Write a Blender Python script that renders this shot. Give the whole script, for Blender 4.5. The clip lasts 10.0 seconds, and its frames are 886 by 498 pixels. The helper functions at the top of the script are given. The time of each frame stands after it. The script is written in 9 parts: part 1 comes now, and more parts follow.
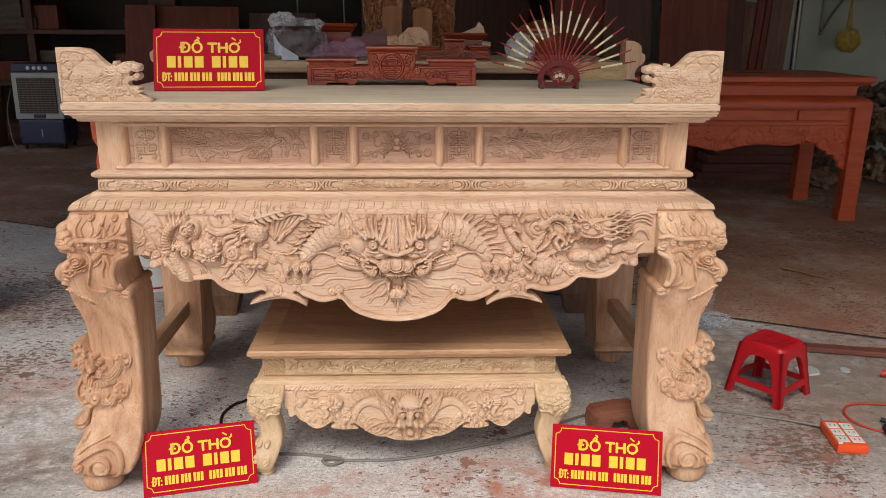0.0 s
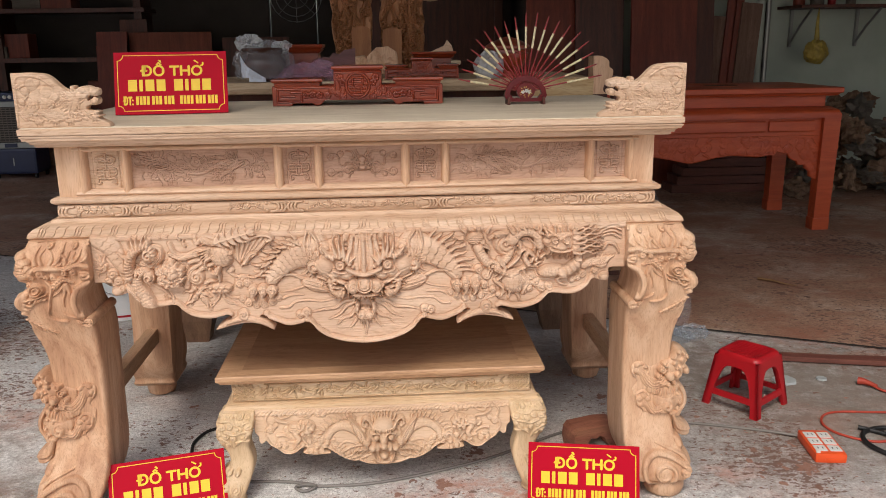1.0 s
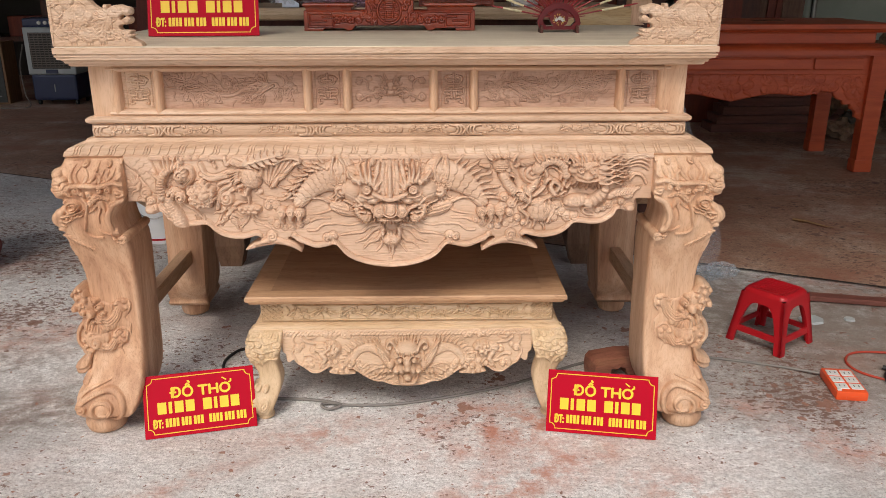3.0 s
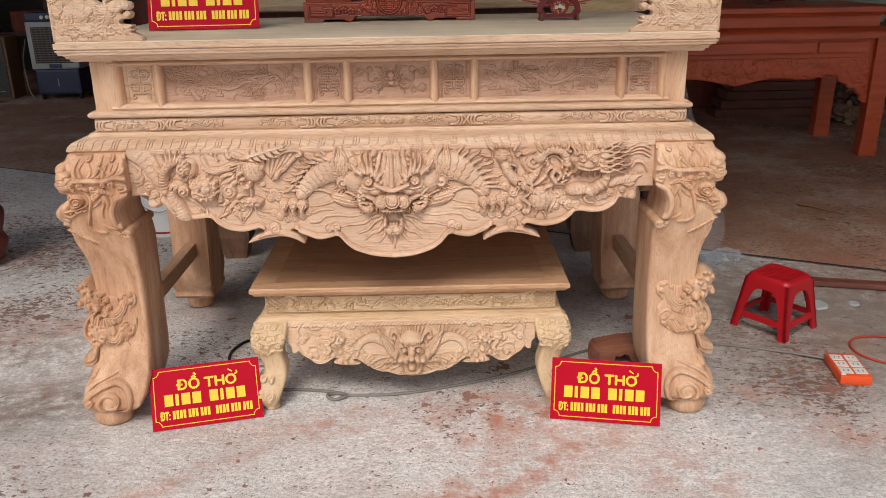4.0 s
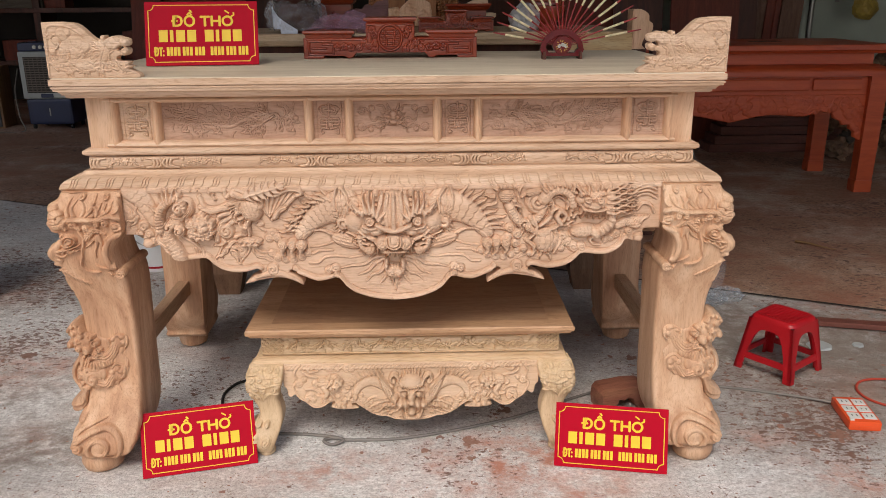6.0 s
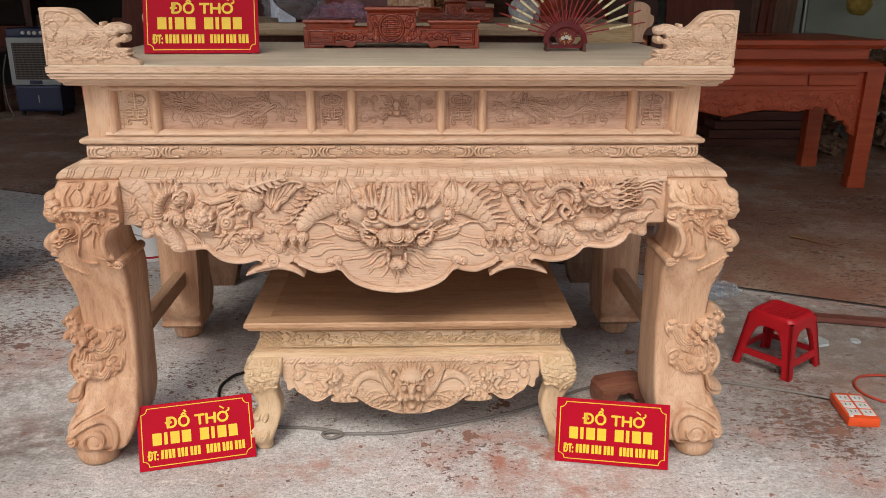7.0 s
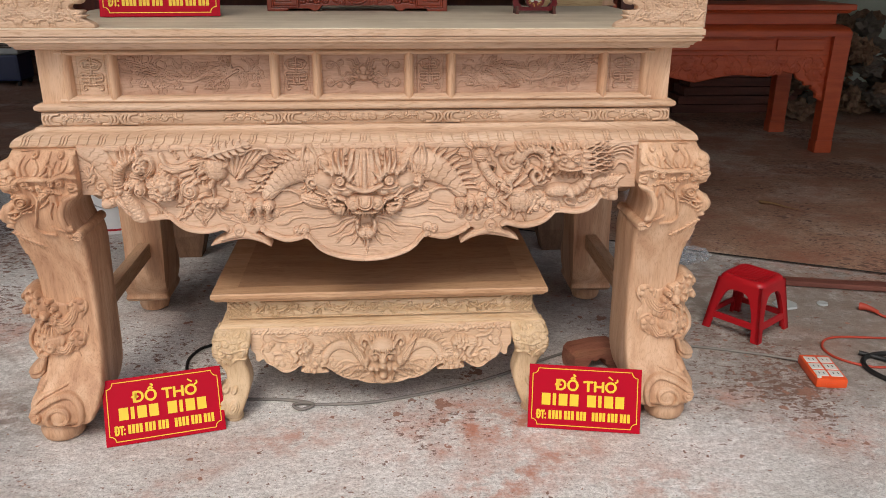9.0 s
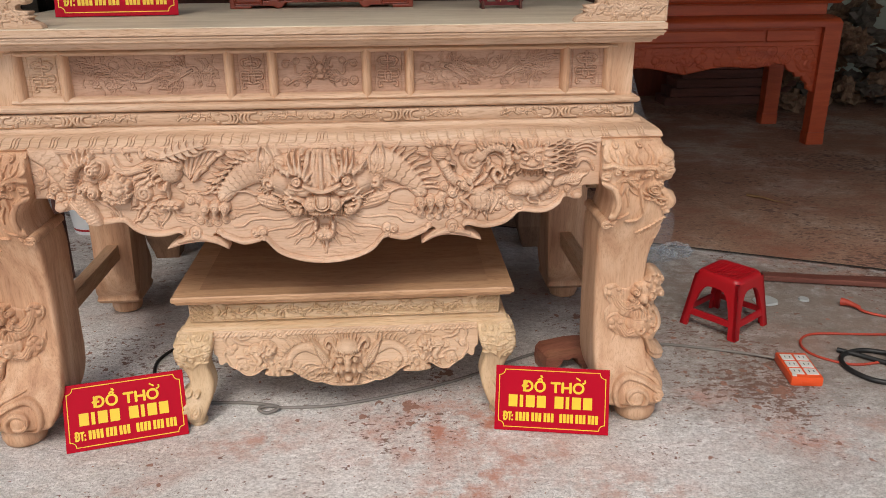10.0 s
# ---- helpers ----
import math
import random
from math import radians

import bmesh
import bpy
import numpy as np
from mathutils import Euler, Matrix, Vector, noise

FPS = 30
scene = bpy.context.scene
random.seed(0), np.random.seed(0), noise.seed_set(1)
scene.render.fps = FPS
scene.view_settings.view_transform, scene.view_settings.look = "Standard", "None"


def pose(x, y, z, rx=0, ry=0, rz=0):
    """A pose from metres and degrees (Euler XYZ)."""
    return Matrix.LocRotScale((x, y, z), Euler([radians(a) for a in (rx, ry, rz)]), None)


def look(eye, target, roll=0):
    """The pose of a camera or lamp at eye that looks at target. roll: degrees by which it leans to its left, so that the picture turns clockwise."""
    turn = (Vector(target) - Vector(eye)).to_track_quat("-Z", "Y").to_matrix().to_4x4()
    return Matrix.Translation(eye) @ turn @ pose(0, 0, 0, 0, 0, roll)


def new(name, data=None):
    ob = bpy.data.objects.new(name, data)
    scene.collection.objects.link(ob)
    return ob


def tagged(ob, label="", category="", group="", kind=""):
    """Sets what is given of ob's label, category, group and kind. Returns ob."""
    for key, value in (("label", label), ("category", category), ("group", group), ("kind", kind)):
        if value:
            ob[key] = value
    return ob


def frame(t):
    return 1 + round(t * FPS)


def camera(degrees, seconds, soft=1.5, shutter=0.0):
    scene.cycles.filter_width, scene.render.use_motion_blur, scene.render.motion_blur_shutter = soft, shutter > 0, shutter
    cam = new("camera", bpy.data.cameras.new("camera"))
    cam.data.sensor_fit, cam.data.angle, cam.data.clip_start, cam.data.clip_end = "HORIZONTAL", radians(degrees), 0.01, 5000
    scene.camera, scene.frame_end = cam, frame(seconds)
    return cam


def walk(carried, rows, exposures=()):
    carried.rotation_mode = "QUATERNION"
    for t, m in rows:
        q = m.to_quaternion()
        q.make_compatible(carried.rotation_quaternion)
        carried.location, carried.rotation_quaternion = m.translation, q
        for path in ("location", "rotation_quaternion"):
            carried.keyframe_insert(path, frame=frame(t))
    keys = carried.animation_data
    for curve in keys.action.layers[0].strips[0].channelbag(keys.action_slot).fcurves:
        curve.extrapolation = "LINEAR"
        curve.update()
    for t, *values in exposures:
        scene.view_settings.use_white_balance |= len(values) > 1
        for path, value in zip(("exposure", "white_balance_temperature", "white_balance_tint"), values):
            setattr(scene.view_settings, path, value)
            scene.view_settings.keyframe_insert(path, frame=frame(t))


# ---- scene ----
cam = camera(57.5, 10.0, soft=0.65)
PATH = [
    (0, (0.046, -2.442, 1.478), (0.124, -0.518, 0.94), 0.4),
    (0.5, (0.043, -2.442, 1.468), (0.165, -0.512, 0.955), -0.1),
    (1, (0.091, -2.418, 1.466), (0.213, -0.483, 0.975), -0.8),
    (1.5, (0.127, -2.418, 1.459), (0.168, -0.478, 0.974), -1.0),
    (2, (0.129, -2.439, 1.456), (0.144, -0.506, 0.942), -0.7),
    (2.5, (0.13, -2.434, 1.445), (0.185, -0.52, 0.87), 0.3),
    (3, (0.122, -2.449, 1.439), (0.153, -0.554, 0.801), -0.1),
    (4.5, (0.137, -2.461, 1.451), (0.144, -0.574, 0.786), -1.4),
    (5, (0.13, -2.471, 1.458), (0.122, -0.572, 0.829), -1.8),
    (5.5, (0.126, -2.437, 1.46), (0.15, -0.528, 0.865), -1.1),
    (6.8, (0.044, -2.343, 1.466), (0.101, -0.436, 0.868), 0.2),
    (7, (0.052, -2.36, 1.461), (0.123, -0.458, 0.845), 0.3),
    (7.5, (0.061, -2.39, 1.453), (0.17, -0.496, 0.821), 0.3),
    (8, (0.058, -2.375, 1.453), (0.191, -0.486, 0.811), 0.4),
    (8.5, (0.057, -2.348, 1.448), (0.194, -0.466, 0.783), 0.1),
    (9, (0.057, -2.328, 1.44), (0.198, -0.454, 0.755), 0.3),
    (9.5, (0.069, -2.3, 1.444), (0.229, -0.432, 0.748), 0.6),
    (10, (0.194, -2.292, 1.444), (0.32, -0.422, 0.745), -0.4),
]
walk(cam, [(t, look(eye, target, roll)) for t, eye, target, roll in PATH],
     exposures=[(0, -0.15), (1, -0.06), (2.5, -0.06), (4.5, -0.16), (5.5, -0.17), (7, -0.20), (9, -0.23), (10, -0.24)])


# ---- light ----
world = bpy.data.worlds.new("world")
scene.world = world
world.use_nodes = True
wn = world.node_tree.nodes
sky = wn.new("ShaderNodeTexSky")
sky.sky_type, sky.sun_disc = "NISHITA", False
sky.sun_elevation, sky.sun_rotation = radians(50), radians(195)
sky.air_density, sky.dust_density, sky.ozone_density = 1.0, 4.0, 1.0
wn["Background"].inputs["Strength"].default_value = 0.142
world.node_tree.links.new(sky.outputs["Color"], wn["Background"].inputs["Color"])
sun = new("sun", bpy.data.lights.new("sun", "SUN"))
sun.data.energy, sun.data.angle, sun.data.color = 1.58, radians(24), (1.0, 0.96, 0.9)
sun.matrix_world = look((-1.3, -5.0, 6.8), (0, 0, 0.6))


# ---- materials ----
def srgb(r, g, b):
    return tuple(c / 12.92 if c <= 0.04045 else ((c + 0.055) / 1.055) ** 2.4 for c in (r / 255, g / 255, b / 255))


class Nodes:
    """Small wrapper to write node graphs in few lines."""

    def __init__(self, name):
        self.m = bpy.data.materials.new(name)
        self.m.use_nodes = True
        self.t = self.m.node_tree
        self.bsdf = self.t.nodes["Principled BSDF"]
        self.co = self.t.nodes.new("ShaderNodeTexCoord").outputs["Object"]

    def link(self, a, b):
        self.t.links.new(a, b)

    def mapped(self, scale, rot=(0, 0, 0), loc=(0, 0, 0)):
        n = self.t.nodes.new("ShaderNodeMapping")
        n.inputs["Scale"].default_value = scale
        n.inputs["Rotation"].default_value = rot
        n.inputs["Location"].default_value = loc
        self.link(self.co, n.inputs["Vector"])
        return n.outputs[0]

    def noise(self, vec, scale, detail=4.0, rough=0.55, distort=0.0):
        n = self.t.nodes.new("ShaderNodeTexNoise")
        n.inputs["Scale"].default_value = scale
        n.inputs["Detail"].default_value = detail
        n.inputs["Roughness"].default_value = rough
        n.inputs["Distortion"].default_value = distort
        self.link(vec, n.inputs["Vector"])
        return n.outputs["Fac"]

    def ramp(self, fac, stops):
        n = self.t.nodes.new("ShaderNodeValToRGB")
        e = n.color_ramp.elements
        e[0].position, e[0].color = stops[0][0], (*stops[0][1], 1)
        e[1].position, e[1].color = stops[-1][0], (*stops[-1][1], 1)
        for p, c in stops[1:-1]:
            x = e.new(p)
            x.color = (*c, 1)
        self.link(fac, n.inputs["Fac"])
        return n.outputs["Color"]

    def mix(self, fac, a, b, mode="MIX"):
        n = self.t.nodes.new("ShaderNodeMix")
        n.data_type, n.blend_type = "RGBA", mode
        for sock, v in ((n.inputs[0], fac), (n.inputs[6], a), (n.inputs[7], b)):
            if isinstance(v, (int, float)):
                sock.default_value = v
            elif isinstance(v, tuple):
                sock.default_value = (*v, 1)
            else:
                self.link(v, sock)
        return n.outputs[2]

    def bump(self, height, strength, distance, normal=None):
        n = self.t.nodes.new("ShaderNodeBump")
        n.inputs["Strength"].default_value = strength
        n.inputs["Distance"].default_value = distance
        self.link(height, n.inputs["Height"])
        if normal is not None:
            self.link(normal, n.inputs["Normal"])
        return n.outputs[0]

    def done(self, color=None, rough=None, normal=None, **inputs):
        for key, v in (("Base Color", color), ("Roughness", rough), ("Normal", normal)):
            if v is None:
                continue
            if isinstance(v, (int, float)):
                self.bsdf.inputs[key].default_value = v
            elif isinstance(v, tuple):
                self.bsdf.inputs[key].default_value = (*v, 1)
            else:
                self.link(v, self.bsdf.inputs[key])
        for key, v in inputs.items():
            self.bsdf.inputs[key.replace("_", " ")].default_value = v
        return self.m


def wood(name, dark, mid, light, along="x", rough=0.6, grain=1.0, coat=0.0, seed=0.0):
    """Sawn wood: growth bands, fine lines along one axis, pores and slow blotches."""
    n = Nodes(name)
    k = "xyz".index(along)
    axis = lambda a, b: tuple(a if i == k else b for i in range(3))
    shift = (seed, seed * 1.7, seed * 0.6)
    wave = n.noise(n.mapped(axis(0.8, 3.0), loc=shift), 1.5, 3, 0.5)
    vec = n.t.nodes.new("ShaderNodeVectorMath")
    vec.operation = "MULTIPLY_ADD"
    comb = n.t.nodes.new("ShaderNodeCombineXYZ")
    for i in range(3):
        n.link(wave, comb.inputs[i])
    n.link(comb.outputs[0], vec.inputs[0])
    vec.inputs[1].default_value = axis(0.0, 2.2)
    n.link(n.mapped(axis(0.9, 13), loc=shift), vec.inputs[2])
    band = n.noise(vec.outputs[0], 1.7, 3, 0.55)
    col = n.ramp(band, [(0.28, dark), (0.5, mid), (0.70, light)])
    lines = n.noise(vec.outputs[0], 18.0, 4, 0.6)
    col = n.mix(0.85 * grain, col, n.ramp(lines, [(0.34, (0.74, 0.66, 0.58)), (0.48, (1, 1, 1)), (0.66, (1.06, 1.06, 1.05))]), "MULTIPLY")
    pores = n.noise(n.mapped(axis(9.0, 300)), 3.0, 2, 0.6)
    col = n.mix(0.60 * grain, col, n.ramp(pores, [(0.30, (0.74, 0.68, 0.62)), (0.46, (1, 1, 1)), (0.7, (1.05, 1.05, 1.05))]), "MULTIPLY")
    blotch = n.noise(n.mapped((1, 1, 1), loc=shift), 3.3, 4)
    col = n.mix(0.45, col, n.ramp(blotch, [(0.3, (0.80, 0.74, 0.70)), (0.7, (1.08, 1.06, 1.04))]), "MULTIPLY")
    normal = n.bump(lines, 0.25 * grain, 0.0012, n.bump(pores, 0.35 * grain, 0.0010))
    r = n.ramp(blotch, [(0.2, (rough - 0.08,) * 3), (0.8, (rough + 0.1,) * 3)])
    return n.done(col, r, normal, Coat_Weight=coat, Coat_Roughness=0.25)


RAW_X = wood("raw_wood", (0.540, 0.358, 0.232), (0.630, 0.439, 0.301), (0.702, 0.519, 0.378), "x")
RAW_Z = wood("raw_wood_upright", (0.497, 0.278, 0.160), (0.626, 0.399, 0.250), (0.718, 0.500, 0.340), "z", grain=0.65, seed=3)
RAW_ZL = wood("raw_wood_reddish", (0.40, 0.205, 0.115), (0.585, 0.345, 0.205), (0.70, 0.465, 0.305), "z", grain=0.8, seed=4)
RAW_Y = wood("raw_wood_cross", (0.42, 0.25, 0.14), (0.52, 0.33, 0.20), (0.60, 0.41, 0.26), "y", seed=5)
CARVED = wood("carved_wood", (0.570, 0.372, 0.246), (0.651, 0.443, 0.309), (0.703, 0.507, 0.366), "x", grain=0.7, seed=7)
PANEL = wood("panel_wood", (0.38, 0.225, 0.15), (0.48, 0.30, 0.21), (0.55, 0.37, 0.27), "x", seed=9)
BOARD_TOP = wood("dusty_top_wood", (0.54, 0.46, 0.34), (0.64, 0.56, 0.43), (0.70, 0.62, 0.49), "x", 0.65, grain=0.6, seed=2)
LOW_Z = wood("low_leg_wood", (0.551, 0.389, 0.228), (0.646, 0.475, 0.291), (0.712, 0.541, 0.359), "z", grain=0.6, seed=12)
LOW_CARVED = wood("low_apron_wood", (0.558, 0.377, 0.240), (0.642, 0.451, 0.302), (0.698, 0.512, 0.360), "x", grain=0.6, seed=14)
LOW_X = wood("low_table_wood", (0.551, 0.380, 0.216), (0.646, 0.465, 0.284), (0.712, 0.541, 0.363), "x", seed=11)
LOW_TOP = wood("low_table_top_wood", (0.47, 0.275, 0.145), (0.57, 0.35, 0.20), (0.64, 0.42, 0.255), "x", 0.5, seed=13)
RED_WOOD = wood("red_stained_wood", (0.405, 0.055, 0.015), (0.502, 0.079, 0.022), (0.563, 0.101, 0.031), "x", 0.45, 0.4, 0.1)
RED_GLOSS = wood("varnished_rosewood", (0.15, 0.016, 0.005), (0.25, 0.032, 0.009), (0.34, 0.055, 0.015), "x", 0.30, 0.5, 0.6)
DARK_WOOD = wood("dark_wood", (0.06, 0.020, 0.013), (0.095, 0.028, 0.017), (0.13, 0.038, 0.022), "z", 0.5)
BROWN_BOARD = wood("brown_board", (0.13, 0.023, 0.011), (0.18, 0.031, 0.014), (0.23, 0.042, 0.020), "z", 0.55)


def plain(name, color, rough, vary=0.12, scale=6.0, **kw):
    n = Nodes(name)
    f = n.noise(n.mapped((1, 1, 1)), scale, 5)
    col = n.mix(1.0, color, n.ramp(f, [(0.3, (1 - vary,) * 3), (0.7, (1 + vary,) * 3)]), "MULTIPLY")
    return n.done(col, rough, n.bump(f, 0.1, 0.003), **kw)


def math_node(n, op, a, b=None):
    m = n.t.nodes.new("ShaderNodeMath")
    m.operation = op
    for k, v in enumerate((a, b)):
        if v is None:
            continue
        if isinstance(v, (int, float)):
            m.inputs[k].default_value = v
        else:
            n.link(v, m.inputs[k])
    return m.outputs[0]


def concrete(name, a, b, c, spots, red, dusty, patches=(), grime_and_shade=()):
    """Worn concrete: pale trowelled skin, brown chips where it has flaked, rubbed-in red dust."""
    n = Nodes(name)
    p = n.mapped((1, 1, 1))
    big = n.noise(p, 1.3, 6, 0.65)
    col = n.ramp(big, [(0.3, a), (0.5, b), (0.68, c)])
    streak = n.noise(n.mapped((6, 13, 1), rot=(0, 0, 0.45)), 2.4, 9, 0.74, 0.8)
    col = n.mix(0.8, col, n.ramp(streak, [(0.32, (0.70, 0.68, 0.66)), (0.55, (1.0, 1.0, 1.0)), (0.7, (1.10, 1.10, 1.10))]), "MULTIPLY")
    scuff = n.noise(n.mapped((1, 2.2, 1), rot=(0, 0, 0.5)), 26, 8, 0.8, 1.2)
    col = n.mix(0.9, col, n.ramp(scuff, [(0.36, (0.76, 0.75, 0.74)), (0.50, (0.97, 0.97, 0.97)), (0.60, (1.10, 1.105, 1.11))]), "MULTIPLY")
    fine = n.noise(p, 75, 4, 0.7)
    col = n.mix(0.7, col, n.ramp(fine, [(0.36, (0.58, 0.57, 0.56)), (0.52, (1, 1, 1)), (0.66, (1.18, 1.18, 1.18))]), "MULTIPLY")
    pit = n.noise(p, 210, 2, 0.6)
    col = n.mix(0.9, col, n.ramp(pit, [(0.30, (0.50, 0.47, 0.45)), (0.44, (1, 1, 1)), (0.68, (1.15, 1.15, 1.15))]), "MULTIPLY")
    # red dust, thin over large fields and thick in a few rubbed patches
    dust = n.noise(n.mapped((1, 1.5, 1), loc=(3.1, 1.3, 0), rot=(0, 0, 0.35)), 2.6, 7, 0.68, 0.5)
    cover = n.ramp(dust, [(0.47, (0, 0, 0)), (0.70, (dusty,) * 3)])
    def field(x, y, rx, ry, turn, amount, size, even=0.0):
        """A ragged patch round one place."""
        g = n.t.nodes.new("ShaderNodeTexGradient")
        g.gradient_type = "SPHERICAL"
        m = n.t.nodes.new("ShaderNodeMapping")
        m.vector_type = "TEXTURE"
        m.inputs["Location"].default_value = (x, y, 0)
        m.inputs["Rotation"].default_value = (0, 0, turn)
        m.inputs["Scale"].default_value = (rx, ry, 1)
        n.link(n.co, m.inputs["Vector"])
        n.link(m.outputs[0], g.inputs["Vector"])
        rub = n.noise(n.mapped((1, 1, 1), loc=(x * 7, y * 5, 0)), size, 7, 0.72)
        f = math_node(n, "MULTIPLY", math_node(n, "MULTIPLY", g.outputs["Fac"], 1.9 * amount), n.ramp(rub, [(0.42, (even,) * 3), (0.70, (1, 1, 1))]))
        return math_node(n, "MINIMUM", f, amount)

    for q in patches:
        cover = math_node(n, "MAXIMUM", cover, field(*q, 9.0))
    # Brown grime; patches with an even share also paint shade onto the floor.
    for q in grime_and_shade:
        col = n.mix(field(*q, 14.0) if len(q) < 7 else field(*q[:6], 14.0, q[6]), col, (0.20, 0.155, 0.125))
    col = n.mix(cover, col, red)
    # flaked chips gathered in zones
    zone = n.noise(n.mapped((1, 1, 1), loc=(5, 2, 0)), 1.1, 3, 0.6)
    # more flaking away from the swept middle
    sep = n.t.nodes.new("ShaderNodeSeparateXYZ")
    n.link(n.co, sep.inputs[0])
    away = n.t.nodes.new("ShaderNodeMapRange")
    away.inputs["From Min"].default_value, away.inputs["From Max"].default_value, away.inputs["To Max"].default_value = 0.65, 1.5, 0.08
    n.link(math_node(n, "ABSOLUTE", sep.outputs[0]), away.inputs[0])
    zone = math_node(n, "ADD", zone, away.outputs[0])
    chip = n.noise(n.mapped((1, 1.6, 1), rot=(0, 0, 0.3)), 27.0, 6, 0.70)
    mask = n.ramp(math_node(n, "ADD", math_node(n, "MULTIPLY", zone, 0.62), chip), [(0.955, (0, 0, 0)), (0.975, (0.85,) * 3)])
    col = n.mix(mask, col, spots)
    # single chips with sharp ragged edges, each of its own size
    warp = n.t.nodes.new("ShaderNodeTexNoise")
    warp.inputs["Scale"].default_value, warp.inputs["Detail"].default_value = 38.0, 4.0
    n.link(n.co, warp.inputs["Vector"])
    for size, amount, few in ((7.0, 0.26, 0.93), (19.0, 0.30, 0.88), (50.0, 0.30, 0.86)):
        off = n.t.nodes.new("ShaderNodeVectorMath")
        off.operation = "MULTIPLY_ADD"
        n.link(warp.outputs["Color"], off.inputs[0])
        off.inputs[1].default_value = (0.5 / size + 0.02,) * 3
        n.link(n.co, off.inputs[2])
        cell = n.t.nodes.new("ShaderNodeTexVoronoi")
        cell.voronoi_dimensions = "2D"
        cell.inputs["Scale"].default_value = size
        n.link(off.outputs[0], cell.inputs["Vector"])
        pick = n.t.nodes.new("ShaderNodeSeparateXYZ")
        n.link(cell.outputs["Color"], pick.inputs[0])
        reach = n.t.nodes.new("ShaderNodeMapRange")
        reach.inputs["From Min"].default_value, reach.inputs["From Max"].default_value = few, 1.08
        reach.inputs["To Max"].default_value = amount
        n.link(math_node(n, "ADD", pick.outputs[0], math_node(n, "MULTIPLY", math_node(n, "SUBTRACT", zone, 0.5), 0.5)), reach.inputs[0])
        flake = n.ramp(math_node(n, "SUBTRACT", reach.outputs[0], cell.outputs["Distance"]), [(0.0, (0, 0, 0)), (0.03, (0.9,) * 3)])
        tone = n.mix(pick.outputs[1], spots, tuple(2.1 * c for c in spots))
        col = n.mix(flake, col, tone)
    dot = n.noise(n.mapped((1, 1.7, 1)), 70.0, 3, 0.6)
    dots = n.ramp(math_node(n, "ADD", math_node(n, "MULTIPLY", zone, 0.35), dot), [(0.872, (0, 0, 0)), (0.895, (0.85,) * 3)])
    col = n.mix(dots, col, spots)
    rough = n.bump(fine, 0.9, 0.005, n.bump(streak, 0.6, 0.007))
    return n.done(col, 0.75, n.bump(mask, 0.5, 0.004, rough))


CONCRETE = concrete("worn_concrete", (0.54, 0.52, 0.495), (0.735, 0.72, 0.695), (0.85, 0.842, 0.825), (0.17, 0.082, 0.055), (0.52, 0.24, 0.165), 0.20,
                    ((0.42, -0.05, 0.62, 0.30, 0.2, 1.0), (0.35, -0.40, 0.95, 0.16, 0.62, 0.95), (-0.25, -0.10, 0.35, 0.15, 0.3, 0.7), (1.45, -0.20, 0.30, 0.16, -0.4, 0.8), (0.85, -0.42, 0.30, 0.16, -0.3, 0.7), (-0.75, -0.45, 0.7, 0.08, 0.6, 0.55), (-1.55, 0.75, 0.5, 0.35, 0.2, 0.6), (1.9, -0.25, 0.4, 0.12, -0.5, 0.7), (1.2, 0.05, 0.3, 0.10, 0.2, 0.6), (2.4, 1.2, 0.8, 0.35, -0.4, 0.6), (-2.2, 1.6, 0.8, 0.3, 0.3, 0.6)),
                    # Grime patches; the wide even ones also put shade into the colour.
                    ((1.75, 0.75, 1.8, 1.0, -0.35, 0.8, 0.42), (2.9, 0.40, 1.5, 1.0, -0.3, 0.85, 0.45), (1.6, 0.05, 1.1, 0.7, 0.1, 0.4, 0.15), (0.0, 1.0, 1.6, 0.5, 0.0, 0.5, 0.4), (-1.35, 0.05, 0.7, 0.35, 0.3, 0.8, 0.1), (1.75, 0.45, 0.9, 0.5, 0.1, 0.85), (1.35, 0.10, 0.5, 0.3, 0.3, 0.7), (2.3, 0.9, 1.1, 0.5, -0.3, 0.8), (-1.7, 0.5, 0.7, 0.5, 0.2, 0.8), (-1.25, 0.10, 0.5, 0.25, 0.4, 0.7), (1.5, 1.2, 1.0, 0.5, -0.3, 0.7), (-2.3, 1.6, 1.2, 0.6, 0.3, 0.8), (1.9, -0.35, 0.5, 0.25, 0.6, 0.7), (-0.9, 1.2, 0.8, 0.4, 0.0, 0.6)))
INNER_FLOOR = concrete("dusty_floor", (0.32, 0.175, 0.118), (0.44, 0.265, 0.18), (0.60, 0.485, 0.39), (0.12, 0.065, 0.05), (0.32, 0.12, 0.072), 0.8)
WALL_PAINT = plain("green_grey_plaster", (0.42, 0.47, 0.41), 0.8, 0.15, 1.5)
# Near-black colour carries the darkness of the unlit back room.
UNLIT_WALL = plain("unlit_room_plaster", (0.06, 0.05, 0.045), 0.9, 0.3, 1.2)
SHEET = plain("roof_sheet", (0.30, 0.31, 0.32), 0.6)
RED_PLASTIC = plain("red_plastic", (0.40, 0.006, 0.012), 0.38, 0.08)
SIGN_RED = plain("red_sign_board", (0.44, 0.004, 0.020), 0.45, 0.03, Specular_IOR_Level=0.06)
SIGN_YELLOW = plain("yellow_lettering", (0.85, 0.56, 0.02), 0.5, 0.03)
STEEL = plain("dull_steel", (0.35, 0.35, 0.34), 0.4, Metallic=0.8)
ORANGE = plain("orange_plastic", (0.75, 0.09, 0.02), 0.35, 0.05)
WHITE = plain("white_plastic", (0.66, 0.66, 0.62), 0.4, 0.05)
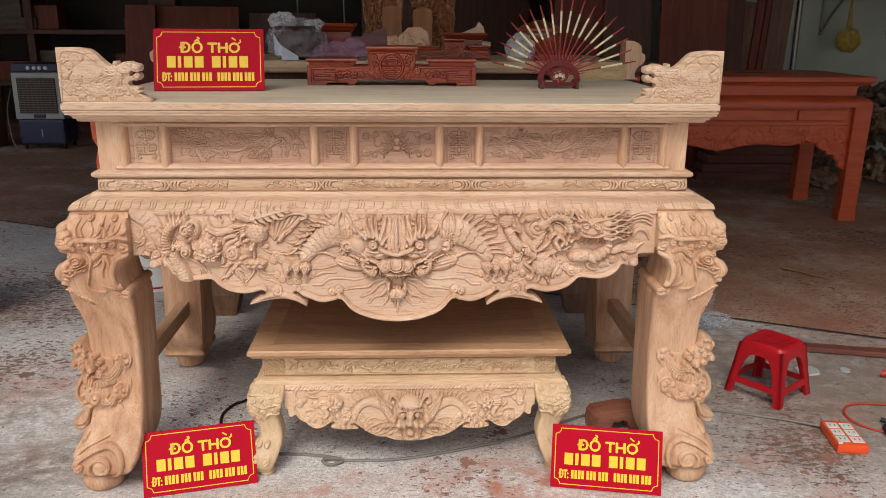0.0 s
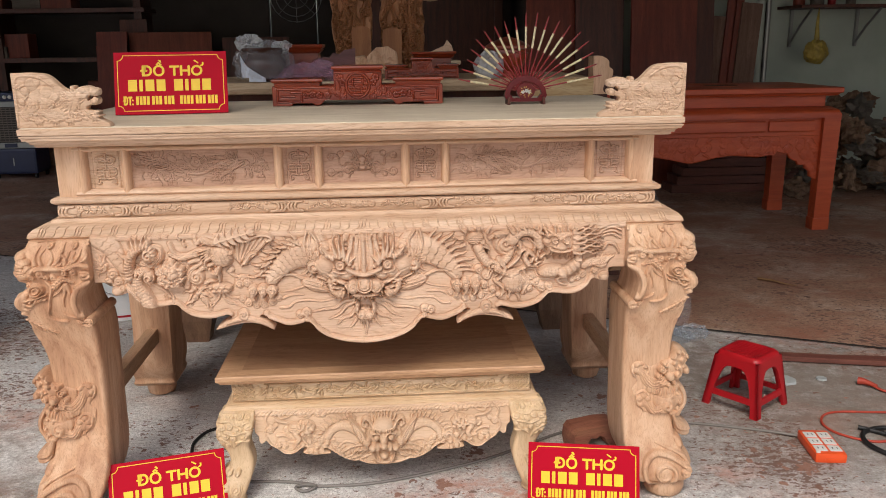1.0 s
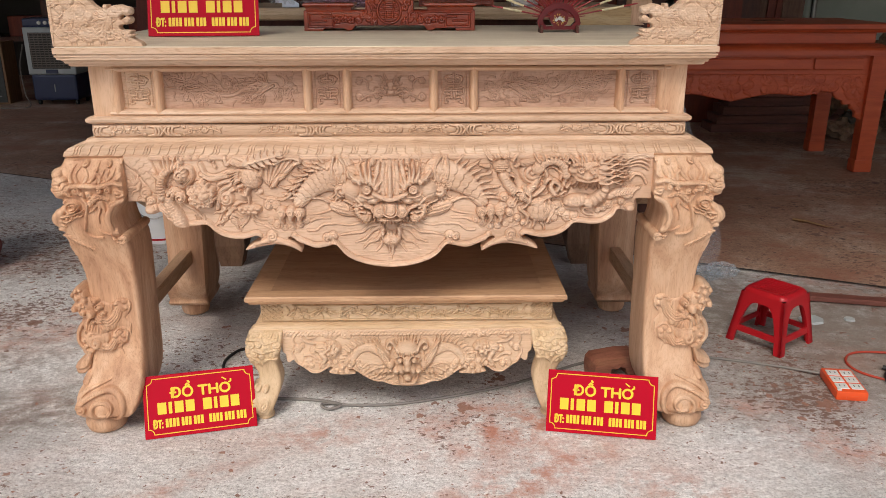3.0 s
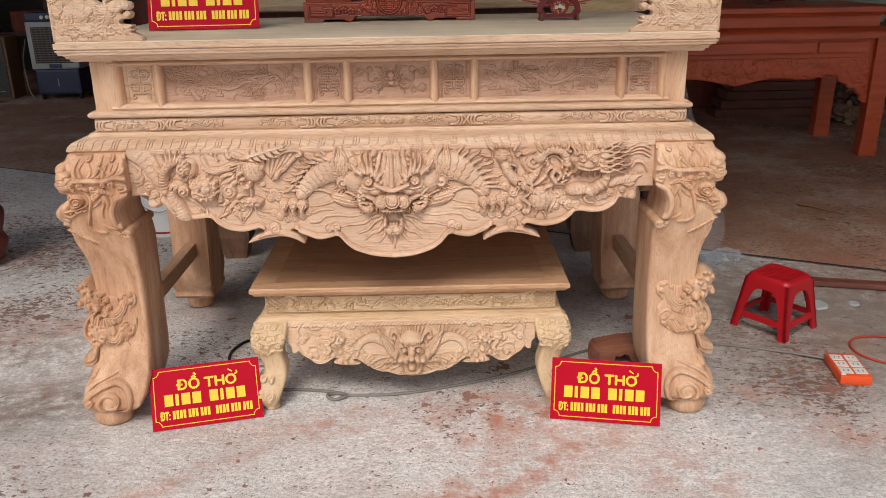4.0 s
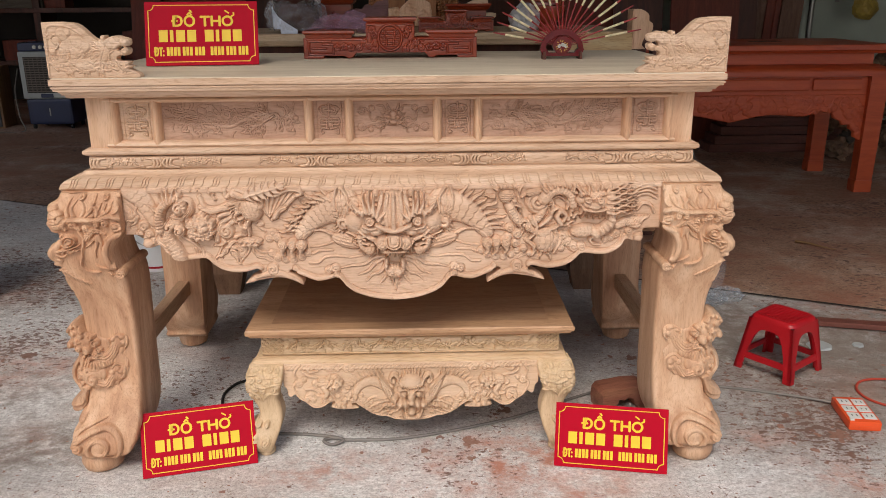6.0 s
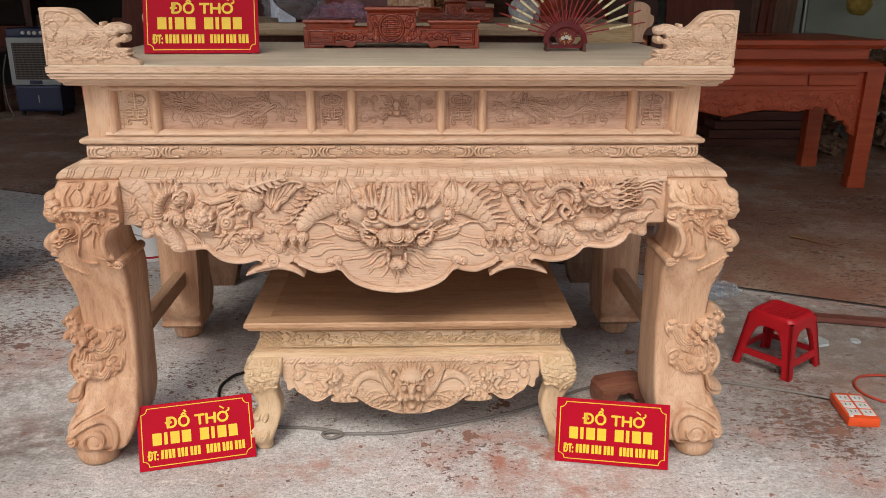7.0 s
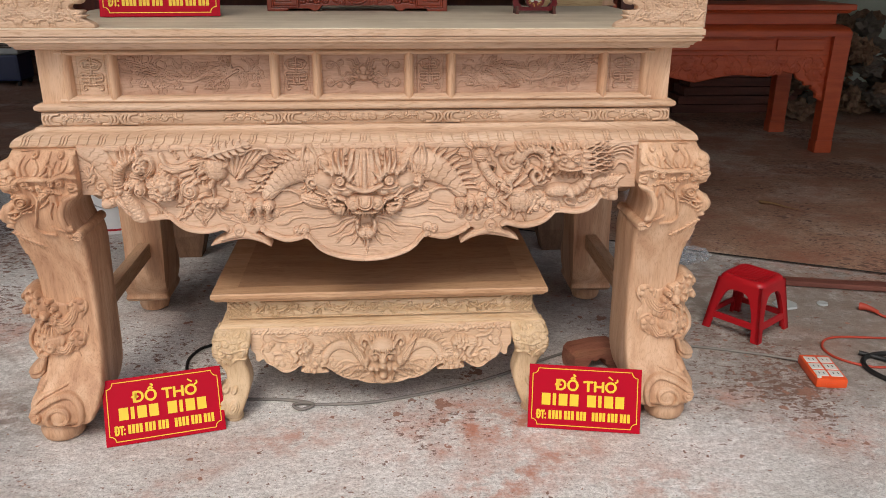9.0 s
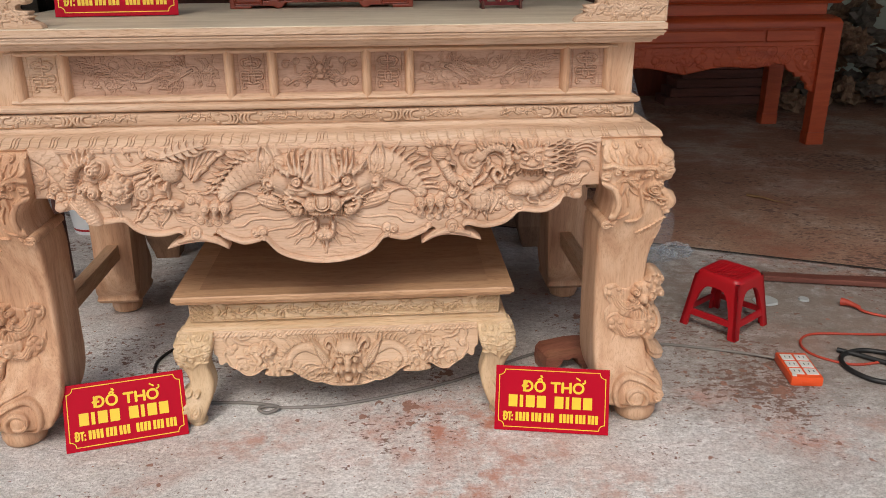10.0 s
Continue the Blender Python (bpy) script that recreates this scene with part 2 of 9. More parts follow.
BLACK = plain("black_rubber", (0.012, 0.012, 0.012), 0.5)
NAVY = plain("navy_plastic", (0.015, 0.025, 0.075), 0.4)
GREY_PLASTIC = plain("grey_plastic", (0.36, 0.38, 0.38), 0.45)


# ---- building helpers ----
def base(name, at=(0, 0, 0), turn=0.0, **tags):
    ob = new(name)
    ob.empty_display_size = 0.1
    ob.matrix_basis = pose(*at, 0, 0, turn)
    return tagged(ob, **tags)


def link_mesh(name, verts, faces, material, parent=None, label="", smooth=False, at=None, angle=None):
    me = bpy.data.meshes.new(name)
    me.from_pydata([tuple(map(float, v)) for v in verts], [], [tuple(map(int, f)) for f in faces])
    me.materials.append(material)
    if smooth:
        me.polygons.foreach_set("use_smooth", [True] * len(me.polygons))
        if angle:
            me.set_sharp_from_angle(angle=radians(angle))
    me.update()
    ob = new(name, me)
    ob.parent = parent
    if at is not None:
        ob.matrix_basis = at
    return tagged(ob, label)


def part(name, bm, material, parent=None, label="", smooth=None, at=None):
    bmesh.ops.recalc_face_normals(bm, faces=bm.faces[:])
    me = bpy.data.meshes.new(name)
    bm.to_mesh(me)
    bm.free()
    me.materials.append(material)
    if smooth is not None:
        me.polygons.foreach_set("use_smooth", [True] * len(me.polygons))
        me.set_sharp_from_angle(angle=radians(smooth))
    ob = new(name, me)
    ob.parent = parent
    if at is not None:
        ob.matrix_basis = at
    return tagged(ob, label)


def add_box(bm, x0, x1, y0, y1, z0, z1, bevel=0.0, m=None):
    made = bmesh.ops.create_cube(bm, size=1.0)["verts"]
    for v in made:
        v.co = Vector(((x0 + x1) / 2 + v.co.x * (x1 - x0), (y0 + y1) / 2 + v.co.y * (y1 - y0), (z0 + z1) / 2 + v.co.z * (z1 - z0)))
        if m is not None:
            v.co = m @ v.co
    if bevel:
        edges = list({e for v in made for e in v.link_edges})
        bmesh.ops.bevel(bm, geom=edges, offset=bevel, segments=2, affect="EDGES", profile=0.6)
    return bm


def box(x0, x1, y0, y1, z0, z1, bevel=0.003, m=None):
    return add_box(bmesh.new(), x0, x1, y0, y1, z0, z1, bevel, m)


def loops(bm, rings, cap0=True, cap1=True):
    """Joins equal rings of points into a skin."""
    vs = [[bm.verts.new(p) for p in ring] for ring in rings]
    n = len(vs[0])
    for a, b in zip(vs, vs[1:]):
        for i in range(n):
            bm.faces.new((a[i], a[(i + 1) % n], b[(i + 1) % n], b[i]))
    if cap0:
        bm.faces.new(vs[0])
    if cap1:
        bm.faces.new(vs[-1])
    return bm


def moulding(x0, x1, y0, y1, profile, bm=None):
    """A moulded slab: the rectangle grown by each offset of the profile, corners mitred."""
    rings = [[(x0 - o, y0 - o, z), (x1 + o, y0 - o, z), (x1 + o, y1 + o, z), (x0 - o, y1 + o, z)] for o, z in profile]
    return loops(bm or bmesh.new(), rings)


def lathe(profile, at=(0, 0, 0), seg=24, bm=None):
    rings = [[(at[0] + r * math.cos(2 * math.pi * i / seg), at[1] + r * math.sin(2 * math.pi * i / seg), at[2] + z) for i in range(seg)] for r, z in profile]
    return loops(bm or bmesh.new(), rings)


def smooth_line(pts, n=8, closed=False):
    """Catmull-Rom through the points."""
    p = [np.array(q, float) for q in pts]
    if closed:
        p = [p[-1], *p, p[0], p[1]]
    else:
        p = [2 * p[0] - p[1], *p, 2 * p[-1] - p[-2]]
    out = []
    for a, b, c, d in zip(p, p[1:], p[2:], p[3:]):
        for i in range(n):
            t = i / n
            out.append(0.5 * (2 * b + (c - a) * t + (2 * a - 5 * b + 4 * c - d) * t * t + (3 * b - a - 3 * c + d) * t ** 3))
    if not closed:
        out.append(p[-2])
    return np.array(out)


def tube(pts, radius, seg=8, n=8, bm=None, taper=None, flat=1.0):
    """A round bar along a smooth line; radius may run along the line."""
    line = smooth_line(pts, n)
    bm = bm or bmesh.new()
    up, rings = Vector((0, 0, 1)), []
    for i, q in enumerate(line):
        d = Vector(line[min(i + 1, len(line) - 1)] - line[max(i - 1, 0)]).normalized()
        side = d.cross(up)
        side = side.normalized() if side.length > 1e-3 else Vector((1, 0, 0))
        over = side.cross(d)
        s = i / (len(line) - 1)
        r = radius if taper is None else radius + (taper - radius) * s
        rings.append([tuple(Vector(q) + r * math.cos(a) * side + r * flat * math.sin(a) * over) for a in (2 * math.pi * k / seg for k in range(seg))])
    return loops(bm, rings)


def extrude_poly(pts, y0, y1, bm=None):
    """A plate in the xz plane between two depths."""
    return loops(bm or bmesh.new(), [[(x, y0, z) for x, z in pts], [(x, y1, z) for x, z in pts]])


# ---- carving ----
class Relief:
    """A height map in metres over a plate, built up from carved strokes, domes and scrolls."""

    def __init__(self, x0, x1, z0, z1, step):
        self.step = step
        self.xs = np.linspace(x0, x1, max(2, int(round((x1 - x0) / step)) + 1))
        self.zs = np.linspace(z0, z1, max(2, int(round((z1 - z0) / step)) + 1))
        self.X, self.Z = np.meshgrid(self.xs, self.zs)
        self.H = np.zeros_like(self.X)
        self.cut = 0.0

    def window(self, x0, x1, z0, z1):
        i0, i1 = np.searchsorted(self.xs, (x0, x1))
        j0, j1 = np.searchsorted(self.zs, (z0, z1))
        return slice(max(j0 - 1, 0), j1 + 1), slice(max(i0 - 1, 0), i1 + 1)

    def lay(self, w, val, ok, ring=None, deep=0.0):
        h = self.H[w]
        if ring is not None:
            h[ring] = np.maximum(h[ring] - deep, -0.005)
        h[ok] = np.maximum(h, val)[ok]

    def here(self, x, z):
        return max(0.0, float(self.at(np.array([x]), np.array([z]))[0]))

    @staticmethod
    def tiles(a, b):
        """Overlapping round-ended scales, each rising towards its free end."""
        best = np.zeros(a.shape)
        for k in (-1, 0):
            row = np.floor(a) + k
            v = (b + 0.5 * (row % 2)) % 1 - 0.5
            u = a - row
            inside_ = np.hypot(np.clip(u - 0.35, 0, 9), v * 0.98) < 0.62
            best = np.where(inside_, np.maximum(best, 0.25 + 0.45 * u - 0.5 * np.abs(v) ** 2), best)
        return best

    def stroke(self, pts, r0, r1=None, h=0.02, up=0.0, kind="round", pitch=0.02, n=6, swell=0.0):
        r1 = r0 if r1 is None else r1
        line = smooth_line(pts, n)
        up = 0.8 * max(self.here(*line[0]), self.here(*line[len(line) // 2])) if up is None else up
        rm = max(r0, r1) * (1 + swell) + self.cut
        w = self.window(line[:, 0].min() - rm, line[:, 0].max() + rm, line[:, 1].min() - rm, line[:, 1].max() + rm)
        X, Z = self.X[w], self.Z[w]
        if X.size == 0:
            return
        seg = np.diff(line, axis=0)
        ln = np.hypot(*seg.T) + 1e-9
        cum = np.concatenate([[0], np.cumsum(ln)])
        best = np.full(X.shape, 1e9)
        along, side = np.zeros(X.shape), np.zeros(X.shape)
        for (ax, az), (dx, dz), l, c in zip(line, seg, ln, cum):
            px, pz = X - ax, Z - az
            t = np.clip((px * dx + pz * dz) / l ** 2, 0, 1)
            ex, ez = px - t * dx, pz - t * dz
            d = ex * ex + ez * ez
            near = d < best
            best[near] = d[near]
            along[near] = (c + t * l)[near]
            side[near] = ((dx * pz - dz * px) / l)[near]
        s = along / cum[-1]
        r = (r0 + (r1 - r0) * s) * (1 + swell * np.sin(np.pi * s))
        q = np.sqrt(best) / np.maximum(r, 1e-5)
        ok = q < 1
        prof = np.clip(1 - q * q, 0, 1) ** 0.40
        thin = np.minimum(1, 0.35 + 0.65 * r / max(r0, r1))
        val = h * prof * thin
        if kind == "scales":
            val = val * (0.74 + 0.36 * self.tiles(along / pitch, side / pitch))
        elif kind == "ribs":
            val = val * (0.82 + 0.18 * np.cos(2 * np.pi * along / pitch))
        elif kind == "hair":
            val = val * (0.80 + 0.20 * np.cos(2 * np.pi * (side / np.maximum(r, 1e-5)) * 2.2))
        elif kind == "flat":
            val = h * np.clip((1 - q) * 3, 0, 1)
        elif kind == "vein":
            val = val * (0.75 + 0.25 * np.clip(q * 4, 0, 1)) * (0.86 + 0.14 * np.cos(2 * np.pi * (along + np.abs(side)) / pitch))
        self.lay(w, up + val, ok, (q >= 1) & (np.sqrt(best) < r + self.cut) if self.cut else None, min(0.0040, 0.30 * h))

    def dome(self, cx, cz, rx, rz=None, h=0.02, up=0.0, turn=0.0, power=0.42, kind=None, pitch=0.012):
        rz = rx if rz is None else rz
        up = 0.85 * self.here(cx, cz) if up is None else up
        rm = max(rx, rz) + self.cut
        w = self.window(cx - rm, cx + rm, cz - rm, cz + rm)
        X, Z = self.X[w] - cx, self.Z[w] - cz
        c, s = math.cos(turn), math.sin(turn)
        u, v = X * c + Z * s, -X * s + Z * c
        q = (u / rx) ** 2 + (v / rz) ** 2
        val = h * np.clip(1 - q, 0, 1) ** power
        if kind == "rings":
            val = val * (0.85 + 0.15 * np.cos(2 * np.pi * np.sqrt(q) * 2.5))
        elif kind == "scales":
            val = val * (0.74 + 0.36 * self.tiles(u / pitch, v / pitch))
        elif kind == "hair":
            val = val * (0.86 + 0.14 * np.cos(2 * np.pi * v / pitch))
        self.lay(w, up + val, q < 1, (q >= 1) & (q < (1 + self.cut / min(rx, rz)) ** 2) if self.cut else None, min(0.0040, 0.30 * h))

    def scroll(self, cx, cz, r, h=0.02, up=0.0, turns=2.0, hand=1, phase=0.0):
        up = 0.85 * self.here(cx, cz) if up is None else up
        w = self.window(cx - r - self.cut, cx + r + self.cut, cz - r - self.cut, cz + r + self.cut)
        X, Z = self.X[w] - cx, self.Z[w] - cz
        q = np.hypot(X, Z) / r
        g = (turns * q + hand * np.arctan2(Z, X) / (2 * np.pi) + phase) % 1
        ridge = 1 - np.abs(2 * g - 1) ** 3
        val = h * (0.38 + 0.62 * ridge) * np.clip(1 - q ** 6, 0, 1) * (1 - 0.25 * q)
        self.lay(w, up + val, q < 1, (q >= 1) & (q < 1 + self.cut / r) if self.cut else None, min(0.0040, 0.30 * h))

    def flame(self, x, z, angle, length, width, h, bend=0.5, up=0.0, kind="round"):
        a = radians(angle)
        d, s = np.array((math.cos(a), math.sin(a))), np.array((-math.sin(a), math.cos(a)))
        p = np.array((x, z))
        self.stroke([p, p + d * length * 0.4 + s * length * 0.16 * bend, p + d * length * 0.75 - s * length * 0.05 * bend, p + d * length + s * length * 0.12 * bend],
                    width, width * 0.12, h, up, kind, n=5)

    def cloud(self, x, z, r, h, hand=1, up=0.0):
        self.scroll(x, z, r, h, up, 1.7, hand)
        self.scroll(x + 1.35 * r * hand, z - 0.5 * r, 0.7 * r, h * 0.8, up, 1.5, -hand)
        self.scroll(x - 1.2 * r * hand, z - 0.55 * r, 0.62 * r, h * 0.75, up, 1.5, hand)
        self.stroke([(x + 1.6 * r * hand, z - 0.7 * r), (x + 2.6 * r * hand, z - 0.5 * r), (x + 3.6 * r * hand, z - 0.75 * r)], 0.3 * r, 0.05 * r, h * 0.6, up)

    def tools(self, depth, size, seed):
        """Chisel marks and slight unevenness over the ground."""
        rng = np.random.default_rng(seed)
        ny, nx = self.H.shape
        k = max(2, int(size / self.step))
        c = rng.standard_normal((ny // k + 3, nx // k + 3))
        jj, ii = np.arange(ny) / k, np.arange(nx) / k
        j0, i0 = jj.astype(int), ii.astype(int)
        fj, fi = (jj - j0)[:, None], (ii - i0)[None, :]
        v = (c[j0][:, i0] * (1 - fj) * (1 - fi) + c[j0 + 1][:, i0] * fj * (1 - fi) + c[j0][:, i0 + 1] * (1 - fj) * fi + c[j0 + 1][:, i0 + 1] * fj * fi)
        self.H += depth * v

    def soften(self, passes, top=None, squeeze=0.6):
        """Rounds the carving off as sanding does; what stands higher than top is pressed lower."""
        if top is not None:
            self.H = np.where(self.H > top, top + squeeze * (self.H - top), self.H)
        for _ in range(passes):
            for axis in (0, 1):
                p = np.pad(self.H, [(1, 1) if a == axis else (0, 0) for a in (0, 1)], mode="edge")
                lo, hi = (p[:-2], p[2:]) if axis == 0 else (p[:, :-2], p[:, 2:])
                self.H = 0.5 * self.H + 0.25 * (lo + hi)

    def at(self, x, z):
        fx = np.clip((np.asarray(x) - self.xs[0]) / (self.xs[1] - self.xs[0]), 0, len(self.xs) - 1.001)
        fz = np.clip((np.asarray(z) - self.zs[0]) / (self.zs[1] - self.zs[0]), 0, len(self.zs) - 1.001)
        i, j = fx.astype(int), fz.astype(int)
        u, v = fx - i, fz - j
        H = self.H
        return H[j, i] * (1 - u) * (1 - v) + H[j, i + 1] * u * (1 - v) + H[j + 1, i] * (1 - u) * v + H[j + 1, i + 1] * u * v


def inside(poly, X, Z):
    """Signed distance to a closed outline (positive within) and the nearest point on it."""
    best = np.full(X.shape, 1e9)
    bx, bz = np.zeros(X.shape), np.zeros(X.shape)
    odd = np.zeros(X.shape, bool)
    for (ax, az), (cx, cz) in zip(poly, np.roll(poly, -1, axis=0)):
        dx, dz = cx - ax, cz - az
        t = np.clip(((X - ax) * dx + (Z - az) * dz) / (dx * dx + dz * dz + 1e-12), 0, 1)
        qx, qz = ax + t * dx, az + t * dz
        d = (X - qx) ** 2 + (Z - qz) ** 2
        near = d < best
        best[near], bx[near], bz[near] = d[near], qx[near], qz[near]
        if abs(dz) > 1e-12:
            odd ^= ((az > Z) != (cz > Z)) & (X < ax + (Z - az) / dz * dx)
    return np.where(odd, 1, -1) * np.sqrt(best), bx, bz


def carved_plate(name, relief, outline, front, thick, material, parent, label="", round_edge=0.006):
    """A plate with the given outline, its front at front(x, z) raised by the relief, with a flat back."""
    X, Z, H = relief.X.copy(), relief.Z.copy(), relief.H
    poly = np.array(outline, float)
    sd, bx, bz = inside(poly, X, Z)
    mid = (sd[:-1, :-1] + sd[1:, :-1] + sd[:-1, 1:] + sd[1:, 1:]) / 4 > 0
    count = np.zeros(X.shape, int)
    for a, b in ((0, 0), (0, 1), (1, 0), (1, 1)):
        count[a:a + mid.shape[0], b:b + mid.shape[1]] += mid
    edge = (count > 0) & (count < 4)
    X[edge], Z[edge] = bx[edge], bz[edge]
    sd[edge] = 0
    fall = np.sqrt(np.clip(1 - (1 - np.clip(sd / round_edge, 0, 1)) ** 2, 0, 1))
    Y = front(X, Z) - H * np.clip(sd / 0.004, 0, 1) + round_edge * 0.8 * (1 - fall)
    ids = np.full(X.shape, -1)
    ids[count > 0] = np.arange((count > 0).sum())
    use = count > 0
    verts = np.stack([X[use], Y[use], Z[use]], 1)
    j, i = np.nonzero(mid)
    faces = np.stack([ids[j, i], ids[j, i + 1], ids[j + 1, i + 1], ids[j + 1, i]], 1)
    pairs = {}
    for f in faces.tolist():
        for k in range(4):
            a, b = f[k], f[(k + 1) % 4]
            if (b, a) in pairs:
                del pairs[(b, a)]
            else:
                pairs[(a, b)] = 1
    rim = sorted({v for e in pairs for v in e})
    back = {v: len(verts) + k for k, v in enumerate(rim)}
    rear = verts[rim].copy()
    rear[:, 1] = front(rear[:, 0], rear[:, 2]) + thick
    walls = [(b, a, back[a], back[b]) for a, b in pairs]
    follow = {b: a for a, b in pairs}
    todo, lids = set(follow), []
    while todo:
        v = start = next(iter(todo))
        ring = []
        while v in todo:
            todo.discard(v)
            ring.append(back[v])
            v = follow[v]
        lids.append(ring)
    return link_mesh(name, np.concatenate([verts, rear]), [*faces.tolist(), *walls, *[r for r in lids if len(r) > 2]], material, parent, label, True, angle=70)


# ---- setting ----
def sheet(name, pts, z, material, label):
    ob = link_mesh(name, [(x, y, z) for x, y in pts], [tuple(range(len(pts)))], material)
    return tagged(ob, label, kind="structure")


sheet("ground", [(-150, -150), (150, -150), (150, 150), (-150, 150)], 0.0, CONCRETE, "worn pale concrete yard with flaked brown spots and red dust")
# The workshop floor begins at a slanting joint behind the altar.
sheet("floor", [(-9.0, 6.4), (9.0, -1.9), (9.0, 14.0), (-9.0, 14.0)], 0.005, INNER_FLOOR, "dusty brown workshop floor of smooth concrete")
JOINT = plain("dirty_joint", (0.035, 0.028, 0.024), 0.95, 0.3, 30)
sheet("floor_joint", [(-9.0, 6.393), (9.0, -1.907), (9.0, -1.890), (-9.0, 6.410)], 0.0075, JOINT, "dark dirt-filled joint between yard and workshop floor")
tagged(part("wall_north", box(2.0, 9.2, 6.6, 6.75, 0, 3.75, 0), WALL_PAINT), "pale grey-green plastered workshop wall", kind="structure")
# Unseen wall, set close in to cut light on the right floor.
tagged(part("shade_wall_east", box(6.4, 6.55, 0.2, 6.6, 0, 3.3, 0), WALL_PAINT), "unseen pale grey-green side wall added to shade the floor", kind="structure")
tagged(part("wall_west", box(-7.2, -7.0, 6.2, 10.4, 0, 3.7, 0), UNLIT_WALL), "workshop side wall coloured dark for the unlit back", kind="structure")
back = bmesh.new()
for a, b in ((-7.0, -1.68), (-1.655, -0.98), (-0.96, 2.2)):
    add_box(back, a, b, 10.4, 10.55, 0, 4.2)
tagged(part("wall_back", back, UNLIT_WALL), "back wall coloured dark for the unlit room, with narrow bright gaps", kind="structure")
tagged(part("wall_inner", box(2.0, 2.15, 6.75, 10.4, 0, 4.2, 0), UNLIT_WALL), "inner wall coloured dark for the unlit room", kind="structure")
roof = loops(bmesh.new(), [[(-7.2, -1.05, z + 3.2), (9.2, -1.05, z + 3.2), (9.2, 10.6, z + 4.1), (-7.2, 10.6, z + 4.1)] for z in (0.0, 0.05)])
tagged(part("ceiling", roof, SHEET), "grey sheet-metal workshop roof", kind="structure")


# ---- the carved altar table ----
altar = base("altar_table", label="large unfinished raw-wood altar table with deep dragon carving", category="altar table")
TOPZ = 1.247
part("tabletop", moulding(-0.985, 0.985, 0.0, 1.065, [(-0.06, 1.186), (-0.036, 1.187), (-0.031, 1.190), (-0.030, 1.196), (-0.023, 1.1965), (-0.021, 1.203), (-0.014, 1.2085), (-0.007, 1.209), (-0.006, 1.2145), (-0.002, 1.219), (-0.002, 1.2222), (-0.007, 1.2226), (-0.007, 1.2256), (0.0, 1.226), (0.0, 1.243), (-0.004, TOPZ - 0.003)]), RAW_X, altar)
part("top_board", box(-0.98, 0.98, 0.006, 1.06, TOPZ - 0.006, TOPZ, 0.002), BOARD_TOP, altar, "dusty grey-brown smoothed top board")

# waist with its framed panels
part("waist_body", box(-0.90, 0.90, 0.118, 0.96, 1.02, 1.19, 0), RAW_X, altar)
for s in (-1, 1):
    a, b = sorted((s * 0.848, s * 0.92))
    st = box(a, b, 0.08, 0.135, 1.02, 1.19, 0.002)
    part("corner_stile", st, RAW_Z, altar)
    part("waist_side", box(*sorted((s * 0.895, s * 0.915)), 0.135, 0.98, 1.02, 1.19, 0), RAW_Y, altar)


def bar(x0, x1, z0, z1, name="panel_bar", material=RAW_Z):
    """A framing bar with a rounded face, mitred to points at its ends."""
    bm = bmesh.new()
    if z1 - z0 > x1 - x0:
        w = (x1 - x0) / 2
        rings = [[(x0 + w - w * math.cos(a), 0.116 - 0.040 * math.sin(a) ** 0.7, z + t * w * (1 - abs(math.cos(a)))) for a in [math.pi * k / 8 for k in range(9)]] for z, t in ((z0, -1), (z1, 1))]
    else:
        w = (z1 - z0) / 2
        rings = [[(x, 0.116 - 0.040 * math.sin(a) ** 0.7, z0 + w - w * math.cos(a)) for a in [math.pi * k / 8 for k in range(9)]] for x in (x0, x1)]
    return part(name, loops(bm, rings), material, altar, smooth=35)


BARS = [-0.845, -0.718, -0.257, -0.134, 0.136, 0.261, 0.720, 0.850]
ZP0, ZP1 = 1.050, 1.164
for x in BARS:
    bar(x - 0.0145, x + 0.0145, ZP0, ZP1)
bar(-0.868, 0.868, ZP0 - 0.024, ZP0, "panel_rail", RAW_X)
bar(-0.868, 0.868, ZP1, ZP1 + 0.020, "panel_rail", RAW_X)


